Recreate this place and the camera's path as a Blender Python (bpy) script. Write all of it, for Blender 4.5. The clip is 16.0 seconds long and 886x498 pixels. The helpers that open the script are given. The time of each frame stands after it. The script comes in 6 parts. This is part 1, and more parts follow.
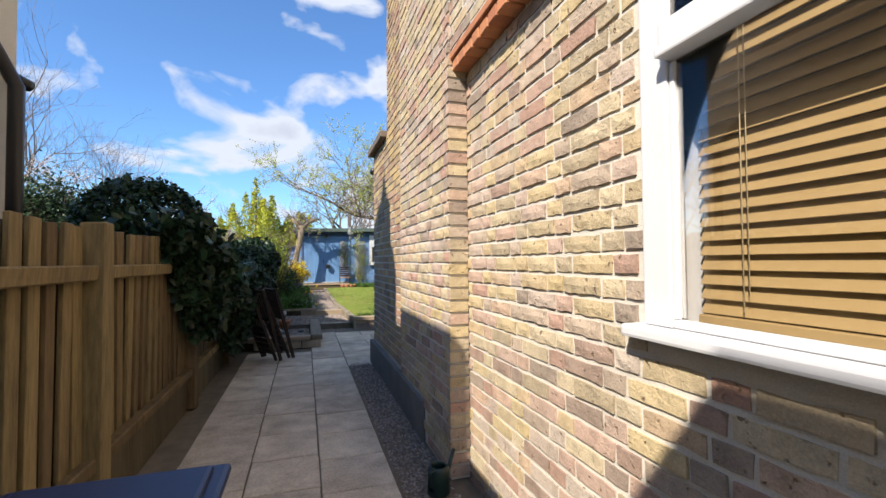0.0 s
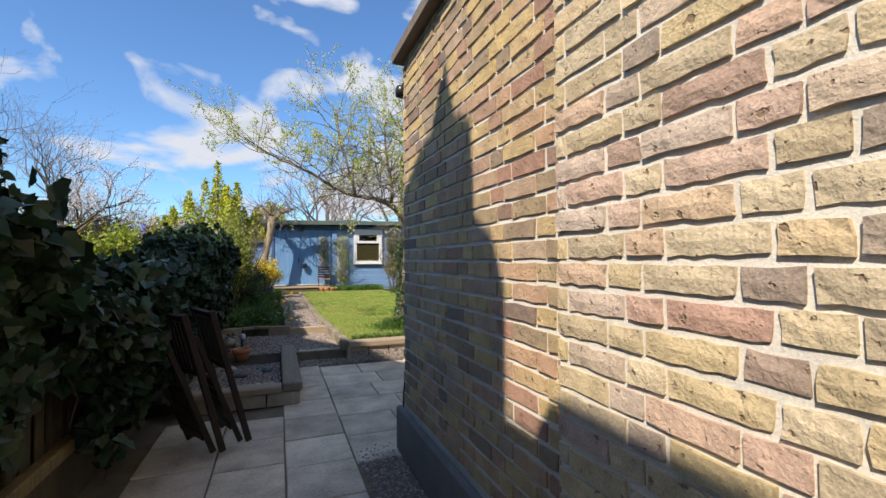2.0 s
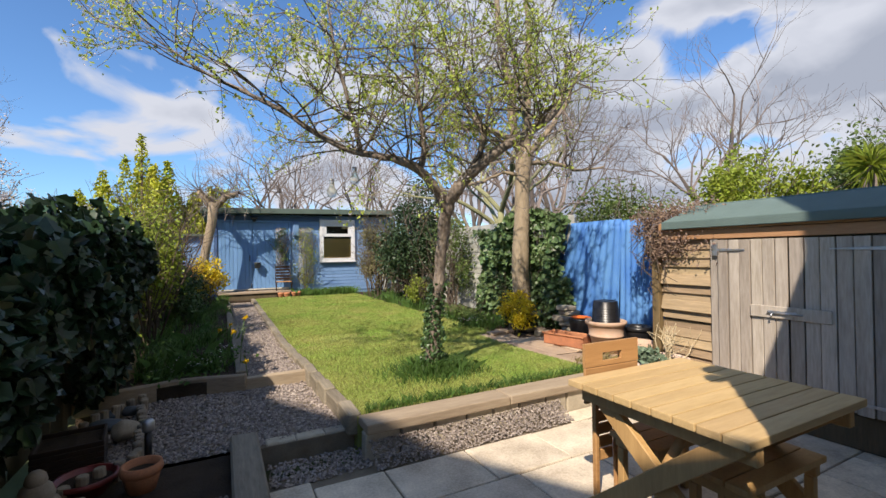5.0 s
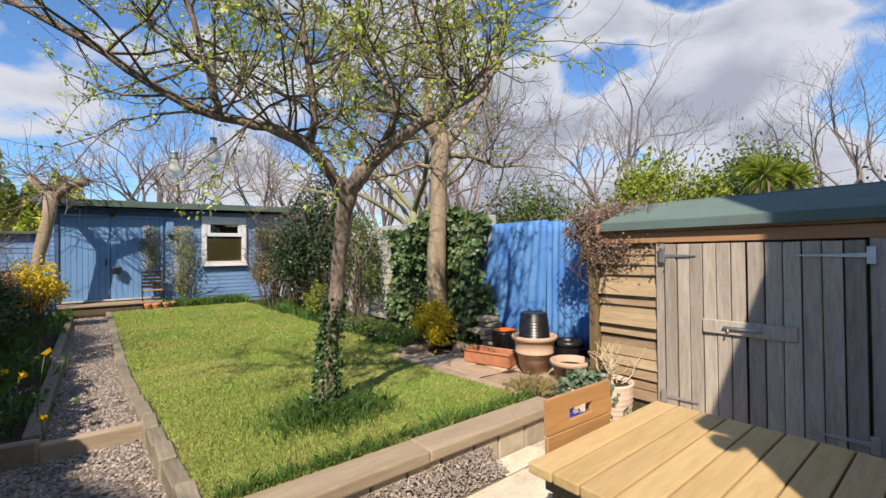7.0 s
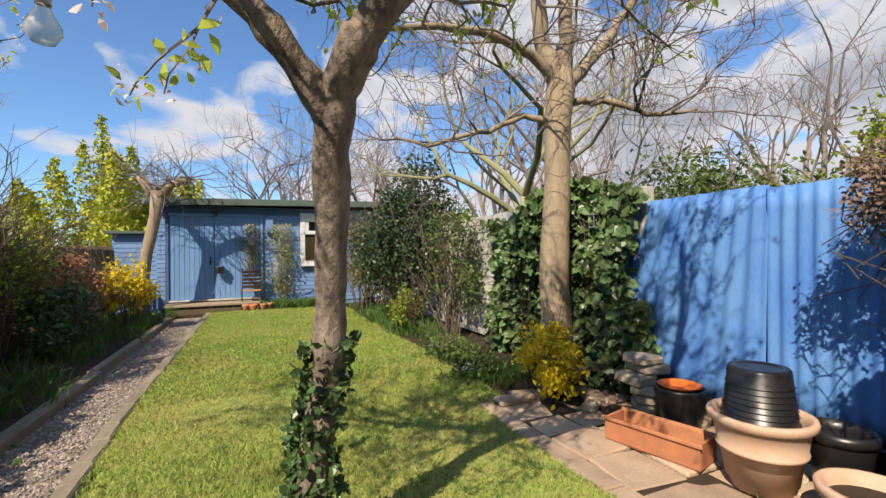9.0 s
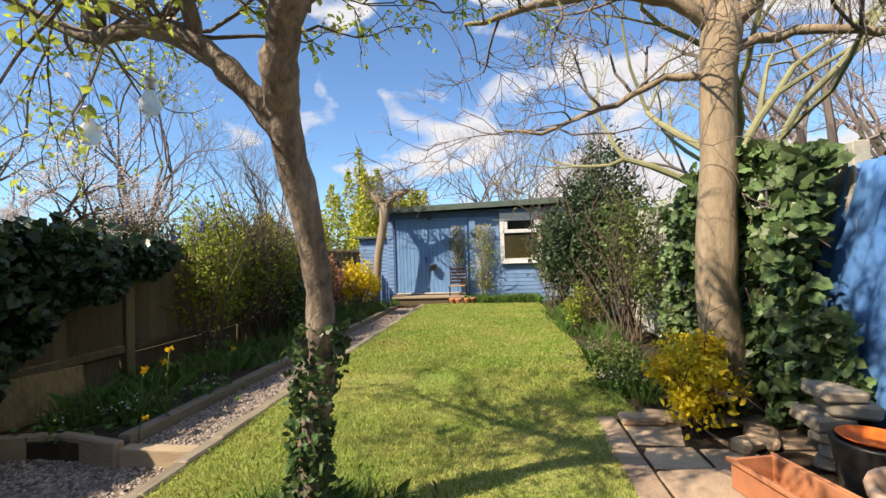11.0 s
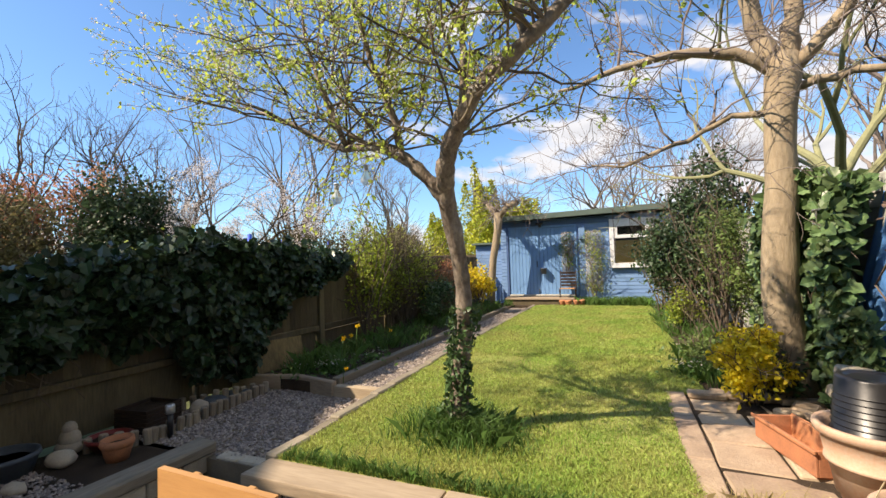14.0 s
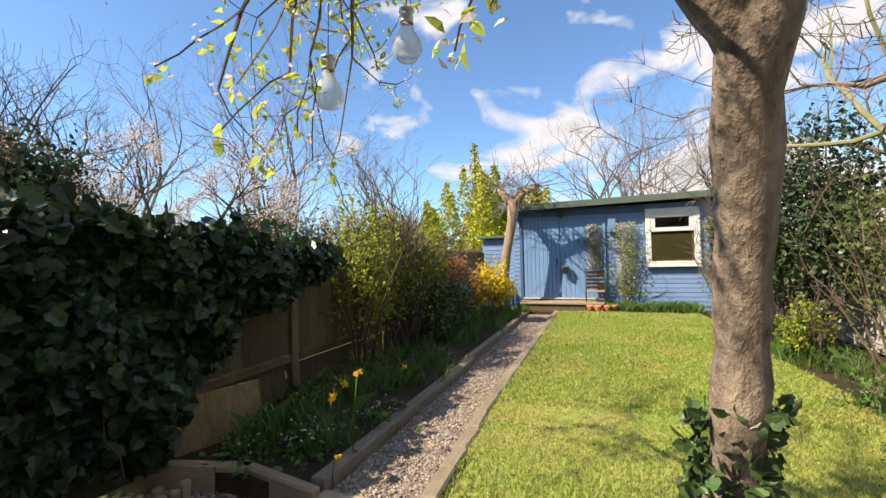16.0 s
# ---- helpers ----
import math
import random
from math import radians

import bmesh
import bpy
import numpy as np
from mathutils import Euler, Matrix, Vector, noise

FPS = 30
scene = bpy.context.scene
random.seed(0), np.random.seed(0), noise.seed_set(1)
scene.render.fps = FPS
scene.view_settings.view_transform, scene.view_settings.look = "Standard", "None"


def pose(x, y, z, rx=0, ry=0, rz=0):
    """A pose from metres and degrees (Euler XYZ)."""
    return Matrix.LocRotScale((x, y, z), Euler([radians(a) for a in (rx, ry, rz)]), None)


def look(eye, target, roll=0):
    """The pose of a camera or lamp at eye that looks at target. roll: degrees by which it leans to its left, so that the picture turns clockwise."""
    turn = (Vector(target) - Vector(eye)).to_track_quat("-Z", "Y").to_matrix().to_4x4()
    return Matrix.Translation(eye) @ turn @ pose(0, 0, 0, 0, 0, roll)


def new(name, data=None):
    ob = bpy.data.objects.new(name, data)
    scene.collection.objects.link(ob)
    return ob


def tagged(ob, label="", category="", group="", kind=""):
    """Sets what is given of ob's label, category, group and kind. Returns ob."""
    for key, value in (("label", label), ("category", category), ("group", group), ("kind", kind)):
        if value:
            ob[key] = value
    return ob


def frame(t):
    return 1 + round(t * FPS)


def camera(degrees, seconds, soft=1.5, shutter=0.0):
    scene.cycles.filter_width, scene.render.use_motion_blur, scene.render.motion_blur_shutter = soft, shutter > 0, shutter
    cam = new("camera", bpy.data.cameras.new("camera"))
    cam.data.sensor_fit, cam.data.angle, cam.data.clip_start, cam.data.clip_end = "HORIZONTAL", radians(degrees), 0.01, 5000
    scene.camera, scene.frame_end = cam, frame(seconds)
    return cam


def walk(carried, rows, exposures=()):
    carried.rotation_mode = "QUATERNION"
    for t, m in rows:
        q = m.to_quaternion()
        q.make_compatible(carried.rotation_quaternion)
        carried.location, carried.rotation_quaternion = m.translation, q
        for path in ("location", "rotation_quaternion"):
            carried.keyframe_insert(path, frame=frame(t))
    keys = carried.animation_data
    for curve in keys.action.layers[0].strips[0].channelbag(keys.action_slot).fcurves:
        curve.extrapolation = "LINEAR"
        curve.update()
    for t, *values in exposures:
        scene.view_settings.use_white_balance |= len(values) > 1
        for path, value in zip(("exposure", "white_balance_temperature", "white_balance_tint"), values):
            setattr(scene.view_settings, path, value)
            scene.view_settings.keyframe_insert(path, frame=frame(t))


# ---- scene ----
cam = camera(91.7, 16.0)
PATH = [
    (0, (0.011, 0.017, 1.325), (0.622, 1.921, 1.381), -0.4),
    (0.5, (-0.022, 0.64, 1.342), (0.617, 2.535, 1.396), -0.2),
    (1, (0.028, 1.349, 1.325), (0.691, 3.235, 1.378), -0.2),
    (1.5, (0.032, 2.061, 1.332), (0.723, 3.937, 1.38), -0.3),
    (2, (0.052, 2.817, 1.315), (0.77, 4.683, 1.366), -0.3),
    (2.5, (0.001, 3.555, 1.331), (0.739, 5.413, 1.379), -0.3),
    (3, (0.013, 4.217, 1.377), (0.767, 6.069, 1.414), -0.7),
    (5.3, (0.091, 5.777, 1.41), (1.042, 7.536, 1.429), -0.8),
    (5.5, (0.115, 5.844, 1.406), (1.099, 7.585, 1.426), -0.8),
    (6, (0.211, 6.047, 1.408), (1.351, 7.691, 1.428), -0.8),
    (6.5, (0.373, 6.205, 1.406), (1.602, 7.782, 1.429), -0.7),
    (7, (0.551, 6.441, 1.439), (1.81, 7.995, 1.459), -0.7),
    (7.5, (0.74, 6.8, 1.481), (1.929, 8.408, 1.505), -0.7),
    (8, (1.039, 7.232, 1.514), (2.094, 8.932, 1.532), -0.8),
    (8.2, (1.164, 7.405, 1.495), (2.181, 9.127, 1.516), -0.8),
    (10.3, (2.495, 8.23, 1.353), (2.636, 10.224, 1.383), -1.5),
    (10.5, (2.543, 8.117, 1.355), (2.563, 10.117, 1.388), -1.7),
    (11, (2.705, 7.826, 1.362), (2.443, 9.809, 1.405), -1.8),
    (11.5, (2.808, 7.537, 1.395), (2.232, 9.45, 1.449), -1.6),
    (12, (2.899, 7.229, 1.387), (2.233, 9.115, 1.446), -1.7),
    (12.5, (2.985, 7.037, 1.391), (2.288, 8.911, 1.458), -1.8),
    (13, (3.033, 6.805, 1.402), (2.31, 8.668, 1.473), -1.8),
    (13.5, (3.048, 6.6, 1.406), (2.303, 8.455, 1.478), -1.8),
    (14, (3.005, 6.664, 1.406), (2.239, 8.51, 1.478), -1.8),
    (14.5, (2.849, 7.091, 1.415), (2.067, 8.93, 1.486), -1.8),
    (15, (2.556, 7.6, 1.406), (1.762, 9.434, 1.473), -1.9),
    (15.5, (2.163, 8.059, 1.407), (1.369, 9.893, 1.47), -1.8),
    (16, (1.691, 8.377, 1.445), (1.014, 10.259, 1.494), -1.3),
]
walk(cam, [(t, look(eye, target, roll)) for t, eye, target, roll in PATH], [(0, 0.80, 6700, 12), (1.0, 0.56, 6800, 12), (1.8, 0.58, 6900, 12), (3, 1.05, 7000, 12), (5.3, 0.5, 6950, 14), (8.2, 0.5, 7150, 14), (10.3, 0.72, 7700, 14), (12, 0.86, 7700, 14), (14, 0.9, 7700, 14), (16, 0.92, 8000, 14)])

# ---- world, sun, exposure ----
SUN_AZ = Vector((0.77, 0.64, 0)).normalized()      # the way the light goes, over the ground
SUN_EL = radians(44)
sun_dir = Vector((SUN_AZ.x * math.cos(SUN_EL), SUN_AZ.y * math.cos(SUN_EL), -math.sin(SUN_EL)))
sun = new("sun", bpy.data.lights.new("sun", "SUN"))
sun.data.energy, sun.data.angle, sun.data.color = 4.9, radians(0.53), (1.0, 0.92, 0.80)
sun.matrix_world = look((-8, -8, 12), Vector((-8, -8, 12)) + sun_dir)
world = bpy.data.worlds.new("sky")
scene.world = world
world.use_nodes = True
wn, wl = world.node_tree.nodes, world.node_tree.links
wn.clear()
w_out, w_bg, w_sky = wn.new("ShaderNodeOutputWorld"), wn.new("ShaderNodeBackground"), wn.new("ShaderNodeTexSky")
w_sky.sky_type, w_sky.sun_disc = "NISHITA", False
w_sky.sun_elevation, w_sky.sun_rotation = SUN_EL, math.atan2(-SUN_AZ.x, -SUN_AZ.y)
w_sky.air_density, w_sky.dust_density, w_sky.ozone_density = 1.0, 0.4, 2.5
w_tc, w_sep = wn.new("ShaderNodeTexCoord"), wn.new("ShaderNodeSeparateXYZ")
wl.new(w_tc.outputs["Generated"], w_sep.inputs[0])
w_flat = wn.new("ShaderNodeMapping")              # heaped clouds, wider than they are tall
w_flat.inputs["Scale"].default_value, w_flat.inputs["Location"].default_value = (1.0, 1.0, 1.75), (0.35, 1.9, 0.1)
wl.new(w_tc.outputs["Generated"], w_flat.inputs["Vector"])


def cloud_noise(scale, detail, rough, distort):
    node = wn.new("ShaderNodeTexNoise")
    node.inputs["Scale"].default_value, node.inputs["Detail"].default_value = scale, detail
    node.inputs["Roughness"].default_value, node.inputs["Distortion"].default_value = rough, distort
    wl.new(w_flat.outputs[0], node.inputs["Vector"])
    return node.outputs["Fac"]


def w_sum(a, factor, b):
    node = wn.new("ShaderNodeMath")
    node.operation = "MULTIPLY_ADD"
    wl.new(a, node.inputs[0])
    node.inputs[1].default_value = factor
    wl.new(b, node.inputs[2])
    return node.outputs[0]


w_fac = w_sum(w_sep.outputs["X"], 0.155, w_sum(cloud_noise(1.3, 2, 0.5, 0.0), 0.45, cloud_noise(4.4, 9, 0.47, 0.45)))     # more cloud to the east
w_ramp = wn.new("ShaderNodeValToRGB")
w_ramp.color_ramp.elements[0].position, w_ramp.color_ramp.elements[1].position = 0.755, 0.825
wl.new(w_fac, w_ramp.inputs["Fac"])
w_core = wn.new("ShaderNodeValToRGB")             # white edges, greyer bellies
w_core.color_ramp.elements[0].position, w_core.color_ramp.elements[1].position = 0.84, 1.0
w_core.color_ramp.elements[0].color, w_core.color_ramp.elements[1].color = (1.0, 1.0, 1.0, 1), (0.60, 0.63, 0.68, 1)
wl.new(w_fac, w_core.inputs["Fac"])
w_cloud = wn.new("ShaderNodeMixRGB")
w_cloud.blend_type = "MULTIPLY"
w_cloud.inputs["Fac"].default_value, w_cloud.inputs["Color2"].default_value = 1.0, (3.7, 4.1, 4.8, 1)
wl.new(w_core.outputs["Color"], w_cloud.inputs["Color1"])
w_tint = wn.new("ShaderNodeMixRGB")
w_tint.blend_type = "MULTIPLY"
w_tint.inputs["Fac"].default_value, w_tint.inputs["Color2"].default_value = 1.0, (0.58, 0.86, 1.12, 1)
wl.new(w_sky.outputs[0], w_tint.inputs["Color1"])
w_mix = wn.new("ShaderNodeMixRGB")
wl.new(w_cloud.outputs[0], w_mix.inputs["Color2"])
wl.new(w_ramp.outputs["Color"], w_mix.inputs["Fac"])
wl.new(w_tint.outputs[0], w_mix.inputs["Color1"])
wl.new(w_mix.outputs[0], w_bg.inputs["Color"])
w_bg.inputs["Strength"].default_value = 0.125
wl.new(w_bg.outputs[0], w_out.inputs["Surface"])

# ---- materials ----


def mat(name, base, rough=0.8, vary=0.25, scale=6.0, fine=60.0, bump=0.3, second=None, metal=0.0, island=0.0, obj=0.0, stretch=None, spec=0.3, coarse_mix=0.5, transl=0.0, bump_dist=0.004):
    """A surface with stains at one scale, grain at another, and fine relief."""
    m = bpy.data.materials.new(name)
    m.use_nodes = True
    n, l = m.node_tree.nodes, m.node_tree.links
    b = n["Principled BSDF"]
    b.inputs["Roughness"].default_value, b.inputs["Metallic"].default_value = rough, metal
    b.inputs["Specular IOR Level"].default_value = spec
    tc = n.new("ShaderNodeTexCoord")
    vec = tc.outputs["Object"]
    if stretch:
        mp = n.new("ShaderNodeMapping")
        mp.inputs["Scale"].default_value = stretch
        l.new(vec, mp.inputs["Vector"])
        vec = mp.outputs[0]
    if obj:
        oi, add = n.new("ShaderNodeObjectInfo"), n.new("ShaderNodeVectorMath")
        add.operation = "MULTIPLY_ADD"
        l.new(oi.outputs["Random"], add.inputs[0])
        add.inputs[1].default_value = (37.0, 91.0, 53.0)
        l.new(vec, add.inputs[2])
        vec = add.outputs[0]
    big, small = n.new("ShaderNodeTexNoise"), n.new("ShaderNodeTexNoise")
    big.inputs["Scale"].default_value, big.inputs["Detail"].default_value = scale, 4
    small.inputs["Scale"].default_value, small.inputs["Detail"].default_value = fine, 5
    small.inputs["Roughness"].default_value = 0.65
    l.new(vec, big.inputs["Vector"])
    l.new(vec, small.inputs["Vector"])
    c2 = second or tuple(c * (1 - vary) for c in base)
    ramp = n.new("ShaderNodeValToRGB")
    ramp.color_ramp.elements[0].position, ramp.color_ramp.elements[1].position = 0.35, 0.66
    ramp.color_ramp.elements[0].color, ramp.color_ramp.elements[1].color = (*c2, 1), (*base, 1)
    avg = n.new("ShaderNodeMixRGB")
    avg.inputs["Fac"].default_value = coarse_mix
    l.new(big.outputs["Fac"], avg.inputs["Color1"])
    l.new(small.outputs["Fac"], avg.inputs["Color2"])
    l.new(avg.outputs[0], ramp.inputs["Fac"])
    col = ramp.outputs["Color"]
    for amount, kind in ((island, "g"), (obj, "o")):
        if not amount:
            continue
        src = n.new("ShaderNodeNewGeometry").outputs["Random Per Island"] if kind == "g" else n.new("ShaderNodeObjectInfo").outputs["Random"]
        hsv, mr, mh = n.new("ShaderNodeHueSaturation"), n.new("ShaderNodeMapRange"), n.new("ShaderNodeMath")
        mr.inputs["To Min"].default_value, mr.inputs["To Max"].default_value = 1 - amount, 1 + amount
        l.new(src, mr.inputs["Value"])
        l.new(mr.outputs[0], hsv.inputs["Value"])
        mh.operation = "MULTIPLY_ADD"
        mh.inputs[1].default_value, mh.inputs[2].default_value = 0.06 * amount, 0.5 - 0.03 * amount
        l.new(src, mh.inputs[0])
        l.new(mh.outputs[0], hsv.inputs["Hue"])
        l.new(col, hsv.inputs["Color"])
        col = hsv.outputs["Color"]
    l.new(col, b.inputs["Base Color"])
    if bump:
        bp = n.new("ShaderNodeBump")
        bp.inputs["Strength"].default_value, bp.inputs["Distance"].default_value = bump, bump_dist
        l.new(small.outputs["Fac"], bp.inputs["Height"])
        l.new(bp.outputs[0], b.inputs["Normal"])
    if transl:
        tr, mx = n.new("ShaderNodeBsdfTranslucent"), n.new("ShaderNodeMixShader")
        l.new(col, tr.inputs["Color"])
        mx.inputs["Fac"].default_value = transl
        l.new(b.outputs[0], mx.inputs[1])
        l.new(tr.outputs[0], mx.inputs[2])
        l.new(mx.outputs[0], n["Material Output"].inputs["Surface"])
    return m


def brick_mat(name, per_object, stops):
    """London stock: yellow, buff, pink and grey bricks, each with its own tone."""
    m = mat(name, (0.60, 0.42, 0.21), 0.92, 0.42, 14, 120, 0.6, bump_dist=0.007)
    n, l = m.node_tree.nodes, m.node_tree.links
    src = n.new("ShaderNodeObjectInfo").outputs["Random"] if per_object else n.new("ShaderNodeNewGeometry").outputs["Random Per Island"]
    ramp = n.new("ShaderNodeValToRGB")
    while len(ramp.color_ramp.elements) < len(stops):
        ramp.color_ramp.elements.new(0.5)
    for e, (p, c) in zip(ramp.color_ramp.elements, stops):
        e.position, e.color = p, (*c, 1)
    l.new(src, ramp.inputs["Fac"])
    b = n["Principled BSDF"]
    old = b.inputs["Base Color"].links[0].from_socket
    mul, gain = n.new("ShaderNodeMixRGB"), n.new("ShaderNodeMixRGB")
    gain.blend_type, gain.inputs["Fac"].default_value = "DIVIDE", 1.0
    gain.inputs["Color2"].default_value = (0.52, 0.36, 0.18, 1)
    l.new(old, gain.inputs["Color1"])
    mul.blend_type, mul.inputs["Fac"].default_value = "MULTIPLY", 1.0
    l.new(ramp.outputs[0], mul.inputs["Color1"])
    l.new(gain.outputs[0], mul.inputs["Color2"])
    # sooty pits and lime bloom
    pit, pr, dark = n.new("ShaderNodeTexNoise"), n.new("ShaderNodeValToRGB"), n.new("ShaderNodeMixRGB")
    pit.inputs["Scale"].default_value, pit.inputs["Detail"].default_value = 34, 3
    l.new(n.new("ShaderNodeNewGeometry").outputs["Position"], pit.inputs["Vector"])
    pr.color_ramp.elements[0].position, pr.color_ramp.elements[1].position = 0.64, 0.71
    lump, low, deep = n.new("ShaderNodeTexNoise"), n.new("ShaderNodeMath"), n.new("ShaderNodeBump")
    lump.inputs["Scale"].default_value, lump.inputs["Detail"].default_value = 46, 4
    l.new(n.new("ShaderNodeNewGeometry").outputs["Position"], lump.inputs["Vector"])
    low.operation = "SUBTRACT"
    l.new(lump.outputs["Fac"], low.inputs[0])
    l.new(pr.outputs[0], low.inputs[1])
    deep.inputs["Strength"].default_value, deep.inputs["Distance"].default_value = 0.7, 0.007
    l.new(low.outputs[0], deep.inputs["Height"])
    l.new(b.inputs["Normal"].links[0].from_socket, deep.inputs["Normal"])
    l.new(deep.outputs[0], b.inputs["Normal"])
    l.new(pit.outputs["Fac"], pr.inputs["Fac"])
    dark.inputs["Color2"].default_value = (0.24, 0.17, 0.11, 1)
    l.new(pr.outputs[0], dark.inputs["Fac"])
    l.new(mul.outputs[0], dark.inputs["Color1"])
    l.new(dark.outputs[0], b.inputs["Base Color"])
    return m


STOCK = ((0.0, (0.53, 0.41, 0.22)), (0.14, (0.58, 0.48, 0.33)), (0.28, (0.43, 0.35, 0.24)), (0.42, (0.57, 0.45, 0.26)), (0.54, (0.52, 0.36, 0.28)),
         (0.66, (0.52, 0.44, 0.36)), (0.78, (0.47, 0.29, 0.22)), (0.88, (0.31, 0.25, 0.20)), (1.0, (0.57, 0.45, 0.34)))
# browner bricks past the joint, darkened further to deepen that section's shade
DARKER_STOCK = ((0.0, (0.55, 0.40, 0.19)), (0.16, (0.46, 0.34, 0.18)), (0.30, (0.28, 0.21, 0.15)), (0.42, (0.54, 0.40, 0.21)), (0.54, (0.46, 0.29, 0.19)),
         (0.66, (0.42, 0.32, 0.22)), (0.78, (0.38, 0.22, 0.155)), (0.88, (0.21, 0.16, 0.13)), (1.0, (0.52, 0.38, 0.22)))
M_BRICK, M_BRICK_STUFF, M_BRICK_DARKER = brick_mat("stock_brick", True, STOCK), brick_mat("stock_brick_joined", False, STOCK), brick_mat("darker_stock_brick", False, DARKER_STOCK)
M_MORTAR = mat("mortar", (0.68, 0.65, 0.58), 0.95, 0.3, 3, 160, 0.6)
M_RENDER = mat("grey_plinth", (0.19, 0.18, 0.165), 0.9, 0.35, 4, 90, 0.5)
M_TERRA = mat("terracotta", (0.52, 0.21, 0.10), 0.8, 0.3, 12, 90, 0.3, second=(0.34, 0.15, 0.08), island=0.15)
M_TERRA_PALE = mat("weathered_terracotta", (0.50, 0.29, 0.19), 0.85, 0.25, 9, 90, 0.3, second=(0.50, 0.39, 0.30))
M_TERRA_WHITE = mat("bleached_terracotta", (0.66, 0.52, 0.42), 0.85, 0.2, 9, 90, 0.3, second=(0.56, 0.43, 0.34))
M_SLAB = mat("paving_slab", (0.70, 0.61, 0.48), 0.9, 0.25, 5.0, 60, 0.6, second=(0.36, 0.30, 0.23), obj=0.14, coarse_mix=0.45)
M_JOINT = mat("sandy_joint", (0.22, 0.18, 0.13), 1.0, 0.4, 8, 150, 0.5)
M_SOIL = mat("dark_soil", (0.075, 0.052, 0.034), 1.0, 0.5, 7, 80, 1.0, bump_dist=0.02)
M_GRAVEL = mat("gravel_stone", (0.32, 0.27, 0.24), 0.8, 0.3, 20, 200, 0.2, island=0.45)
M_WHITE = mat("white_paint", (0.66, 0.67, 0.69), 0.4, 0.06, 5, 120, 0.08, spec=0.5)
M_BLUE = mat("blue_shed_paint", (0.17, 0.29, 0.50), 0.6, 0.2, 3, 70, 0.3, second=(0.13, 0.24, 0.43), obj=0.07)
M_BLUE_DOOR = mat("blue_door_paint", (0.15, 0.30, 0.54), 0.55, 0.15, 3, 70, 0.25, obj=0.05)
M_BLUE_DARK = mat("blue_trim_paint", (0.07, 0.13, 0.27), 0.6, 0.2, 3, 70, 0.25)
M_BLUE_SHEET = mat("faded_blue_sheet", (0.05, 0.17, 0.48), 0.6, 0.3, 5, 80, 0.25, second=(0.11, 0.27, 0.52), stretch=(1, 1, 0.35), coarse_mix=0.35)
M_FELT = mat("green_mineral_felt", (0.11, 0.15, 0.13), 0.95, 0.2, 4, 300, 0.6)
M_ROOF_GREEN = mat("shed_roof_felt", (0.13, 0.19, 0.18), 0.9, 0.2, 4, 300, 0.6)
M_LEAD = mat("dark_coping", (0.20, 0.16, 0.13), 0.9, 0.3, 6, 80, 0.6)


def wood(name, base, second, vary_obj=0.12, axis="z", rough=0.8, fine=18, bump=0.35):
    st = {"x": (0.12, 1, 1), "y": (1, 0.12, 1), "z": (1, 1, 0.12)}[axis]
    return mat(name, base, rough, 0.3, 5, fine * 3, bump, second=second, stretch=st, obj=vary_obj, spec=0.25)


M_FENCE = wood("weathered_fence_wood", (0.28, 0.20, 0.095), (0.10, 0.072, 0.038), 0.25)
M_FENCE_DARK = wood("dark_fence_wood", (0.15, 0.118, 0.068), (0.07, 0.055, 0.034), 0.25)
M_GREYWOOD = wood("silvered_door_wood", (0.48, 0.43, 0.37), (0.26, 0.22, 0.18), 0.2)
M_LAP = wood("brown_lap_boards", (0.44, 0.32, 0.20), (0.24, 0.18, 0.11), 0.24, axis="y")
M_LAP_TOP = wood("red_brown_boards", (0.44, 0.25, 0.13), (0.30, 0.16, 0.08), axis="y")
M_GREYLAP = wood("pale_grey_lap_boards", (0.50, 0.50, 0.46), (0.33, 0.33, 0.29), axis="y")
M_PINE = wood("oiled_pine", (0.54, 0.385, 0.195), (0.40, 0.27, 0.125), axis="x", rough=0.6)
M_PINE_LEG = wood("oiled_pine_leg", (0.52, 0.33, 0.14), (0.37, 0.22, 0.09), axis="z", rough=0.6)
M_TEAK = wood("brown_teak", (0.46, 0.26, 0.11), (0.33, 0.17, 0.07), axis="x", rough=0.6)
M_SLEEPER = wood("weathered_sleeper", (0.40, 0.32, 0.23), (0.25, 0.19, 0.13), axis="x")
M_SLEEPER_Y = wood("weathered_sleeper_long", (0.29, 0.25, 0.19), (0.14, 0.12, 0.085), axis="y")
M_LOG = wood("grey_log", (0.34, 0.28, 0.21), (0.18, 0.15, 0.11), axis="z")
M_STEEL = mat("galvanised_steel", (0.55, 0.56, 0.57), 0.4, 0.2, 20, 120, 0.1, metal=0.85)
M_BLACK = mat("black_plastic", (0.015, 0.015, 0.017), 0.35, 0.2, 10, 60, 0.05, spec=0.5)
M_DARKFRAME = mat("dark_stained_wood", (0.042, 0.026, 0.018), 0.6, 0.3, 8, 60, 0.2)
M_BLIND = mat("tan_wooden_slat", (0.31, 0.22, 0.105), 0.45, 0.12, 5, 60, 0.1, stretch=(1, 0.1, 1))
M_ROLLER = mat("tan_roller_blind", (0.66, 0.46, 0.17), 0.8, 0.12, 5, 60, 0.1)
M_CORD = mat("cream_cord", (0.6, 0.5, 0.33), 0.8, 0.1)
M_DARKROOM = mat("dark_interior", (0.05, 0.045, 0.04), 0.9, 0.2)
M_BINLID = mat("navy_bin_lid", (0.02, 0.035, 0.10), 0.4, 0.2, 8, 60, 0.05, spec=0.5)
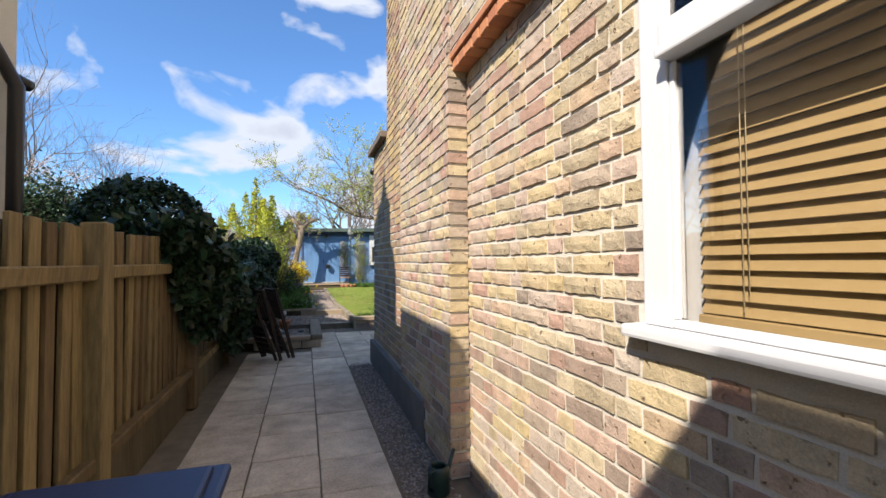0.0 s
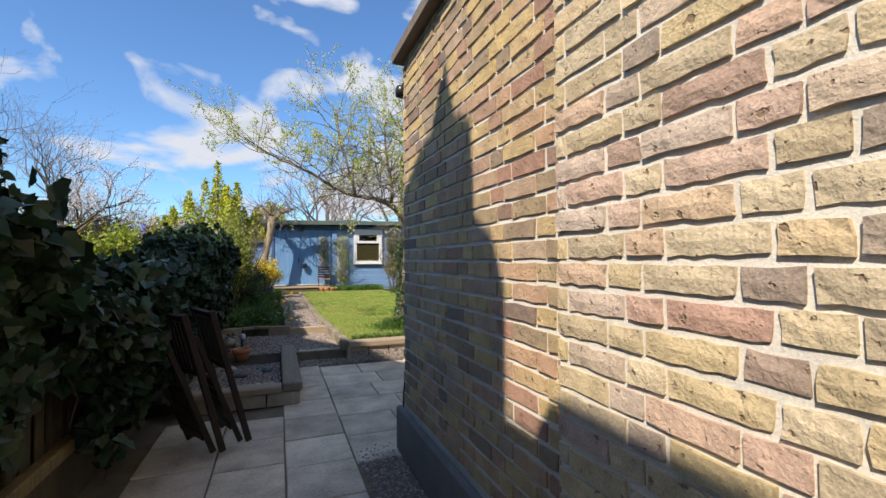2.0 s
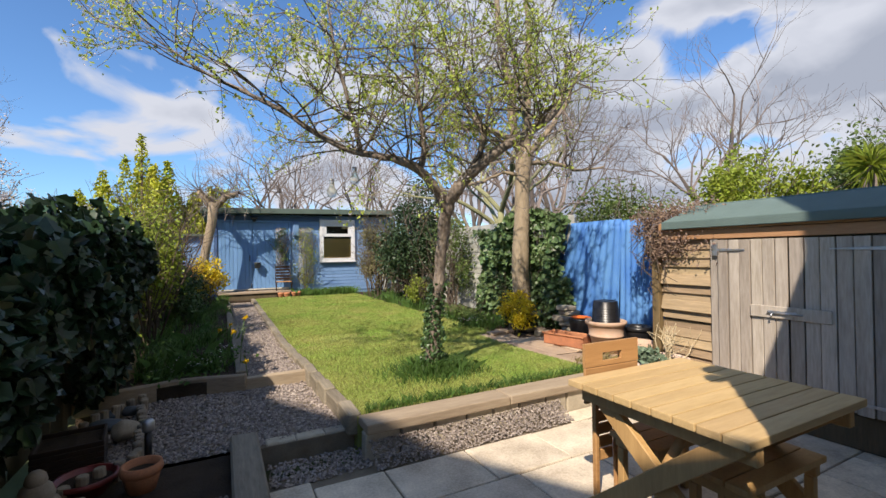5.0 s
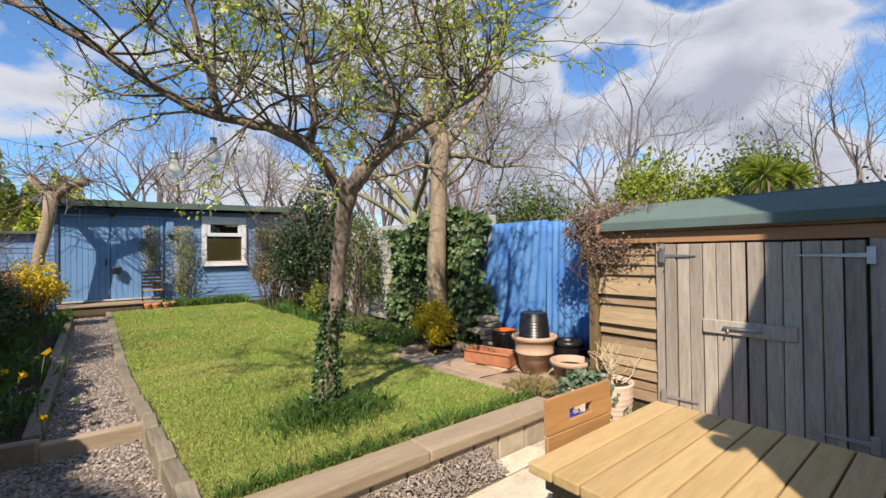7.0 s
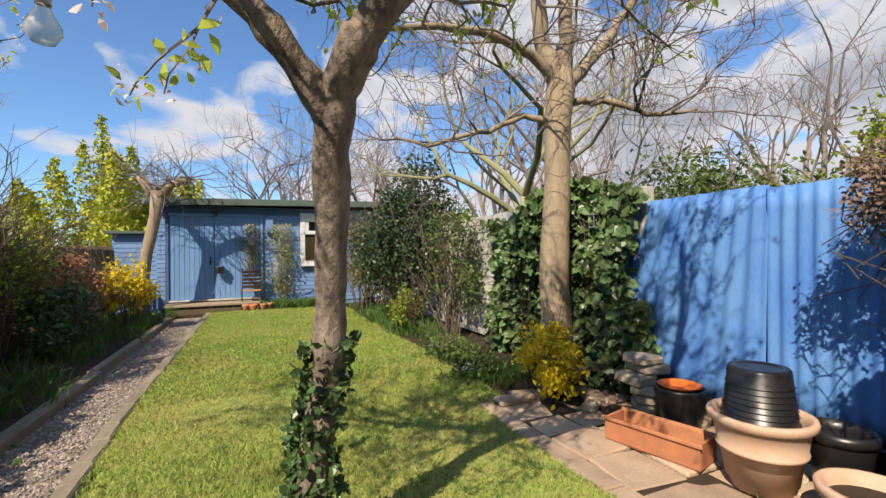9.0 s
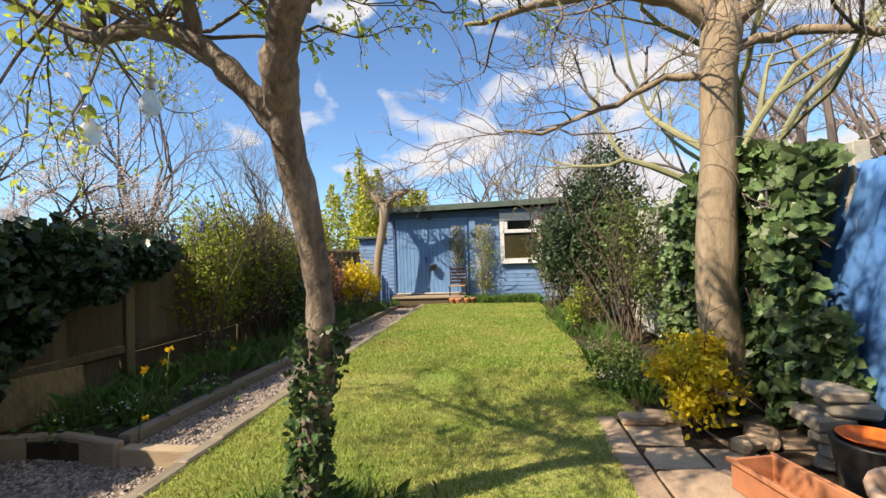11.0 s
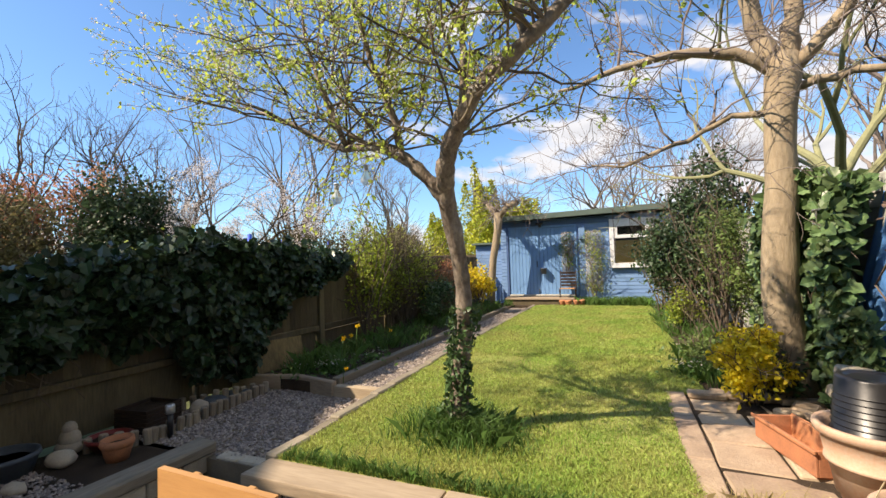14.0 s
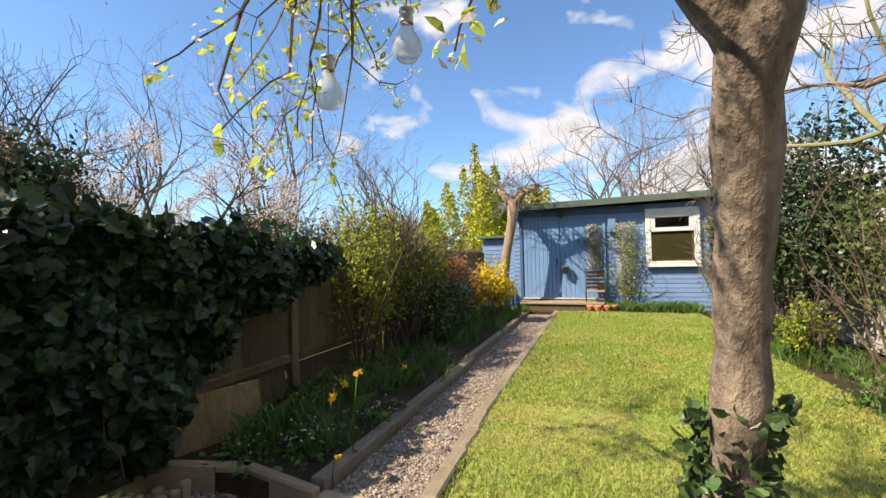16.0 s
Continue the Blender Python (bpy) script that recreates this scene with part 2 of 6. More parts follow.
M_STONE = mat("pale_stone", (0.45, 0.39, 0.30), 0.9, 0.3, 14, 120, 0.6, obj=0.15)
M_LAWN = mat("lawn_soil", (0.22, 0.29, 0.07), 1.0, 0.3, 2.2, 90, 0.8, second=(0.31, 0.27, 0.10), coarse_mix=0.35)
M_GROUND = mat("far_ground", (0.10, 0.12, 0.05), 1.0, 0.4, 0.3, 5, 0.5)


def leafmat(name, base, second=None, rough=0.5, transl=0.35, island=0.35, spec=0.35):
    return mat(name, base, rough, 0.3, 1.7, 30, 0.0, second=second, island=island, transl=transl, spec=spec)


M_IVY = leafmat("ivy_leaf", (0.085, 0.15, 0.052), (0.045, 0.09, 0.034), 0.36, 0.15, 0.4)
# east ivy, lightened so the leaf colour carries its sunlight
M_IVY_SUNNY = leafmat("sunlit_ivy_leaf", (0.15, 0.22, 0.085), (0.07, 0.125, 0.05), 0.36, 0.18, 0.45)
# west fence ivy, darkened to carry its shade; also the dark evergreen bush
M_DARK_SHADED_LEAF = leafmat("dark_shaded_leaf", (0.030, 0.062, 0.026), (0.016, 0.034, 0.016), 0.34, 0.12, 0.5)
M_GRASS = mat("grass_blade", (0.27, 0.41, 0.085), 0.6, 0.3, 1.9, 30, 0.0, second=(0.44, 0.45, 0.15), island=0.5, transl=0.4, coarse_mix=0.25)
M_LONGGRASS = leafmat("long_grass", (0.10, 0.20, 0.04), (0.08, 0.15, 0.04), 0.5, 0.35, 0.3)
M_SPRING = leafmat("spring_leaf", (0.52, 0.60, 0.12), (0.42, 0.52, 0.10), 0.45, 0.5, 0.25)
M_GOLD = leafmat("golden_leaf", (0.88, 0.68, 0.05), (0.70, 0.58, 0.05), 0.45, 0.45, 0.3)
M_YELLOWGREEN = leafmat("yellow_green_leaf", (0.33, 0.38, 0.05), (0.20, 0.27, 0.04), 0.5, 0.4, 0.35)
M_CONIFER = leafmat("golden_conifer", (0.60, 0.55, 0.05), (0.20, 0.29, 0.04), 0.6, 0.25, 0.4)
M_BAY = leafmat("bay_leaf", (0.06, 0.10, 0.045), (0.035, 0.065, 0.03), 0.4, 0.2, 0.4)
M_HEDGE = leafmat("hedge_leaf", (0.17, 0.23, 0.06), (0.10, 0.15, 0.045), 0.5, 0.35, 0.4)
M_OLIVE = leafmat("olive_brown_leaf", (0.20, 0.20, 0.09), (0.15, 0.12, 0.06), 0.6, 0.3, 0.4)
M_PINK = leafmat("pink_new_leaf", (0.50, 0.20, 0.15), (0.42, 0.25, 0.12), 0.5, 0.35, 0.3)
M_BLOSSOM = leafmat("white_blossom", (0.75, 0.72, 0.70), (0.70, 0.62, 0.60), 0.6, 0.4, 0.1)
M_BROWNLEAF = leafmat("dry_brown_leaf", (0.27, 0.18, 0.135), (0.19, 0.135, 0.105), 0.8, 0.2, 0.4)
M_PETAL = leafmat("yellow_petal", (0.85, 0.55, 0.02), None, 0.5, 0.3, 0.1)
M_BARK = mat("plum_bark", (0.36, 0.30, 0.24), 0.85, 0.4, 7, 34, 1.0, second=(0.075, 0.055, 0.045), stretch=(1, 1, 0.55), bump_dist=0.02)
M_ASHBARK = mat("pale_bark", (0.36, 0.29, 0.20), 0.9, 0.35, 9, 40, 0.9, second=(0.22, 0.17, 0.115), stretch=(1, 1, 0.3), bump_dist=0.012)
M_GREENBARK = mat("mossy_bark", (0.28, 0.28, 0.15), 0.9, 0.3, 8, 50, 0.6)
M_TWIG = mat("twig_bark", (0.13, 0.10, 0.075), 0.9, 0.3, 8, 50, 0.0, island=0.2)
M_PLUMTWIG = mat("plum_twig", (0.19, 0.155, 0.115), 0.9, 0.3, 8, 50, 0.0, island=0.3)
M_FARTWIG = mat("far_twig", (0.22, 0.18, 0.16), 0.9, 0.2, 3, 50, 0.0, island=0.2)

# ---- mesh tools ----


def part(name, bm, material, parent=None, label="", smooth=False):
    me = bpy.data.meshes.new(name)
    bm.to_mesh(me)
    bm.free()
    me.materials.append(material)
    if smooth:
        for p in me.polygons:
            p.use_smooth = True
    ob = new(name, me)
    if parent is not None:
        ob.parent = parent
    if label:
        ob["label"] = label
    return ob


def arrays(name, verts, faces, material, parent=None, label="", smooth=False):
    me = bpy.data.meshes.new(name)
    me.from_pydata(verts, [], faces)
    me.materials.append(material)
    if smooth:
        me.polygons.foreach_set("use_smooth", [True] * len(me.polygons))
    ob = new(name, me)
    if parent is not None:
        ob.parent = parent
    if label:
        ob["label"] = label
    return ob


def thing(name, at=(0, 0, 0), label="", category="", group="", kind="", rz=0):
    ob = new(name)
    ob.matrix_basis = pose(*at, 0, 0, rz)
    ob.empty_display_size = 0.05
    return tagged(ob, label, category, group, kind)


def add_box(bm, lo, hi, m=None, bevel=0.0, seg=1, wobble=0.0):
    made = bmesh.ops.create_cube(bm, size=1)["verts"]
    c = [(a + b) / 2 for a, b in zip(lo, hi)]
    s = [max(1e-4, b - a) for a, b in zip(lo, hi)]
    for v in made:
        v.co = Vector((v.co.x * s[0] + c[0], v.co.y * s[1] + c[1], v.co.z * s[2] + c[2]))
        if wobble:
            v.co += Vector([random.uniform(-wobble, wobble) for _ in range(3)])
    if bevel:
        edges = list({e for v in made for e in v.link_edges})
        made = list({v for f in bmesh.ops.bevel(bm, geom=edges, offset=bevel, segments=seg, affect="EDGES", profile=0.6)["faces"] for v in f.verts} | {v for v in made if v.is_valid})
    if m is not None:
        for v in made:
            v.co = m @ v.co
    return made


def box(name, lo, hi, material, parent=None, bevel=0.004, label="", m=None, seg=1, wobble=0.0):
    bm = bmesh.new()
    add_box(bm, lo, hi, m, bevel, seg, wobble)
    return part(name, bm, material, parent, label)


def lathe(profile, n=28, closed=True):
    """A turned shape from (radius, height) pairs, from the outside foot round to the inside."""
    verts, faces = [], []
    for r, z in profile:
        for i in range(n):
            a = 2 * math.pi * i / n
            verts.append((r * math.cos(a), r * math.sin(a), z))
    for k in range(len(profile) - 1):
        for i in range(n):
            j = (i + 1) % n
            faces.append((k * n + i, k * n + j, (k + 1) * n + j, (k + 1) * n + i))
    if closed:
        faces.append(tuple(range(n - 1, -1, -1)))
        faces.append(tuple((len(profile) - 1) * n + i for i in range(n)))
    return verts, faces


def tube(points, radii, sides=6):
    """Verts and faces of a tapered tube along points."""
    verts, faces = [], []
    pts = [Vector(p) for p in points]
    up = Vector((0.3, 0.2, 1)).normalized()
    for i, p in enumerate(pts):
        d = (pts[min(i + 1, len(pts) - 1)] - pts[max(i - 1, 0)]).normalized()
        a = d.cross(up)
        if a.length < 0.05:
            a = d.cross(Vector((1, 0, 0)))
        a.normalize()
        b = d.cross(a).normalized()
        for k in range(sides):
            t = 2 * math.pi * k / sides
            verts.append(p + (a * math.cos(t) + b * math.sin(t)) * radii[i])
    for i in range(len(pts) - 1):
        for k in range(sides):
            j = (k + 1) % sides
            faces.append((i * sides + k, i * sides + j, (i + 1) * sides + j, (i + 1) * sides + k))
    faces.append(tuple(range(sides - 1, -1, -1)))
    faces.append(tuple((len(pts) - 1) * sides + k for k in range(sides)))
    return verts, faces


def join(*groups):
    verts, faces = [], []
    for v, f in groups:
        o = len(verts)
        verts.extend(v)
        faces.extend(tuple(i + o for i in q) for q in f)
    return verts, faces


def rods(name, material, parent, *lines, sides=6, label=""):
    """Bars given as (points, radius)."""
    v, f = join(*[tube(p, [r] * len(p), sides) for p, r in lines])
    return arrays(name, v, f, material, parent, label, True)


IVY_SHAPE = ((0, 0), (0.30, -0.10), (0.52, 0.15), (0.36, 0.42), (0.42, 0.62), (0.0, 1.0), (-0.42, 0.62), (-0.36, 0.42), (-0.52, 0.15), (-0.30, -0.10))
OVAL_SHAPE = ((0, 0), (0.26, 0.35), (0.22, 0.68), (0, 1.0), (-0.22, 0.68), (-0.26, 0.35))
BLADE_SHAPE = ((0.06, 0), (0.05, 0.5), (0, 1.0), (-0.05, 0.5), (-0.06, 0))


def leaves(points, sizes, rng, shape=OVAL_SHAPE, facing=None, spread=1.0, fold=0.12):
    """Leaves as small folded polygons, one at each point; facing: the way their upper sides turn on the whole."""
    shp = np.array(shape)
    n, k = len(points), len(shp)
    if n == 0:
        return [], []
    P = np.array(points, float)
    S = np.array(sizes, float) * np.ones(n)
    N = rng.normal(size=(n, 3)) * spread
    N += np.array(facing if facing is not None else (0, 0, 0.6))
    N /= np.linalg.norm(N, axis=1, keepdims=True) + 1e-9
    T = rng.normal(size=(n, 3))
    T[:, 2] -= 0.4
    T -= N * (T * N).sum(1, keepdims=True)
    T /= np.linalg.norm(T, axis=1, keepdims=True) + 1e-9
    B = np.cross(N, T)
    V = P[:, None, :] + S[:, None, None] * (B[:, None, :] * shp[None, :, 0, None] + T[:, None, :] * shp[None, :, 1, None] + N[:, None, :] * (np.abs(shp[:, 0]) * fold * 3 - shp[:, 1] ** 2 * fold)[None, :, None])
    return V.reshape(-1, 3).tolist(), (np.arange(n * k).reshape(n, k)).tolist()


def grow(start, way, length, radius, depth, rng, out, tips, bend=0.25, split=(2, 4), shrink=0.68, lift=0.15, sides=(7, 5, 4, 3), steps=4, wander=0.22, minr=0.002):
    """Branches that fork and thin out; out takes tubes, tips takes twig points."""
    p, d = Vector(start), Vector(way).normalized()
    pts, rad = [p.copy()], [radius]
    r_end = radius * 0.62
    for i in range(steps):
        d = (d + Vector(rng.normal(size=3)) * wander + Vector((0, 0, lift)) * 0.3).normalized()
        p = p + d * (length / steps)
        pts.append(p.copy())
        rad.append(max(minr, radius + (r_end - radius) * (i + 1) / steps))
    out.append(tube(pts, rad, sides[min(len(sides) - 1, max(0, len(sides) - 1 - depth))]))
    if depth <= 1:
        tips.extend(pts[1:])
    if depth <= 0:
        return
    for k in range(rng.integers(split[0], split[1] + 1)):
        i = int(rng.integers(max(1, steps // 2), steps + 1)) if k else steps
        off = Vector(rng.normal(size=3))
        off -= d * off.dot(d)
        nd = (d + off.normalized() * (0.45 + bend * rng.random() * 2)).normalized()
        grow(pts[i], nd, length * shrink * (0.75 + 0.5 * rng.random()), max(minr, rad[i] * (0.72 if k else 0.85)), depth - 1, rng, out, tips, bend, split, shrink, lift, sides, steps, wander, minr)


# ---- large structure ----
HOUSE_X, PANEL_X, STEP_Y, TALL_Y, END_Y = 0.86, 0.97, 2.51, 4.78, 5.76
PARAPET, HEAD_Z = 2.80, 2.50
JOINT_Y = 3.92      # the straight joint where the wall steps back

ground = tagged(box("ground", (-400, -400, -0.6), (400, 400, -0.06), M_GROUND, bevel=0), "plain earth and grass beyond the garden fences", "ground", kind="structure")

house = thing("house", label="yellow stock brick house side wall in sun and shade", category="house", kind="structure")
bm = bmesh.new()
# the mortar body of the wall, behind the brick faces
for lo, hi in (((PANEL_X + 0.012, 1.05, 0), (1.30, STEP_Y, 7.0)), ((PANEL_X + 0.012, -4.0, 0), (1.30, -0.45, 7.0)), ((PANEL_X + 0.012, -0.45, 0), (1.30, 1.05, 1.097)), ((PANEL_X + 0.012, -0.45, 2.62), (1.30, 1.05, 7.0)),
               ((HOUSE_X - 0.002, STEP_Y + 0.008, 0), (1.30, JOINT_Y, 7.0)), ((HOUSE_X + 0.033, JOINT_Y, 0), (1.30, TALL_Y, 7.0)), ((HOUSE_X + 0.033, TALL_Y, 0), (1.16, END_Y, PARAPET - 0.08)), ((HOUSE_X + 0.009, -4.0, HEAD_Z + 0.1), (0.978, STEP_Y + 0.008, 7.0))):
    add_box(bm, lo, hi)
part("wall", bm, M_MORTAR, house, "pale lime mortar between the bricks")
# end wall with the raking roof edge of the rear wing, and the closing walls behind
bm = bmesh.new()
prof = [(1.16, 0), (5.4, 0), (5.4, 5.6), (3.6, 5.6), (1.55, 2.95), (1.16, 2.72)]
for y in (END_Y - 0.25, END_Y):
    for x, z in prof:
        bm.verts.new((x, y, z))
bm.verts.ensure_lookup_table()
k = len(prof)
bm.faces.new(bm.verts[:k])
bm.faces.new(list(reversed(bm.verts[k:])))
for i in range(k):
    j = (i + 1) % k
    bm.faces.new((bm.verts[j], bm.verts[i], bm.verts[k + i], bm.verts[k + j]))
bmesh.ops.recalc_face_normals(bm, faces=bm.faces)
part("end_wall", bm, M_MORTAR, house, "brick end wall of the rear wing")
bm = bmesh.new()
add_box(bm, (1.30, -4.0, 0), (5.4, -3.8, 7))
add_box(bm, (5.2, -3.8, 0), (5.4, END_Y - 0.26, 5.5))
add_box(bm, (1.30, -3.8, 6.8), (5.2, TALL_Y, 7))
add_box(bm, (1.30, TALL_Y - 0.2, 0), (5.2, TALL_Y, 6.8))
part("closing_wall", bm, M_MORTAR, house)
box("coping", (HOUSE_X - 0.05, TALL_Y, PARAPET - 0.075), (1.22, END_Y + 0.05, PARAPET), M_LEAD, house, 0.008, "dark weathered brick-on-edge coping", wobble=0.006)
box("plinth", (HOUSE_X - 0.026, STEP_Y + 0.6, 0), (HOUSE_X + 0.02, END_Y + 0.02, 0.30), M_RENDER, house, 0.01, "grey cement render plinth")
# terracotta corbel at the head of the recessed panel
bm = bmesh.new()
add_box(bm, (HOUSE_X + 0.005, 1.2, HEAD_Z + 0.07), (PANEL_X + 0.02, STEP_Y + 0.05, HEAD_Z + 0.12), bevel=0.006)
y = 1.22
while y < STEP_Y:
    add_box(bm, (HOUSE_X + 0.02, y, HEAD_Z), (PANEL_X + 0.02, y + 0.10, HEAD_Z + 0.066), bevel=0.006, wobble=0.003)
    y += 0.108
part("corbel", bm, M_TERRA, house, "red terracotta corbel brick course")

# ---- window of the house ----
win = thing("window_1", (0, 0, 0), "white painted timber window with tan wooden venetian blind", "window", kind="structure")
Y0, Y1 = -0.45, 1.05
box("window_sill", (PANEL_X - 0.055, Y0 - 0.06, 1.098), (PANEL_X + 0.14, Y1 + 0.045, 1.135), M_WHITE, win, 0.01, "white painted sill", seg=2)
bm = bmesh.new()
for lo, hi in (((PANEL_X - 0.006, Y1 - 0.10, 1.137), (PANEL_X + 0.022, Y1, 2.62)), ((PANEL_X - 0.02, Y0, 1.137), (PANEL_X + 0.03, Y0 + 0.10, 2.62)), ((PANEL_X - 0.02, Y0 + 0.1, 2.54), (PANEL_X + 0.03, Y1 - 0.1, 2.62)),
               ((PANEL_X - 0.035, Y0 + 0.1, 1.905), (PANEL_X + 0.03, Y1 - 0.1, 1.975)), ((PANEL_X - 0.05, Y0 + 0.1, 1.875), (PANEL_X + 0.02, Y1 - 0.1, 1.903))):
    add_box(bm, lo, hi, bevel=0.006, seg=2)
part("window_frame", bm, M_WHITE, win)
bm = bmesh.new()
add_box(bm, (PANEL_X + 0.0, Y0 + 0.10, 1.137), (PANEL_X + 0.03, Y1 - 0.102, 1.160), bevel=0.004)
add_box(bm, (PANEL_X + 0.0, Y1 - 0.118, 1.162), (PANEL_X + 0.03, Y1 - 0.102, 1.87), bevel=0.003)
part("sash", bm, M_WHITE, win)
M_GLASS = bpy.data.materials.new("window_glass")
M_GLASS.use_nodes = True
gn, gl = M_GLASS.node_tree.nodes, M_GLASS.node_tree.links
g_tr, g_gl, g_mx, g_fr = gn.new("ShaderNodeBsdfTransparent"), gn.new("ShaderNodeBsdfGlossy"), gn.new("ShaderNodeMixShader"), gn.new("ShaderNodeFresnel")
g_gl.inputs["Roughness"].default_value = 0.02
g_fr.inputs["IOR"].default_value = 1.45
gl.new(g_fr.outputs[0], g_mx.inputs["Fac"])
gl.new(g_tr.outputs[0], g_mx.inputs[1])
gl.new(g_gl.outputs[0], g_mx.inputs[2])
gl.new(g_mx.outputs[0], gn["Material Output"].inputs["Surface"])
pane = box("pane", (PANEL_X + 0.012, Y0 + 0.1, 1.160), (PANEL_X + 0.016, Y1 - 0.118, 1.875), M_GLASS, win, 0)
pane2 = box("pane", (PANEL_X + 0.012, Y0 + 0.1, 1.975), (PANEL_X + 0.016, Y1 - 0.1, 2.54), M_GLASS, win, 0)
pane.visible_shadow = pane2.visible_shadow = False
box("reveal", (PANEL_X + 0.032, Y1 - 0.07, 1.10), (PANEL_X + 0.30, Y1 + 0.02, 2.6), M_WHITE, win, 0)
bm = bmesh.new()
add_box(bm, (1.32, -0.45, 1.0), (1.36, 1.06, 2.62))
part("room_back", bm, M_DARKROOM, win)
blind = thing("venetian_blind", (1.10, 0.22, 1.14), "tan wooden venetian blind half closed behind glass", "blind")
slat_bm = bmesh.new()
add_box(slat_bm, (-0.024, -0.66, -0.0015), (0.024, 0.745, 0.0015), pose(0, 0, 0, 0, -63, 0), 0.0008)
slat = part("slat", slat_bm, M_BLIND, blind)
slat.matrix_basis = pose(0, 0, 0.055)
for i in range(1, 36):
    s2 = slat.copy()
    scene.collection.objects.link(s2)
    s2.parent = blind
    s2.matrix_basis = pose(0, 0, 0.055 + 0.0405 * i, 0, random.uniform(-3, 3), 0)
box("bottom_rail", (-0.024, -0.66, 0.005), (0.024, 0.745, 0.03), M_BLIND, blind, 0.003)
rods("cord", M_CORD, blind, ([(-0.035, 0.60, 0.05), (-0.035, 0.60, 1.45)], 0.0018), ([(-0.035, 0.585, 0.10), (-0.035, 0.585, 1.45)], 0.0015), sides=5)

# small things on the end corner of the wall
lamp = thing("security_lamp", (HOUSE_X + 0.06, END_Y + 0.02, 2.50), "small black lamp on the brick corner", "lamp")
box("bracket", (-0.03, 0, 0.02), (0.03, 0.02, 0.10), M_BLACK, lamp, 0.004)
v, f = lathe([(0.018, 0), (0.040, 0.01), (0.045, 0.05), (0.035, 0.085), (0.012, 0.095)], 18)
arrays("head", v, f, M_BLACK, lamp, smooth=True).matrix_basis = pose(-0.03, 0.06, 0.0, 15, 0, 0)
cable = thing("cable", (HOUSE_X + 0.015, END_Y + 0.05, 0), "black cable hanging at the wall corner", "cable")
rods("cord", M_BLACK, cable, ([(0.05, -0.02, 0.62), (0.04, 0.01, 0.5), (0.03, 0.03, 0.34), (0.03, 0.03, 0.16), (0.06, 0.04, 0.01), (0.14, 0.08, 0.008)], 0.007), sides=7)

# ---- patio ----
patio = thing("pavement", (0, 0, 0), "buff concrete paving slabs with sandy joints", "paving", kind="structure")
box("bedding", (-1.6, -4.0, -0.10), (0.60, 8.60, -0.012), M_JOINT, patio, 0)
box("bedding", (0.60, END_Y - 0.2, -0.10), (7.5, 8.60, -0.012), M_JOINT, patio, 0)
slab_meshes = {}


def slab(x0, y0, w, h):
    key = (round(w, 2), round(h, 2), random.randint(0, 2))
    if key not in slab_meshes:
        b2 = bmesh.new()
        add_box(b2, (-w / 2 + 0.005, -h / 2 + 0.005, -0.04), (w / 2 - 0.005, h / 2 - 0.005, 0), bevel=0.005, wobble=0.0025)
        me = bpy.data.meshes.new("slab")
        b2.to_mesh(me)
        b2.free()
        me.materials.append(M_SLAB)
        slab_meshes[key] = me
    ob = new("slab", slab_meshes[key])
    ob.parent = patio
    ob.matrix_basis = pose(x0 + w / 2, y0 + h / 2, random.uniform(-0.003, 0.002), random.uniform(-.25, .25), random.uniform(-.25, .25), random.uniform(-.3, .3))


COLS = (-0.78, -0.325, 0.105, 0.54)
for i in range(3):
    y = -2.6 - 0.1 * i
    while y < 8.30:
        d = 0.45
        if not (y > 6.60 and i == 0) and not (y > 6.7 and COLS[i + 1] < 0.3 and i < 2 and y < 9 and COLS[i] < 0.05):
            slab(COLS[i], y, COLS[i + 1] - COLS[i], d)
        y += d
y = END_Y - 0.1
row = 0
while y < 8.3:
    x = 0.54
    while x < 4.4:
        w = (0.45, 0.6)[(row + int(x * 3)) % 2]
        slab(x, y, w, 0.45)
        x += w
    y += 0.45
    row += 1

x = 2.62
while x < 4.3:
    slab(x, 8.365, 0.45, 0.19)
    x += 0.45

# ---- gravel, lawn, beds ----
rng = np.random.default_rng(3)


def stones(name, count, region, z, size, material, label, category):
    """A spread of small angular stones over region(rng, n) -> x, y."""
    base = np.array([(1, 0, 0), (0, 1, 0), (-1, 0, 0), (0, -1, 0), (0, 0, 0.7), (0, 0, -0.7)])
    tri = ((0, 1, 4), (1, 2, 4), (2, 3, 4), (3, 0, 4), (1, 0, 5), (2, 1, 5), (3, 2, 5), (0, 3, 5))
    xy = region(rng, count)
    n = len(xy)
    s = size * rng.uniform(0.5, 1.3, n)
    a = rng.uniform(0, 6.28, n)
    jit = base[None] * rng.uniform(0.6, 1.3, (n, 6, 3))
    ca, sa = np.cos(a)[:, None], np.sin(a)[:, None]
    X = (jit[..., 0] * ca - jit[..., 1] * sa) * s[:, None] + xy[:, 0:1]
    Y = (jit[..., 0] * sa + jit[..., 1] * ca) * s[:, None] + xy[:, 1:2]
    Z = jit[..., 2] * s[:, None] * 0.8 + ((np.clip((xy[:, 1] - 8.36) / 0.2, 0, 1) * 0.125 - 0.005 if z == "slope" else z) + rng.uniform(-0.3, 0.6, n) * size)[:, None] + rng.normal(0, 0.25, (n, 6)) * s[:, None]
    V = np.stack([X, Y, Z], -1).reshape(-1, 3).tolist()
    F = (np.array(tri)[None] + 6 * np.arange(n)[:, None, None]).reshape(-1, 3).tolist()
    return tagged(arrays(name, V, F, material), label, category, kind="stuff")


def rect(x0, x1, y0, y1):
    return lambda r, n: np.stack([r.uniform(x0, x1, n), r.uniform(y0, y1, n)], -1)


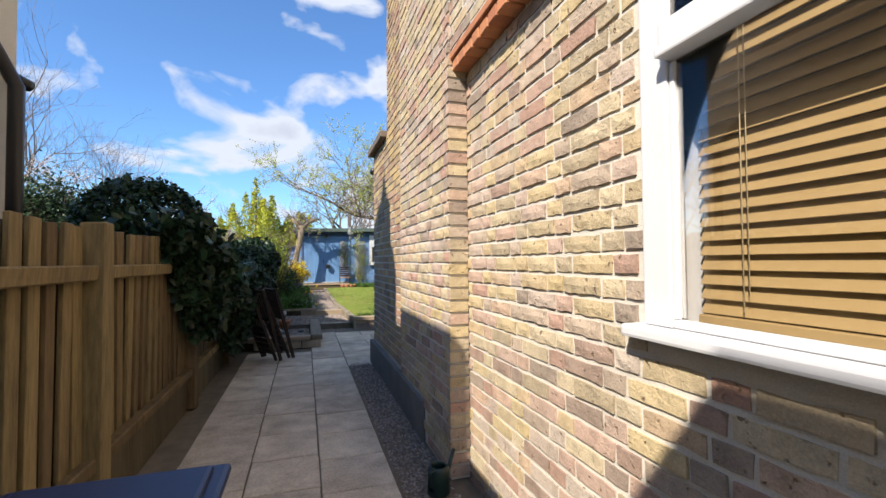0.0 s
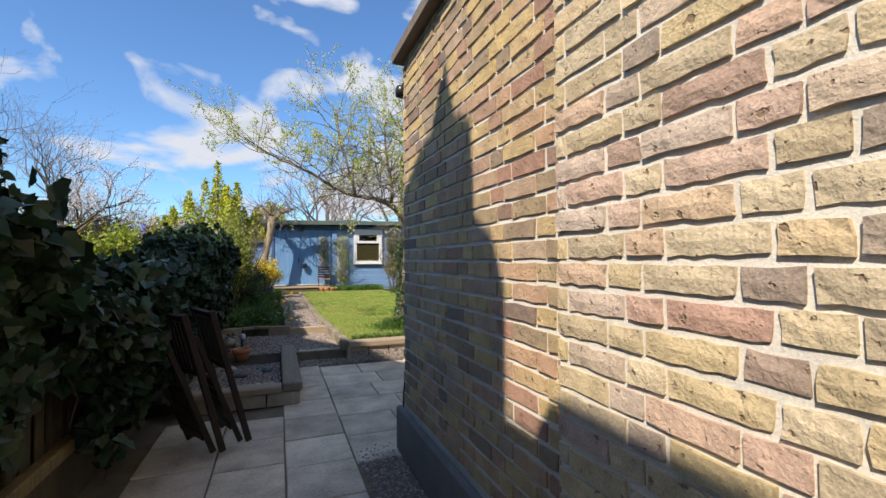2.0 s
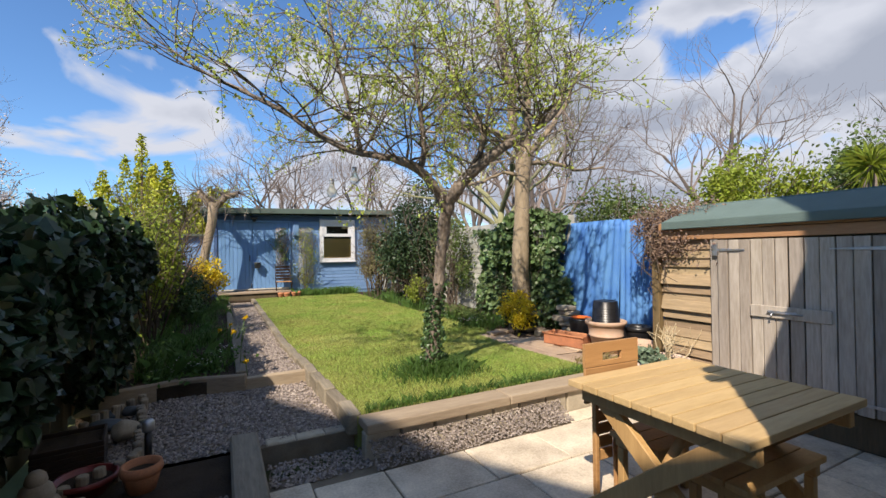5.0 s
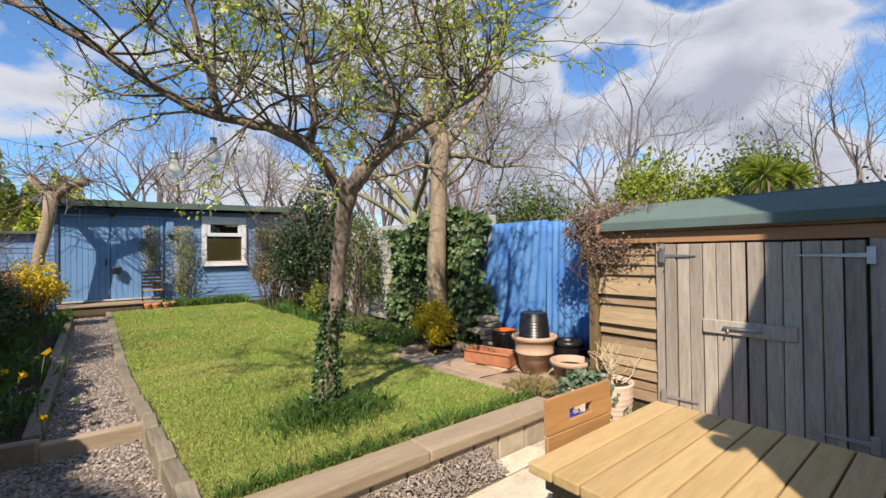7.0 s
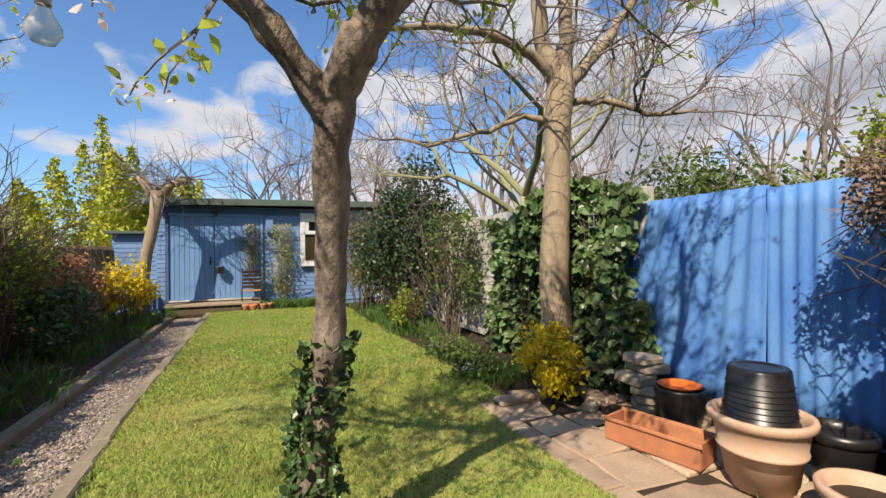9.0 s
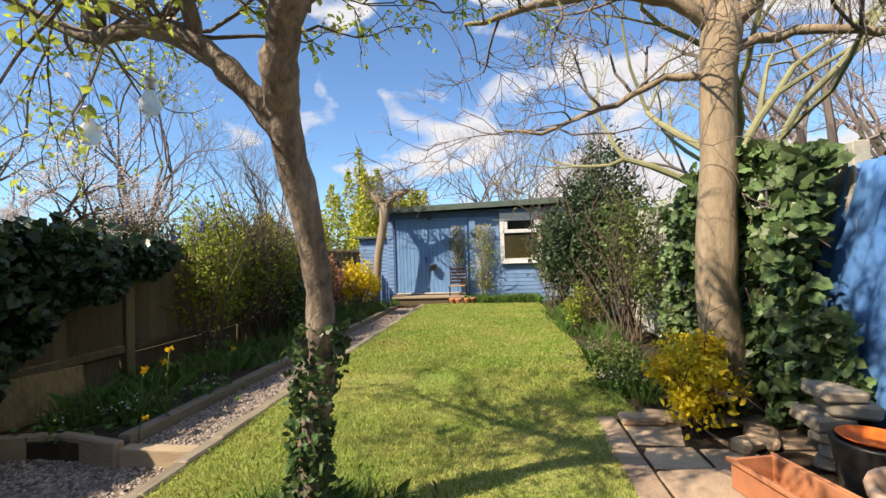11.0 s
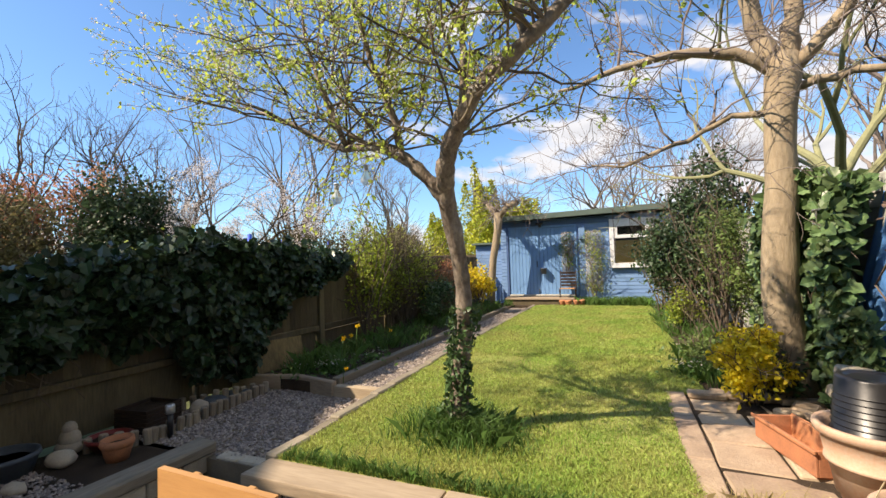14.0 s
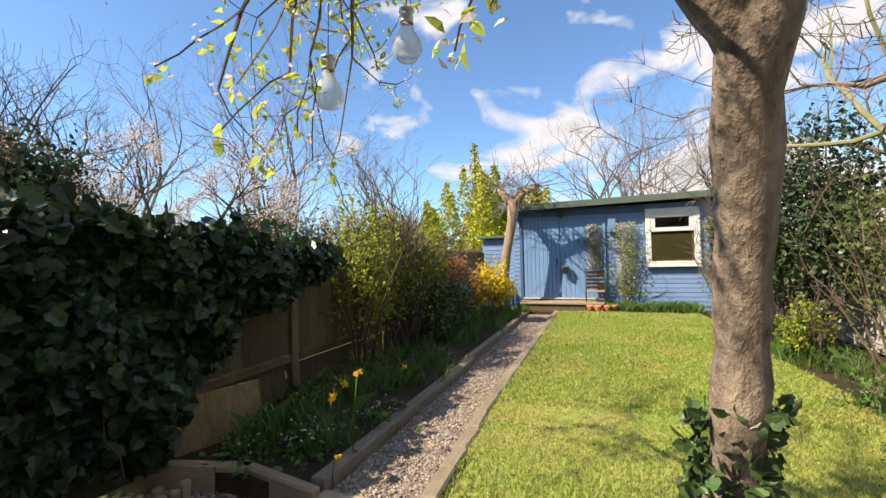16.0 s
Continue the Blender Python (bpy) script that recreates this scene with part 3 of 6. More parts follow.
def path_right(y):
    return 0.92 - 0.13 * np.clip((y - 8.7) / 3.0, 0, 1)


def path_left(y):
    return np.where(y < 10.35, -0.75 + 0 * y, 0.30 - 0.03 * np.clip((y - 10.3) / 7, 0, 1))


LAWN_Z, PATH_Z, YARD_Z = 0.235, 0.19, 0.10
arrays("path", [(-0.9, 8.85, YARD_Z), (0.95, 8.85, YARD_Z), (0.95, 10.33, YARD_Z), (-0.9, 10.33, YARD_Z), (-0.9, 8.85, -0.1), (0.95, 8.85, -0.1), (0.95, 10.33, -0.1), (-0.9, 10.33, -0.1)],
       [(0, 1, 2, 3), (5, 4, 7, 6), (0, 4, 5, 1), (1, 5, 6, 2), (2, 6, 7, 3), (3, 7, 4, 0)], M_JOINT)
tagged(bpy.data.objects["path"], "gravelled yard beside the raised bed", "gravel path", kind="structure")
tagged(box("path", (0.2, 10.33, -0.1), (0.90, 18.0, PATH_Z), M_JOINT, bevel=0), "pale gravel garden path to the blue shed", "gravel path", kind="structure")
tagged(box("flower_bed", (-1.05, 10.33, -0.1), (0.2, 19.0, 0.22), M_SOIL, bevel=0), "dark soil border beside the fence", "flower bed", kind="structure")
tagged(box("flower_bed", (3.30, 8.76, -0.1), (5.2, 19.0, 0.205), M_SOIL, bevel=0), "dark soil border along the east fence", "flower bed", kind="structure")
for lo, hi in (((0.93, 8.76, -0.1), (3.30, 10.97, LAWN_Z - 0.01)), ((0.84, 10.97, -0.1), (3.62, 18.3, LAWN_Z - 0.01))):
    tagged(box("lawn", lo, hi, M_LAWN, bevel=0), "short green lawn with worn yellow patches", "lawn", kind="structure")
tagged(box("flower_bed", (-1.05, 18.3, -0.1), (5.2, 19.05, 0.21), M_SOIL, bevel=0), "soil border below the blue shed", "flower bed", kind="structure")


def yard(r, n):
    p = np.stack([r.uniform(-0.85, 0.92, n), r.uniform(8.9, 10.33, n)], -1)
    return p


def path_region(r, n):
    y = 10.35 + 7.6 * r.uniform(0, 1, n) ** 1.3
    return np.stack([0.28 + (0.80 - 0.28) * r.uniform(0, 1, n), y], -1)


stones("gravel", 9000, yard, YARD_Z, 0.016, M_GRAVEL, "loose brown and grey gravel over the yard", "gravel")
stones("gravel", 12000, path_region, PATH_Z, 0.013, M_GRAVEL, "pale loose gravel along the path", "gravel")
stones("gravel", 3600, rect(0.95, 2.65, 8.37, 8.56), "slope", 0.009, M_GRAVEL, "strip of gravel before the timber kerb", "gravel")
stones("gravel", 900, rect(0.32, 0.95, 8.45, 8.8), -0.005, 0.012, M_GRAVEL, "strip of gravel before the brick edging", "gravel")
stones("gravel", 4200, rect(0.56, 0.84, 2.2, 5.9), -0.008, 0.011, M_GRAVEL, "gravel drainage strip beside the house wall", "gravel")
stones("gravel", 1000, rect(0.56, 0.95, 0.6, 2.3), -0.008, 0.011, M_GRAVEL, "gravel drainage strip beside the house wall", "gravel")
tagged(box("gravel_bed", (0.54, 0.0, -0.10), (0.99, 5.95, -0.010), M_JOINT, bevel=0), "bed of the drainage strip", "gravel", kind="structure")


def sleeper(lo, hi, label, material=M_SLEEPER, wob=0.004):
    return tagged(box("sleeper", lo, hi, material, None, 0.012, seg=2, wobble=wob), label, "timber edging")


for x0, x1 in ((0.93, 2.12), (2.125, 3.42)):
    sleeper((x0, 8.52, 0.175), (x1, 8.75, 0.245), "weathered timber sleeper edging the lawn")
kerb = thing("kerb_wall", (0.93, 8.56, 0), "low course of stone blocks under the timber edging", "kerb", kind="structure")
x = 0.0
while x < 2.4:
    w = random.uniform(0.2, 0.3)
    box("block", (x, 0, -0.05), (x + w - 0.012, 0.10, 0.172), M_STONE, kerb, 0.01, wobble=0.006)
    x += w
# long narrow edging between lawn and path
edge = thing("lawn_edging", (0, 0, 0), "weathered stone and timber edging along the lawn", "edging", kind="structure")
y = 8.77
while y < 18.0:
    d = random.uniform(0.28, 0.42)
    xr = float(path_right(y))
    box("edging_block", (-0.05, -d / 2, -0.16), (0.05, d / 2 - 0.01, 0.0), M_SLEEPER_Y, edge, 0.012, m=pose(xr, y + d / 2, 0.25 + random.uniform(-0.012, 0.008), 0, random.uniform(-3, 3), random.uniform(-3, 3)))
    y += d
for a, b, lab in (((0.24, 10.37), (0.20, 13.4), "timber edging of the flower border"), ((0.19, 13.42), (0.16, 17.6), "timber edging of the flower border")):
    sleeper((min(a[0], b[0]) - 0.03, a[1], 0.08), (max(a[0], b[0]) + 0.03, b[1], 0.27), lab, M_SLEEPER_Y)
sleeper((0.26, 10.29, 0.05), (0.86, 10.37, 0.215), "low timber step across the gravel path", M_SLEEPER, 0.01)
tagged(box("sleeper", (-0.32, -0.035, 0.0), (0.32, 0.035, 0.17), M_SLEEPER, None, 0.012, m=pose(-0.05, 10.36, 0.09, 0, 0, -12)), "timber edging of the flower border", "timber edging")
tagged(box("sleeper", (-0.40, -0.035, 0.0), (0.40, 0.035, 0.17), M_SLEEPER, None, 0.012, m=pose(-0.66, 10.32, 0.09, 0, 0, 14)), "timber edging of the flower border", "timber edging")
edge2 = thing("brick_edging", (0.32, 8.86, 0.0), "row of old bricks edging the gravel yard", "edging", kind="structure")
for i in range(3):
    box("brick", (i * 0.20, 0, 0), (i * 0.20 + 0.195, 0.10, 0.115), M_STONE, edge2, 0.008, wobble=0.004)

# ---- neighbouring house, which shades the passage ----
nb = thing("neighbour_house", (0, 0, 0), "neighbouring yellow brick house behind the fence", "house")
bm = bmesh.new()
# tops are out of view; heights and steps are set by the shadows wanted
add_box(bm, (-8.0, 0.45, 0), (-1.5, 2.03, 3.85))
add_box(bm, (-8.0, -1.23, 0), (-1.5, 0.45, 3.22))
add_box(bm, (-8.0, -7.0, 0), (-1.5, -1.23, 4.15))
prof = [(2.03, 0), (2.95, 0), (2.95, 5.40), (2.90, 5.22), (2.83, 5.06), (2.64, 4.97), (2.60, 4.52), (2.43, 4.41), (2.33, 4.20), (2.33, 3.70), (2.03, 3.70)]
for x in (-1.9, -1.5):
    for y, z in prof:
        bm.verts.new((x, y, z))
# unseen gable slab, its ridge raised to shade patio and gravel yard
prof2 = [(-1.9, 0), (-1.9, 5.55), (-4.8, 8.0), (-6.6, 9.5), (-8.6, 11.2), (-12.0, 8.0), (-12.0, 0)]
for y in (2.65, 2.95):
    for x, z in prof2:
        bm.verts.new((x, y, z))
bm.verts.ensure_lookup_table()
o = 24
for k in (len(prof), len(prof2)):
    a, b = bm.verts[o:o + k], bm.verts[o + k:o + 2 * k]
    bm.faces.new(a)
    bm.faces.new(list(reversed(b)))
    for i in range(k):
        j = (i + 1) % k
        bm.faces.new((a[j], a[i], b[i], b[j]))
    o += 2 * k
bmesh.ops.recalc_face_normals(bm, faces=bm.faces)
part("wall", bm, M_MORTAR, nb)
rods("drain_pipe", M_BLACK, nb, ([(-1.42, 2.80, 0.2), (-1.42, 2.80, 2.25), (-1.46, 2.70, 2.40), (-1.46, 2.6, 2.46)], 0.035), ([(-1.40, 2.88, 2.28), (-1.49, 2.88, 2.33)], 0.03), sides=10, label="black cast iron drain pipe")

# ---- fences ----


def board_mesh(w, h, d, material, variants=4, wob=0.004):
    out = []
    for _ in range(variants):
        b2 = bmesh.new()
        add_box(b2, (-d / 2, -w / 2, 0), (d / 2, w / 2, h), bevel=0.003, wobble=wob)
        me = bpy.data.meshes.new("board")
        b2.to_mesh(me)
        b2.free()
        me.materials.append(material)
        out.append(me)
    return out


def place(me, name, parent, m):
    ob = new(name, me)
    ob.parent = parent
    ob.matrix_basis = m
    return ob


FX = -1.0
fence = thing("fence", (FX, 0, 0), "brown weathered featheredge timber fence beside the passage", "fence", kind="structure")
bds = board_mesh(0.080, 1.22, 0.018, M_FENCE)
# far boards take the darker wood to deepen the shade by the ivy
bds_low = board_mesh(0.080, 0.97, 0.016, M_FENCE_DARK)
# back boards are darker as well, painting in the shade of the gaps
bds_back = board_mesh(0.105, 1.0, 0.016, M_FENCE_DARK)
y = -2.2
while y < 7.4:
    z = 0.29 + random.uniform(-0.01, 0.01)
    place(random.choice(bds if y < 4.5 else bds_low), "board", fence, pose(-0.024, y, z, random.uniform(-0.6, 0.6), random.uniform(-0.6, 0.6), random.uniform(-4, 4)))
    place(random.choice(bds_back), "board", fence, pose(-0.062, y + 0.062, z, 0, 0, 0) @ Matrix.Diagonal((1, 1, 1.19 if y < 4.5 else 0.95, 1)))
    y += 0.124
for y in (-1.0, 0.85, 2.62, 4.5, 6.3):
    box("post", (-0.045, y - 0.055, 0), (0.065, y + 0.055, 1.53 if y < 5 else 1.28), M_FENCE, fence, 0.008, wobble=0.004)
for z in (0.30, 1.24):
    for y0, y1 in ((-2.2, -1.06), (-0.94, 0.79), (0.91, 2.56), (2.68, 4.44), (4.56, 6.24), (6.36, 7.4)):
        box("rail", (-0.02, y0, z - (0.2 if y0 > 4 and z > 1 else 0)), (0.045, y1, z + 0.075 - (0.2 if y0 > 4 and z > 1 else 0)), M_FENCE, fence, 0.008, wobble=0.004)
for y0, y1 in ((-2.2, 2.56), (2.68, 7.4)):
    box("gravel_board", (-0.03, y0, -0.02), (0.0, y1, 0.285), M_FENCE_DARK, fence, 0.004)
fence2 = thing("fence", (FX - 0.02, 7.4, 0), "dark weathered featheredge fence beside the garden border", "fence", kind="structure")
bds2 = board_mesh(0.122, 1.02, 0.016, M_FENCE_DARK)
y = 0.05
while y < 11.6:
    place(random.choice(bds2), "board", fence2, pose(-0.03, y, 0.58 + random.uniform(-0.015, 0.015), random.uniform(-0.8, 0.8), random.uniform(-0.8, 0.8), -15) @ Matrix.Diagonal((1, 1, 0.72 if y < 1.9 else 1, 1)))
    y += 0.112
for i in range(6):
    y = 0.5 + 1.9 * i
    box("post", (-0.07, y - 0.05, 0), (0.04, y + 0.05, 1.58 if i else 1.25), M_FENCE_DARK, fence2, 0.006, wobble=0.004)
    box("rail", (-0.015, y + 0.06, 0.53), (0.04, y + 1.83, 0.60), M_FENCE_DARK, fence2, 0.006, wobble=0.004)
    box("gravel_board", (-0.055, y + 0.06, 0.12), (-0.03, y + 1.83, 0.50 if i > 1 else 0.62), M_FENCE_DARK, fence2, 0.004)
tagged(box("plank", (-0.36, -0.012, 0), (0.36, 0.012, 0.36), M_FENCE, None, 0.006, m=pose(-0.80, 10.62, 0.22, -12, 0, 72)), "brown board leaning on the fence foot", "board")
# east boundary: lap panels under the ivy and behind the shrubs
efence = thing("fence", (4.72, 0, 0), "pale grey weathered overlap fence panel", "fence", kind="structure")
lap = board_mesh(1.8, 0.13, 0.012, M_GREYLAP, 3)
for i in range(5):
    y = 11.5 + 1.9 * i
    box("post", (-0.04, y - 1.0, 0), (0.05, y - 0.92, 1.95), M_GREYLAP, efence, 0.005)
    for k in range(16):
        place(random.choice(lap), "board", efence, pose(0, y, 0.25 + 0.105 * k, 0, 7, 0))
tagged(box("back_fence", (4.88, 3.0, 0), (4.92, 19.4, 1.75), M_FENCE_DARK, bevel=0), "plain dark fence closing the garden's east side", "fence", kind="structure")
tagged(box("back_fence", (-6.0, 19.9, 0), (-1.0, 19.94, 1.7), M_FENCE_DARK, bevel=0), "plain dark fence behind the border", "fence", kind="structure")

# faded blue corrugated sheets
sheet = thing("corrugated_sheet_screen", (4.70, 8.75, 0.40), "faded blue corrugated sheets leaning upright on the fence", "screen")
for i, (y0, y1, h, lean) in enumerate(((0.0, 0.86, 1.40, 2), (0.84, 1.80, 1.42, 4))):
    n, m_ = 44, 10
    vs, fs = [], []
    for a in range(n + 1):
        for b in range(m_ + 1):
            z = h * b / m_
            yy = y0 + (y1 - y0) * a / n + (0.60 * (1 - b / m_) * (a / n) if i == 1 else 0)
            vs.append((0.014 * math.sin(a / n * 2 * math.pi * 10) - 0.10 * (1 - b / m_) * (lean / 4) - 0.006 * i + 0.006 * noise.noise((yy * 2, z * 2, 3)), yy, z))
    for a in range(n):
        for b in range(m_):
            q = a * (m_ + 1) + b
            fs.append((q, q + 1, q + m_ + 2, q + m_ + 1))
    sh = arrays("sheet", vs, fs, M_BLUE_SHEET, sheet, smooth=True)
    sol = sh.modifiers.new("thick", "SOLIDIFY")
    sol.thickness = 0.003
tagged(box("support_rail", (4.60, 8.70, 0.20), (4.78, 10.9, 0.40), M_BLACK, bevel=0.01), "dark timber behind the blue sheets", "rail")

# ---- small store shed on the patio ----
shed = thing("store_shed", (3.95, 0, 0), "low brown lap timber store with silvered double doors", "shed")
box("base", (0.03, 5.35, 0.0), (0.75, 8.50, 0.24), M_FENCE_DARK, shed, 0.004)
box("post", (-0.03, 8.50, 0.02), (0.05, 8.58, 1.58), M_FENCE, shed, 0.006, wobble=0.003)
box("post", (-0.012, 7.93, 0.24), (0.05, 8.0, 1.50), M_GREYWOOD, shed, 0.005)
box("post", (-0.012, 6.74, 0.24), (0.05, 6.81, 1.50), M_GREYWOOD, shed, 0.005)
box("core", (0.035, 5.36, 0.24), (0.74, 8.49, 1.55), M_FENCE_DARK, shed, 0)
for y0, y1 in ((8.005, 8.495), (5.36, 6.735)):
    for k in range(15):
        box("lap_board", (-0.008, y0, 0), (0.008, y1, 0.10), M_LAP if y0 > 7 else M_GREYWOOD, shed, 0.003, m=pose(0.012, 0, 0.245 + k * 0.083, 0, 13, random.uniform(-0.15, 0.15)), wobble=0.002)
for z in (1.50, 1.585):
    box("top_board", (-0.02, 5.36, z), (0.005, 8.50, z + 0.08), M_LAP_TOP, shed, 0.004, wobble=0.002)
for k, (y0, y1) in enumerate(((7.40, 7.925), (6.82, 7.392))):
    leaf = thing("door", (0, 0, 0), "silvered vertical board shed door")
    leaf.parent = shed
    n = 6
    for i in range(n):
        ya, yb = y0 + (y1 - y0) * i / n, y0 + (y1 - y0) * (i + 1) / n
        box("board", (-0.028 - 0.004 * (i % 2), ya + 0.005, 0.27 + random.uniform(-0.01, 0.01)), (-0.008, yb - 0.002, 1.485), M_GREYWOOD, leaf, 0.003, wobble=0.002)
    if k == 0:
        hinges = ((7.94, 7.70, 1.40), (7.94, 7.70, 0.34))
    else:
        hinges = ((6.80, 7.14, 1.40), (6.80, 7.10, 0.34))
    for ya, yb, z in hinges:
        b2 = bmesh.new()
        add_box(b2, (-0.042, min(ya, yb), z - 0.014), (-0.036, max(ya, yb), z + 0.014), bevel=0.002)
        for v in b2.verts:
            if abs(v.co.y - yb) < 0.05:
                v.co.z = z + (v.co.z - z) * 0.35
        add_box(b2, (-0.044, ya - 0.02, z - 0.05), (-0.034, ya + 0.02, z + 0.05), bevel=0.002)
        part("hinge", b2, M_STEEL, leaf, "galvanised T hinge")
box("lock_rail", (-0.05, 7.13, 0.86), (-0.034, 7.66, 0.955), M_GREYWOOD, shed, 0.004, "silvered crossbar")
rods("bolt", M_STEEL, shed, ([(-0.062, 7.30, 0.905), (-0.062, 7.53, 0.905)], 0.007), ([(-0.062, 7.50, 0.905), (-0.075, 7.50, 0.87)], 0.006), sides=8, label="galvanised sliding bolt")
b2 = bmesh.new()
add_box(b2, (-0.057, 7.34, 0.895), (-0.05, 7.53, 0.92), bevel=0.001)
part("bolt_plate", b2, M_STEEL, shed)
box("roof_panel", (-0.06, 5.25, 0), (0.48, 8.43, 0.035), M_ROOF_GREEN, shed, 0.006, "grey-green mineral felt roof", pose(0, 0, 1.655, 0, -20, 0), wobble=0.006)
box("roof_panel", (0.0, 5.25, 0), (0.40, 8.43, 0.035), M_ROOF_GREEN, shed, 0.006, "grey-green mineral felt roof", pose(0.452, 0, 1.83, 0, 18, 0))
box("fascia", (-0.075, 5.25, 1.60), (-0.055, 8.43, 1.675), M_ROOF_GREEN, shed, 0.006, "felt turned down over the eave", wobble=0.004)

# ---- blue summerhouse ----
SY = 19.1
sh_ = thing("summerhouse", (0, SY, 0), "blue painted timber summerhouse with double doors and white window", "summerhouse")
for lo, hi in (((-0.30, 0.03, 0.2), (-0.06, 3.0, 2.6)), ((1.82, 0.03, 0.2), (2.72, 3.0, 2.6)), ((3.80, 0.03, 0.2), (5.2, 3.0, 2.6)), ((-0.06, 0.03, 2.38), (1.82, 3.0, 2.6)), ((2.72, 0.03, 0.2), (3.80, 3.0, 1.2)), ((2.72, 0.03, 2.48), (3.80, 3.0, 2.6)), ((-0.06, 0.10, 0.2), (1.82, 3.0, 2.38))):
    box("wall_panel", lo, hi, M_BLUE, sh_, 0)
for x0, x1, z0, z1 in ((1.88, 2.70, 0.30, 2.50), (3.82, 5.2, 0.30, 2.50), (2.70, 3.82, 0.30, 1.14), (-0.30, -0.13, 0.3, 2.5)):
    z = z0
    while z < z1 - 0.02:
        box("lap_board", (x0, -0.008, 0), (x1, 0.010, min(0.108, z1 - z)), M_BLUE, sh_, 0.003, m=pose(0, 0.016, z, -5, 0, 0))
        z += 0.10
box("head_board", (-0.30, -0.012, 2.42), (2.70, 0.02, 2.56), M_BLUE_DARK, sh_, 0.004, "dark blue board above the doors")
box("door_frame", (-0.12, -0.03, 0.42), (-0.06, 0.04, 2.42), M_BLUE_DARK, sh_, 0.004)
box("door_frame", (1.81, -0.03, 0.42), (1.87, 0.04, 2.42), M_BLUE_DOOR, sh_, 0.004)
box("door_frame", (-0.06, -0.03, 2.365), (1.81, 0.04, 2.42), M_BLUE_DOOR, sh_, 0.004)
for x0, x1 in ((-0.055, 0.835), (0.845, 1.805)):
    leaf = thing("door", (0, 0, 0), "closed blue boarded summerhouse door")
    leaf.parent = sh_
    n = 9
    for i in range(n):
        a, b = x0 + (x1 - x0) * i / n, x0 + (x1 - x0) * (i + 1) / n
        box("board", (a + 0.002, 0.0, 0.47), (b - 0.002, 0.03, 2.36), M_BLUE_DOOR, leaf, 0.004)
box("threshold", (-0.06, -0.05, 0.43), (1.81, 0.02, 0.466), M_GREYLAP, sh_, 0.004, "pale timber door sill")
rods("door_handle", M_BLACK, sh_, ([(0.76, -0.03, 1.25), (0.76, -0.03, 1.42)], 0.012), ([(0.80, -0.02, 0.47), (0.80, -0.02, 0.62)], 0.010), sides=6, label="black door handle and bolt")
wd = thing("window", (0, 0, 0), "white framed window with a tan blind")
wd.parent = sh_
b2 = bmesh.new()
for lo, hi in (((2.72, -0.06, 1.20), (2.83, 0.06, 2.48)), ((3.69, -0.06, 1.20), (3.80, 0.06, 2.48)), ((2.83, -0.06, 2.37), (3.69, 0.06, 2.48)), ((2.83, -0.06, 1.20), (3.69, 0.06, 1.30)), ((2.83, -0.05, 1.96), (3.69, 0.06, 2.05)), ((2.83, -0.05, 2.28), (3.69, 0.05, 2.37)), ((2.83, -0.05, 2.05), (2.92, 0.05, 2.28)), ((3.60, -0.05, 2.05), (3.69, 0.05, 2.28))):
    add_box(b2, lo, hi, bevel=0.006)
part("window_frame", b2, M_WHITE, wd)
box("window_sill", (2.70, -0.10, 1.17), (3.82, -0.0, 1.199), M_WHITE, wd, 0.006)
box("pane", (2.83, 0.018, 1.30), (3.69, 0.022, 1.96), M_GLASS, wd, 0)
box("pane", (2.92, 0.018, 2.05), (3.60, 0.022, 2.28), M_GLASS, wd, 0)
box("blind", (2.835, 0.034, 1.303), (3.685, 0.038, 1.90), M_ROLLER, wd, 0, "plain tan roller blind")
box("interior", (2.80, 0.30, 1.22), (3.72, 0.32, 2.46), M_DARKROOM, wd, 0)
b2 = bmesh.new()
add_box(b2, (-0.45, -0.28, 0), (5.4, 3.1, 0.05), pose(0, 0, 2.66, -2.5, -1.0, 0), 0.01)
add_box(b2, (-0.46, -0.30, 0), (5.4, -0.27, 0.15), pose(0, 0, 2.58, 0, -1.0, 0), 0.006, wobble=0.006)
part("roof", b2, M_FELT, sh_, "dark green-grey felt roof edge")
box("junction_box", (1.93, -0.09, 1.98), (2.10, 0.005, 2.36), M_BLUE, sh_, 0.01, "blue painted box on the wall")
b2 = bmesh.new()
add_box(b2, (0.78, -0.20, 2.45), (0.96, -0.05, 2.50), bevel=0.01)
add_box(b2, (0.84, -0.14, 2.38), (0.92, -0.02, 2.45), bevel=0.01)
part("security_lamp", b2, M_BLACK, sh_, "black security lamp above the doors")
b2 = bmesh.new()
add_box(b2, (-1.15, 0.25, 0.2), (-0.31, 2.5, 1.95))
part("lean_to", b2, M_BLUE, sh_, "low blue lean-to beside the main shed")
for k in range(17):
    box("lap_board", (-1.15, -0.008, 0), (-0.31, 0.008, 0.108), M_BLUE, sh_, 0.003, m=pose(0, 0.235, 0.25 + 0.1 * k, -5, 0, 0))
box("lean_to_roof", (-1.25, 0.1, 1.96), (-0.31, 2.6, 2.02), M_FELT, sh_, 0.006)


def trellis(x, z0, z1, w, parent_at):
    tr = thing("trellis", parent_at, "grey diamond lattice trellis panel on the blue shed", "trellis", group="trellis panels")
    h = z1 - z0
    for s in (1, -1):
        k = -h
        while k < w:
            a, b = max(k, 0), min(k + h, w)
            if b - a > 0.03:
                pa, pb = (a, (a - k) if s > 0 else h - (a - k)), (b, (b - k) if s > 0 else h - (b - k))
                rods("lath", M_GREYWOOD, tr, ([(pa[0] - w / 2, 0.006 * s, pa[1]), (pb[0] - w / 2, 0.006 * s, pb[1])], 0.007), sides=4)
            k += 0.075
    return tr


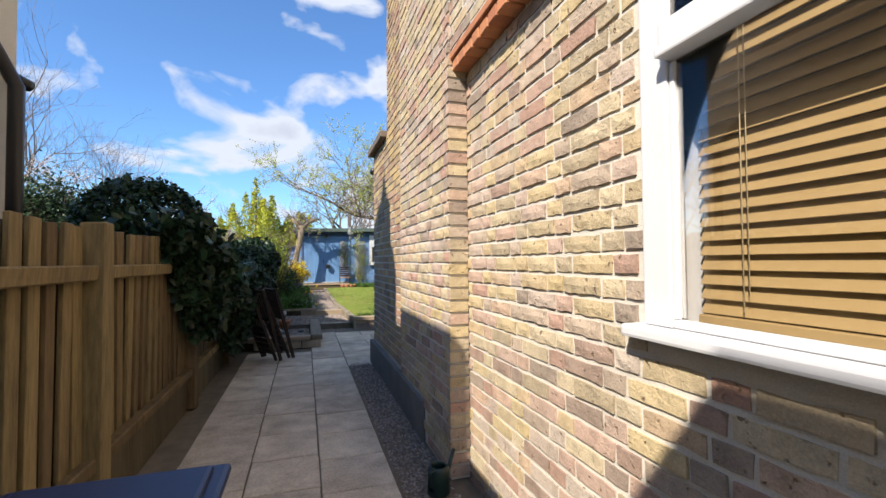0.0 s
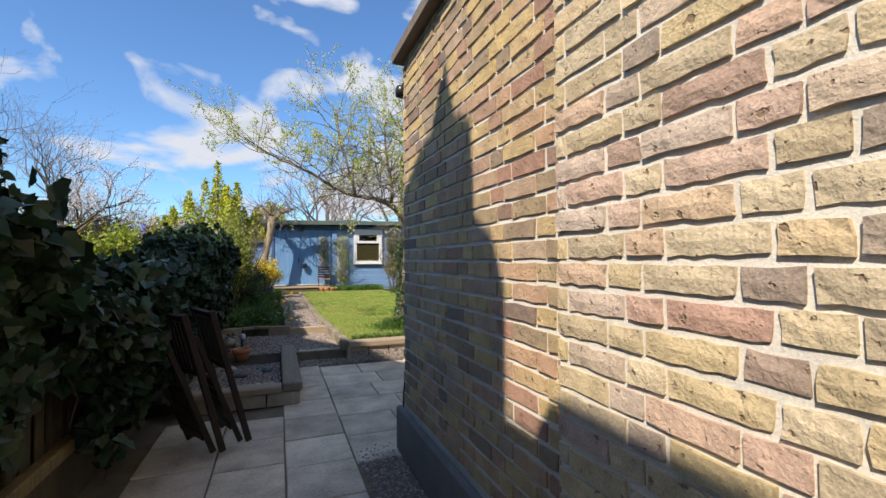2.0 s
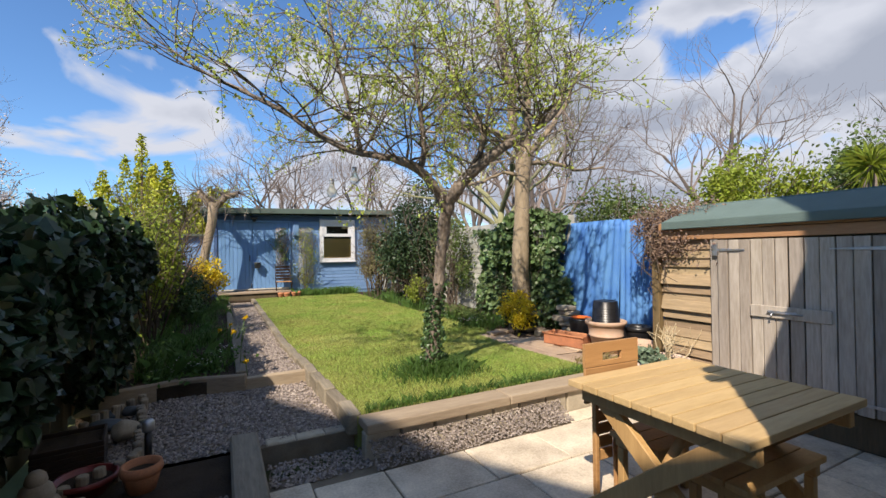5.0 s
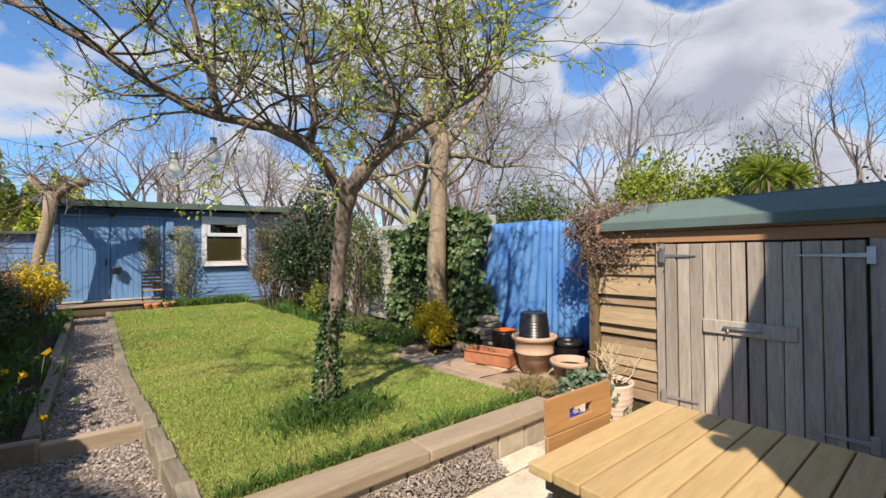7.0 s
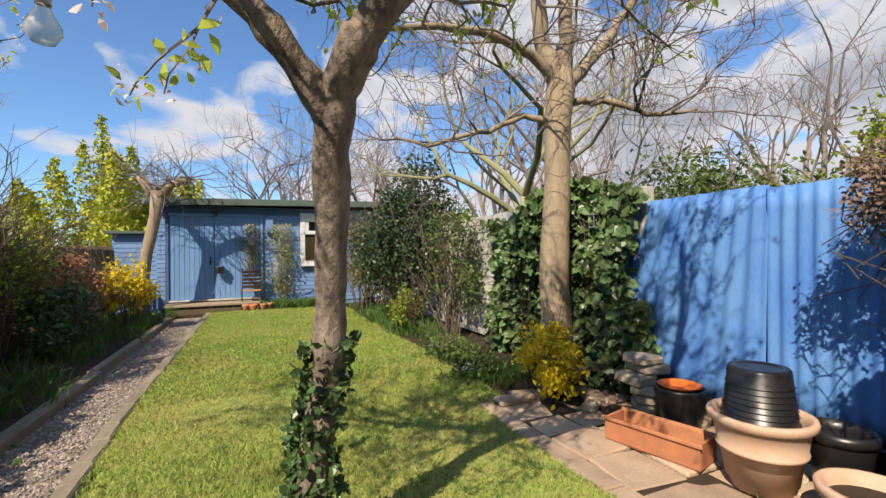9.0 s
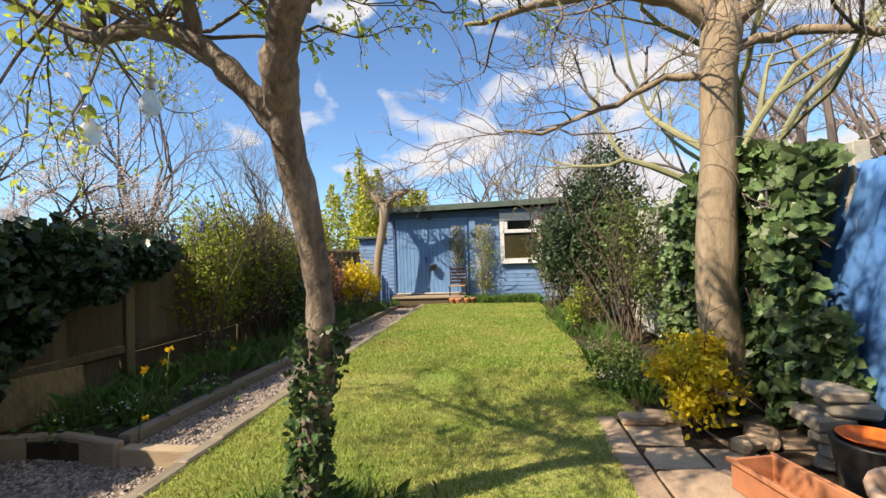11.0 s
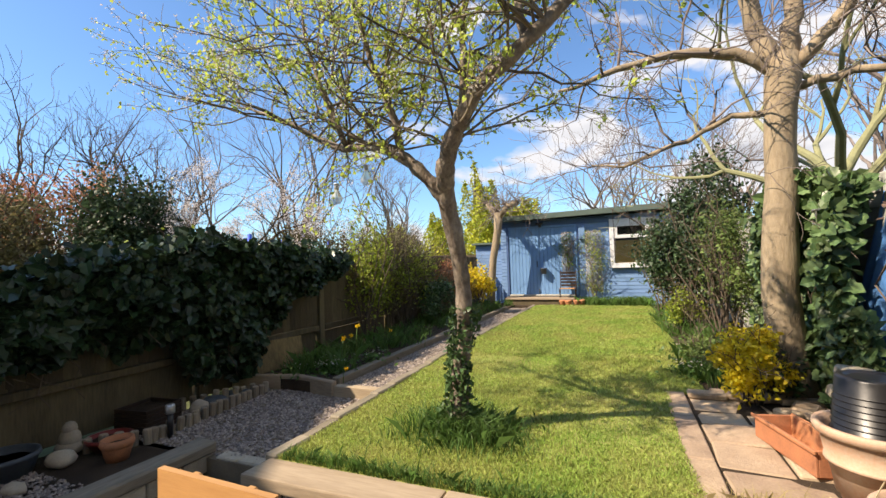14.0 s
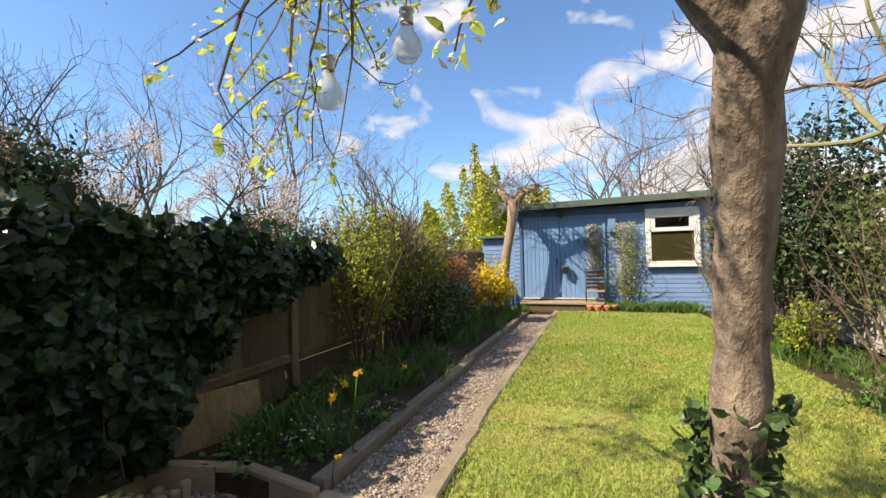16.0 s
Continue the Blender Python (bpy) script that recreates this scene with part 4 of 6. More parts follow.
trellis(0, 1.10, 2.20, 0.30, (1.60, SY - 0.06, 1.10))
trellis(0, 0.55, 2.20, 0.42, (2.30, SY - 0.07, 0.55))
steps_ = thing("step", (0.85, SY - 0.42, 0.20), "low weathered timber step before the blue doors", "step")
box("tread", (-0.95, -0.18, 0.16), (0.95, 0.36, 0.21), M_SLEEPER, steps_, 0.008)
box("riser", (-0.93, -0.14, -0.05), (0.93, 0.34, 0.155), M_FENCE_DARK, steps_, 0.006)

# ---- picnic table ----
tb = thing("picnic_table", (2.13, 6.95, 0), "golden oiled pine picnic table with slatted top and benches", "picnic table")
TW, TL, TZ = 0.92, 0.88, 0.74
n = 9
for i in range(n):
    y0 = -TL / 2 + TL * i / n
    box("top_board", (-TW / 2 + random.uniform(-0.004, 0.004), y0 + 0.003, TZ - 0.034), (TW / 2, y0 + TL / n - 0.003, TZ), M_PINE, tb, 0.005, seg=2)
for x in (-0.36, 0.36):
    box("batten", (x - 0.022, -0.42, TZ - 0.115), (x + 0.022, 0.42, TZ - 0.036), M_PINE_LEG, tb, 0.004)
    for s in (1, -1):
        b2 = bmesh.new()
        a, b = Vector((x + 0.022 * s, s * 0.37, TZ - 0.04)), Vector((x + 0.022 * s, -s * 0.46, 0.0))
        ang = math.degrees(math.atan2(b.y - a.y, a.z - b.z))
        add_box(b2, (-0.02, -0.045, 0), (0.02, 0.045, (b - a).length), pose(*b, ang, 0, 0), 0.004)
        part("leg", b2, M_PINE_LEG, tb)
for k in range(2):
    bench = thing("bench", (2.22, 6.80 + 0.40 * k, 0), "slatted pine bench tucked under the picnic table", "bench", group="table benches")
    for i in range(3):
        box("seat_board", (-0.30, -0.15 + 0.10 * i, 0.41), (0.34, -0.056 + 0.10 * i, 0.44), M_PINE_LEG, bench, 0.005, seg=2)
    for x in (-0.24, 0.28):
        for yy in (-0.11, 0.11):
            box("leg", (x - 0.02, yy - 0.02, 0), (x + 0.02, yy + 0.02, 0.35), M_PINE_LEG, bench, 0.004)
        box("bearer", (x - 0.022, -0.14, 0.352), (x + 0.022, 0.14, 0.408), M_PINE_LEG, bench, 0.004)
rods("brace", M_PINE_LEG, tb, ([(-0.33, 0, 0.40), (0.0, 0, 0.69)], 0.028), ([(0.33, 0, 0.40), (0.0, 0, 0.69)], 0.028), sides=4)
chair = thing("folding_chair", (2.05, 7.44, 0), "brown wooden folding chair standing folded against the table", "chair", rz=-2)
b2 = bmesh.new()
for z0, z1 in ((0.56, 0.655), (0.66, 0.755)):
    add_box(b2, (-0.205, -0.009, z0), (0.205, 0.009, z1), bevel=0.004)
for lo, hi in (((-0.205, -0.009, 0.759), (0.205, 0.009, 0.785)), ((-0.205, -0.009, 0.832), (0.205, 0.009, 0.89)), ((-0.205, -0.009, 0.785), (-0.075, 0.009, 0.832)), ((0.075, -0.009, 0.785), (0.205, 0.009, 0.832))):
    add_box(b2, lo, hi)
part("backrest", b2, M_TEAK, chair, "boarded back with a slot to lift it by")
for x in (-0.10, 0.10):
    box("leg", (x - 0.014, 0.012, 0.0), (x + 0.014, 0.036, 0.88), M_TEAK, chair, 0.004)
    box("leg", (x * 0.8 - 0.014, 0.04, 0.0), (x * 0.8 + 0.014, 0.064, 0.62), M_TEAK, chair, 0.004)
for k in range(5):
    box("seat_slat", (-0.075, 0.068, 0.18 + 0.075 * k), (0.075, 0.084, 0.245 + 0.075 * k), M_TEAK, chair, 0.004)
# stacked dark folding chairs against the fence
for k, (x, y, r, lean) in enumerate(((-0.22, 6.42, -66, 15), (-0.40, 6.28, -58, 15))):
    dc = thing("folding_chair", (x, y, 0.0), "dark stained folding chair leaning against the ivy", "chair", group="folded chairs", rz=r)
    tilt = pose(0, 0, 0.03, lean, 0, 0)
    for sx in (-0.21, 0.21):
        box("leg", (sx - 0.015, -0.02, 0), (sx + 0.015, 0.02, 0.98), M_DARKFRAME, dc, 0.004, m=tilt)
        box("leg", (sx * 0.85 - 0.014, -0.06, 0.02), (sx * 0.85 + 0.014, -0.025, 0.85), M_DARKFRAME, dc, 0.004, m=tilt @ pose(0, 0, 0, 6, 0, 0))
    for i in range(6):
        box("back_slat", (-0.165 + i * 0.06, -0.008, 0.58), (-0.135 + i * 0.06, 0.008, 0.92), M_DARKFRAME, dc, 0.003, m=tilt)
    for z in (0.55, 0.93):
        box("back_rail", (-0.195, -0.014, z), (0.195, 0.014, z + 0.04), M_DARKFRAME, dc, 0.004, m=tilt)
    for i in range(5):
        box("seat_slat", (-0.17, -0.085, 0.12 + i * 0.075), (0.17, -0.065, 0.18 + i * 0.075), M_DARKFRAME, dc, 0.003, m=tilt)

# ---- wheelie bin lid near the camera ----
wb = thing("wheelie_bin", (-0.46, 1.12, 0), "dark wheelie bin with a navy blue lid", "bin")
b2 = bmesh.new()
add_box(b2, (-0.24, -0.28, 0.05), (0.24, 0.26, 0.71), bevel=0.03, seg=2)
for v in b2.verts:
    f = 0.8 + 0.2 * v.co.z / 0.86
    v.co.x, v.co.y = v.co.x * f, v.co.y * f
part("body", b2, M_BLACK, wb)
b2 = bmesh.new()
add_box(b2, (-0.26, -0.30, 0.715), (0.27, 0.30, 0.745), bevel=0.015, seg=2)
add_box(b2, (-0.22, -0.26, 0.74), (0.23, 0.26, 0.762), bevel=0.012, seg=2)
part("lid", b2, M_BINLID, wb, "navy blue lid")
v_, f_ = join(*[([(x + 0.035 * 0 + p[2], p[0], p[1] + 0.09) for p in a], b) for x in (0,) for a, b in (lathe([(0.09, -0.025), (0.09, 0.025)], 16),)])
wh = arrays("wheel", v_, f_, M_BLACK, wb)
wh.location = (-0.2, -0.2, 0)

# ---- raised rockery bed ----
rb = thing("raised_bed", (0, 0, 0), "raised rockery bed of brick and weathered sleepers", "raised bed")
box("sleeper", (0.10, 7.02, 0.12), (0.27, 8.92, 0.20), M_SLEEPER_Y, rb, 0.012, wobble=0.004)
box("sleeper", (-0.80, 6.98, 0.12), (0.095, 7.13, 0.19), M_SLEEPER, rb, 0.012, wobble=0.004)
for i in range(4):
    box("brick", (-0.72 + i * 0.23, 7.02, 0.0), (-0.50 + i * 0.23, 7.12, 0.115), M_STONE, rb, 0.008, wobble=0.004)
for i in range(8):
    box("brick", (0.12, 7.03 + i * 0.235, 0.0), (0.25, 7.255 + i * 0.235, 0.115), M_STONE, rb, 0.008, wobble=0.004)
box("soil", (-0.95, 7.13, 0.0), (0.11, 8.90, 0.10), M_SOIL, rb, 0)
stones("gravel", 3500, rect(-0.75, 0.08, 7.18, 8.3), 0.105, 0.014, M_GRAVEL, "pale gravel over the rockery", "gravel")

# ---- vegetation ----


def plant(name, at, label, category, group="", kind=""):
    return thing(name, at, label, category, group, kind)


def shrub(name, at, rad, count, size, material, label, category, seed, stems=14, shape=OVAL_SHAPE, hollow=0.35, stem_mat=None, lumps=15, facing=(0, 0, 0.7), twig_len=0.75):
    """A bush: stems from the foot, and leaves in uneven clumps with gaps."""
    r = np.random.default_rng(seed)
    t = plant(name, at, label, category)
    out, tips = [], []
    rx, ry, rz = rad
    for _ in range(stems):
        a = r.uniform(0, 6.28)
        d = Vector((math.cos(a) * rx * r.uniform(0.1, 0.8), math.sin(a) * ry * r.uniform(0.1, 0.8), 2 * rz * r.uniform(0.6, 1.0)))
        grow((r.normal() * rx * 0.15, r.normal() * ry * 0.15, 0), d, d.length * twig_len, 0.012 * max(0.5, rz), 2, r, out, tips, shrink=0.45, wander=0.15, sides=(5, 4, 3), minr=0.0022)
    v, f = join(*out)
    arrays("branch_growth", v, f, stem_mat or M_TWIG, t)
    cl = []
    for _ in range(lumps):
        a, e = r.uniform(0, 6.28), r.uniform(-0.5, 1.0)
        cl.append((math.cos(a) * rx * 0.68 * math.cos(e) * r.uniform(0.5, 1.1), math.sin(a) * ry * 0.68 * math.cos(e) * r.uniform(0.5, 1.1), rz * (1 + 0.68 * math.sin(e)), r.uniform(0.26, 0.5)))
    pts = []
    per = count // lumps
    for cx, cy, cz, k in cl:
        d = r.normal(size=(per, 3))
        d /= np.linalg.norm(d, axis=1, keepdims=True)
        d *= (r.uniform(hollow, 1.0, (per, 1)) ** 0.6) * (1 + 0.25 * r.normal(size=(per, 1)))
        pts.append(d * np.array((rx, ry, rz)) * k + np.array((cx, cy, cz)))
    P = np.concatenate(pts)
    P = P[P[:, 2] > 0.02]
    v, f = leaves(P, size * r.uniform(0.6, 1.3, len(P)), r, shape, facing, 0.9)
    arrays("foliage", v, f, material, t)
    return t


# the plum tree on the lawn
rt = np.random.default_rng(11)
plum = plant("plum_tree", (1.9, 9.55, LAWN_Z), "small plum tree with lichen-pale bark, fresh leaves and white blossom", "tree")
out, tips = [], []
org = Vector((1.9, 9.55, LAWN_Z))


def limb(points, radii, sides=9):
    pts = [Vector(p) - org for p in points]
    fine_p, fine_r = [], []
    for i in range(len(pts) - 1):
        p0, p1, p2, p3 = pts[max(i - 1, 0)], pts[i], pts[i + 1], pts[min(i + 2, len(pts) - 1)]
        for k in range(5):
            t = k / 5
            q = 0.5 * ((2 * p1) + (p2 - p0) * t + (2 * p0 - 5 * p1 + 4 * p2 - p3) * t * t + (3 * p1 - p0 - 3 * p2 + p3) * t ** 3)
            fine_p.append(q + Vector(rt.normal(size=3)) * 0.004)
            fine_r.append((radii[i] + (radii[i + 1] - radii[i]) * t) * (1 + 0.07 * rt.normal()))
    fine_p.append(pts[-1])
    fine_r.append(radii[-1])
    return fine_p, fine_r


trunk_line = limb([(1.88, 9.49, 0.2), (1.92, 9.52, 0.6), (1.97, 9.51, 1.0), (1.975, 9.44, 1.4), (1.965, 9.28, 1.80), (2.0, 9.17, 1.97), (2.07, 9.06, 2.11), (2.31, 8.88, 2.34), (2.65, 8.80, 2.55), (2.95, 8.80, 2.82), (3.2, 8.95, 3.35)], [0.082, 0.064, 0.056, 0.054, 0.058, 0.06, 0.056, 0.046, 0.036, 0.028, 0.015])
left_line = limb([(1.965, 9.28, 1.80), (1.85, 9.24, 1.97), (1.66, 9.20, 2.15), (1.40, 9.25, 2.25), (1.0, 9.40, 2.34), (0.5, 9.45, 2.62), (0.0, 9.55, 2.85), (-0.4, 9.6, 3.1)], [0.055, 0.048, 0.042, 0.034, 0.026, 0.019, 0.012, 0.006])
up_line = limb([(1.66, 9.22, 2.13), (1.66, 9.12, 2.4), (1.55, 9.0, 2.8), (1.5, 8.95, 3.3)], [0.03, 0.025, 0.018, 0.008])
mid_line = limb([(2.12, 9.08, 2.14), (2.2, 9.0, 2.5), (2.1, 9.3, 3.0), (2.1, 9.5, 3.5)], [0.03, 0.026, 0.018, 0.008])
for p, r_ in (trunk_line,):
    v, f = tube(p, r_, 12)
    arrays("trunk", v, f, M_BARK, plum, smooth=True)
up2_line = limb([(1.15, 9.33, 2.31), (1.05, 9.25, 2.6), (0.9, 9.2, 3.1), (0.85, 9.2, 3.5)], [0.022, 0.019, 0.013, 0.006])
up3_line = limb([(2.6, 8.81, 2.52), (2.55, 8.9, 2.9), (2.6, 9.1, 3.5)], [0.026, 0.02, 0.008])
for p, r_ in (left_line, up_line, mid_line, up2_line, up3_line):
    v, f = tube(p, r_, 9)
    arrays("limb", v, f, M_BARK, plum, smooth=True)
out, tips = [], []
for line, lo, num in ((left_line, 8, 40), (up_line, 3, 24), (mid_line, 3, 24), (trunk_line, 30, 32), (up2_line, 2, 22), (up3_line, 2, 18)):
    p, r_ = line
    for _ in range(num):
        i = int(rt.integers(lo, len(p)))
        a = rt.uniform(0, 6.28)
        d = Vector((math.cos(a), math.sin(a), rt.uniform(-0.1, 1.2)))
        grow(p[i], d, rt.uniform(0.35, 0.8), min(0.009, r_[i] * 0.55), 2, rt, out, tips, shrink=0.62, wander=0.2, lift=0.22, sides=(5, 4, 3), minr=0.0018)
v, f = join(*out)
arrays("twig_growth", v, f, M_PLUMTWIG, plum)
T = np.array([tuple(t) for t in tips])
sel = T[rt.random(len(T)) < 0.6]
P = np.repeat(sel, 3, 0) + rt.normal(size=(len(sel) * 3, 3)) * 0.016
v, f = leaves(P, rt.uniform(0.020, 0.045, len(P)), rt, OVAL_SHAPE, (0, 0, 0.8), 0.9)
arrays("foliage", v, f, M_SPRING, plum, "bright yellow-green young leaves")
sel = T[(rt.random(len(T)) < np.clip(0.34 - 0.12 * (T[:, 0] + 0.6), 0.06, 0.7))]
P = np.repeat(sel, 5, 0) + rt.normal(size=(len(sel) * 5, 3)) * 0.014
v, f = leaves(P, rt.uniform(0.012, 0.022, len(P)), rt, OVAL_SHAPE, None, 1.0)
arrays("blossom", v, f, M_BLOSSOM, plum, "white blossom at the twig ends")
# ivy up the trunk
ivy = plant("ivy", (1.9, 9.55, LAWN_Z), "dark green ivy climbing the plum trunk", "ivy")
P, S = [], []
for _ in range(1050):
    z = rt.uniform(0, 1) ** 1.2 * 0.88
    i = min(len(trunk_line[0]) - 1, int(z / 0.085))
    c = trunk_line[0][i]
    a = rt.uniform(0, 6.28)
    d = 0.058 + abs(rt.normal()) * 0.020 + 0.02 * max(0, math.sin(a * 2 + z * 9))
    P.append((c.x + math.cos(a) * d, c.y + math.sin(a) * d, z))
    S.append(rt.uniform(0.018, 0.042))
v, f = leaves(P, S, rt, IVY_SHAPE, (0.1, -0.4, 0.2), 0.8)
arrays("foliage", v, f, M_IVY, ivy)


def tree(name, at, height, radius, seed, material, twig_mat, label, limbs_n=5, depth=4, spread=0.6, lean=(0, 0), first=0.35, leafm=None, leaf_n=0, leaf_s=0.03, shrink=0.66, lift=0.25, sides=(8, 6, 4, 3, 3)):
    r = np.random.default_rng(seed)
    t = plant(name, at, label, "tree")
    top = Vector((lean[0], lean[1], height * first))
    pts = [Vector((lean[0] * k / 5 + 0.02 * r.normal(), lean[1] * k / 5 + 0.02 * r.normal(), height * first * k / 5)) for k in range(6)]
    v, f = tube(pts, [radius * (1.25 if k == 0 else 1 - 0.06 * k) for k in range(6)], 12)
    arrays("trunk", v, f, material, t, smooth=True)
    out, tips = [], []
    for k in range(limbs_n):
        a = 6.28 * k / limbs_n + r.uniform(-0.4, 0.4)
        d = Vector((math.cos(a) * spread, math.sin(a) * spread, 1 if k else 1.6))
        grow(pts[-1 if k % 2 == 0 else -2], d, height * 0.26 * r.uniform(0.8, 1.25), radius * 0.6, depth, r, out, tips, shrink=shrink, lift=lift, wander=0.14, sides=sides, minr=0.004, split=(2, 3))
    v, f = join(*out)
    arrays("branch_growth", v, f, twig_mat, t)
    if leafm:
        T = np.array([tuple(q) for q in tips])
        idx = r.integers(0, len(T), leaf_n)
        P = T[idx] + r.normal(size=(leaf_n, 3)) * leaf_s * 1.5
        v, f = leaves(P, r.uniform(0.6, 1.3, leaf_n) * leaf_s, r)
        arrays("crown", v, f, leafm, t)
    return t


# the tall pale-barked tree by the ivy wall
ro = np.random.default_rng(5)
ash = plant("tall_tree", (4.26, 11.14, 0.2), "tall pale-barked tree with bare spreading limbs and long stem", "tree")
pts = [Vector((0, 0, 0)), Vector((0.0, 0, 0.2)), Vector((0.0, 0, 0.45)), Vector((-0.03, 0.0, 0.9)), Vector((-0.01, 0.01, 1.2)), Vector((0.0, 0, 1.5)), Vector((0.035, 0.01, 1.8)), Vector((0.03, 0, 2.1)), Vector((0.05, 0, 2.45)), Vector((0.08, 0, 2.72)), Vector((0.09, 0, 2.9))]
v, f = tube(pts, [0.23, 0.17, 0.14, 0.132, 0.134, 0.124, 0.122, 0.115, 0.118, 0.135, 0.11], 16)
arrays("trunk", v, f, M_ASHBARK, ash, smooth=True)
ash_limbs = ([(0.05, 0, 2.76), (-0.25, -0.05, 2.98), (-0.7, -0.1, 3.06), (-1.2, -0.15, 2.98), (-1.75, -0.25, 2.84)], [0.062, 0.048, 0.040, 0.030, 0.014]), \
            ([(0.02, 0, 2.42), (-0.3, 0.05, 2.44), (-0.75, 0.1, 2.26), (-1.2, 0.12, 2.12), (-1.5, 0.1, 2.16)], [0.034, 0.027, 0.022, 0.015, 0.008]), \
            ([(0.05, 0, 2.8), (-0.10, 0.05, 3.2), (-0.14, 0.0, 3.8), (-0.3, 0.1, 4.6), (-0.35, 0.1, 5.6)], [0.085, 0.075, 0.066, 0.05, 0.03]), \
            ([(0.10, 0, 2.8), (0.20, 0.05, 3.25), (0.22, 0.1, 3.9), (0.32, 0.1, 4.8), (0.3, 0.2, 5.8)], [0.08, 0.07, 0.06, 0.045, 0.025]), \
            ([(0.12, 0, 2.74), (0.40, -0.1, 3.05), (0.72, -0.2, 3.5), (0.95, -0.35, 4.1)], [0.06, 0.05, 0.042, 0.025]), \
            ([(0.10, 0.02, 2.6), (0.5, -0.1, 2.66), (0.95, -0.2, 2.52), (1.45, -0.35, 2.6)], [0.04, 0.034, 0.026, 0.015])
out, tips = [], []
for line, radii in ash_limbs:
    fp = []
    for k in range(len(line) - 1):
        a, b = Vector(line[k]), Vector(line[k + 1])
        fp += [a.lerp(b, q / 4) + Vector(ro.normal(size=3)) * (0.012 if k or q else 0) for q in range(4)]
    fp.append(Vector(line[-1]))
    fr = [float(q) for q in np.interp(np.linspace(0, len(line) - 1, len(fp)), range(len(line)), radii)]
    v, f = tube(fp, fr, 9)
    arrays("limb", v, f, M_ASHBARK, ash, smooth=True)
    for _ in range(11):
        k = int(ro.integers(len(fp) // 3, len(fp)))
        grow(fp[k], ro.normal(size=3) + np.array((-0.2, 0, 0.1)), ro.uniform(0.35, 0.8), min(0.014, fr[k] * 0.5), 3, ro, out, tips, lift=0.02, shrink=0.66, wander=0.16, sides=(6, 5, 4, 3), minr=0.0028)
v, f = join(*out)
arrays("branch_growth", v, f, M_FARTWIG, ash, smooth=True)
green = tree("tree", (5.6, 13.6, 0), 7.0, 0.10, 21, M_GREENBARK, M_GREENBARK, "mossy green-barked tree with bare limbs behind the ivy", 6, 4, 0.9, first=0.33, lift=0.1)

# bare trees far behind
for k, (x, y, h, s) in enumerate(((2.6, 30, 9.5, 1), (4.2, 31, 9, 2), (-14, 26, 12, 3), (-18, 22, 11, 4), (-11, 32, 11, 5), (10, 22, 9.5, 6), (13, 20, 9, 7), (9, 17, 8.5, 8), (16, 15, 9, 9), (-4.5, 36, 7.5, 10), (7, 27, 9, 11), (22, 9, 8.5, 12))):
    tree("bare_tree", (x, y, -0.06), h, 0.16, 100 + s, M_FARTWIG, M_FARTWIG, "bare leafless tree in early spring beyond the garden", 6, 5 if x < -10 or x > 6 or y > 29 else 4, 0.55, first=0.22, shrink=0.7, lift=0.3, sides=(5, 4, 3, 3, 3))
for k, (x, y, h) in enumerate(((-4.3, 13.4, 4.2), (-5.8, 15.5, 4.6), (-4.0, 17.5, 4.0), (-7.5, 14.0, 4.6))):
    tree("blossom_tree", (x, y, -0.06), h, 0.10, 140 + k, M_TWIG, M_TWIG, "pale blossoming cherry tree in the next garden", 6, 4, 1.1, first=0.25, leafm=M_BLOSSOM, leaf_n=9000, leaf_s=0.034, lift=0.08, sides=(5, 4, 3, 3, 3))
for x, y, h, sd in ((-9.6, 14.4, 6.6, 31), (-11.2, 11.8, 6.2, 32)):
    tree("bare_tree", (x, y, -0.06), h, 0.15, sd, M_TWIG, M_TWIG, "bare dark-limbed tree in the next garden", 7, 5, 0.75, first=0.2, shrink=0.72, lift=0.2, sides=(6, 5, 4, 3, 3))
# pollarded tree by the summerhouse
rp = np.random.default_rng(8)
pol = plant("pollarded_tree", (-0.45, 18.35, 0.2), "pollarded tree with a knobbly head and bare whips", "tree")
pp = [Vector((0, 0, 0)), Vector((0.05, 0, 0.6)), Vector((0.12, 0, 1.3)), Vector((0.28, 0, 2.1)), Vector((0.32, 0, 2.6))]
kn = [Vector((0.30, 0, 2.4)), Vector((0.6, -0.1, 2.75)), Vector((0.9, -0.1, 2.85))]
v, f = join(tube(pp, [0.13, 0.11, 0.105, 0.11, 0.13], 10), tube(kn, [0.08, 0.08, 0.09], 8), tube([Vector((0.28, 0, 2.45)), Vector((0.0, 0.1, 2.9))], [0.09, 0.08], 8))
arrays("trunk", v, f, M_ASHBARK, pol, smooth=True)
out, tips = [], []
for c in ((0.32, 0, 2.65), (0.9, -0.1, 2.87), (0.0, 0.1, 2.9), (0.6, -0.1, 2.78)):
    for _ in range(26):
        a = rp.uniform(0, 6.28)
        grow(c, (math.cos(a), math.sin(a), rp.uniform(-0.8, 1.3)), rp.uniform(0.4, 0.9), 0.009, 1, rp, out, tips, shrink=0.6, wander=0.1, sides=(4, 3), minr=0.003, split=(1, 2), lift=0.0)
v, f = join(*out)
arrays("whip_growth", v, f, M_FARTWIG, pol)


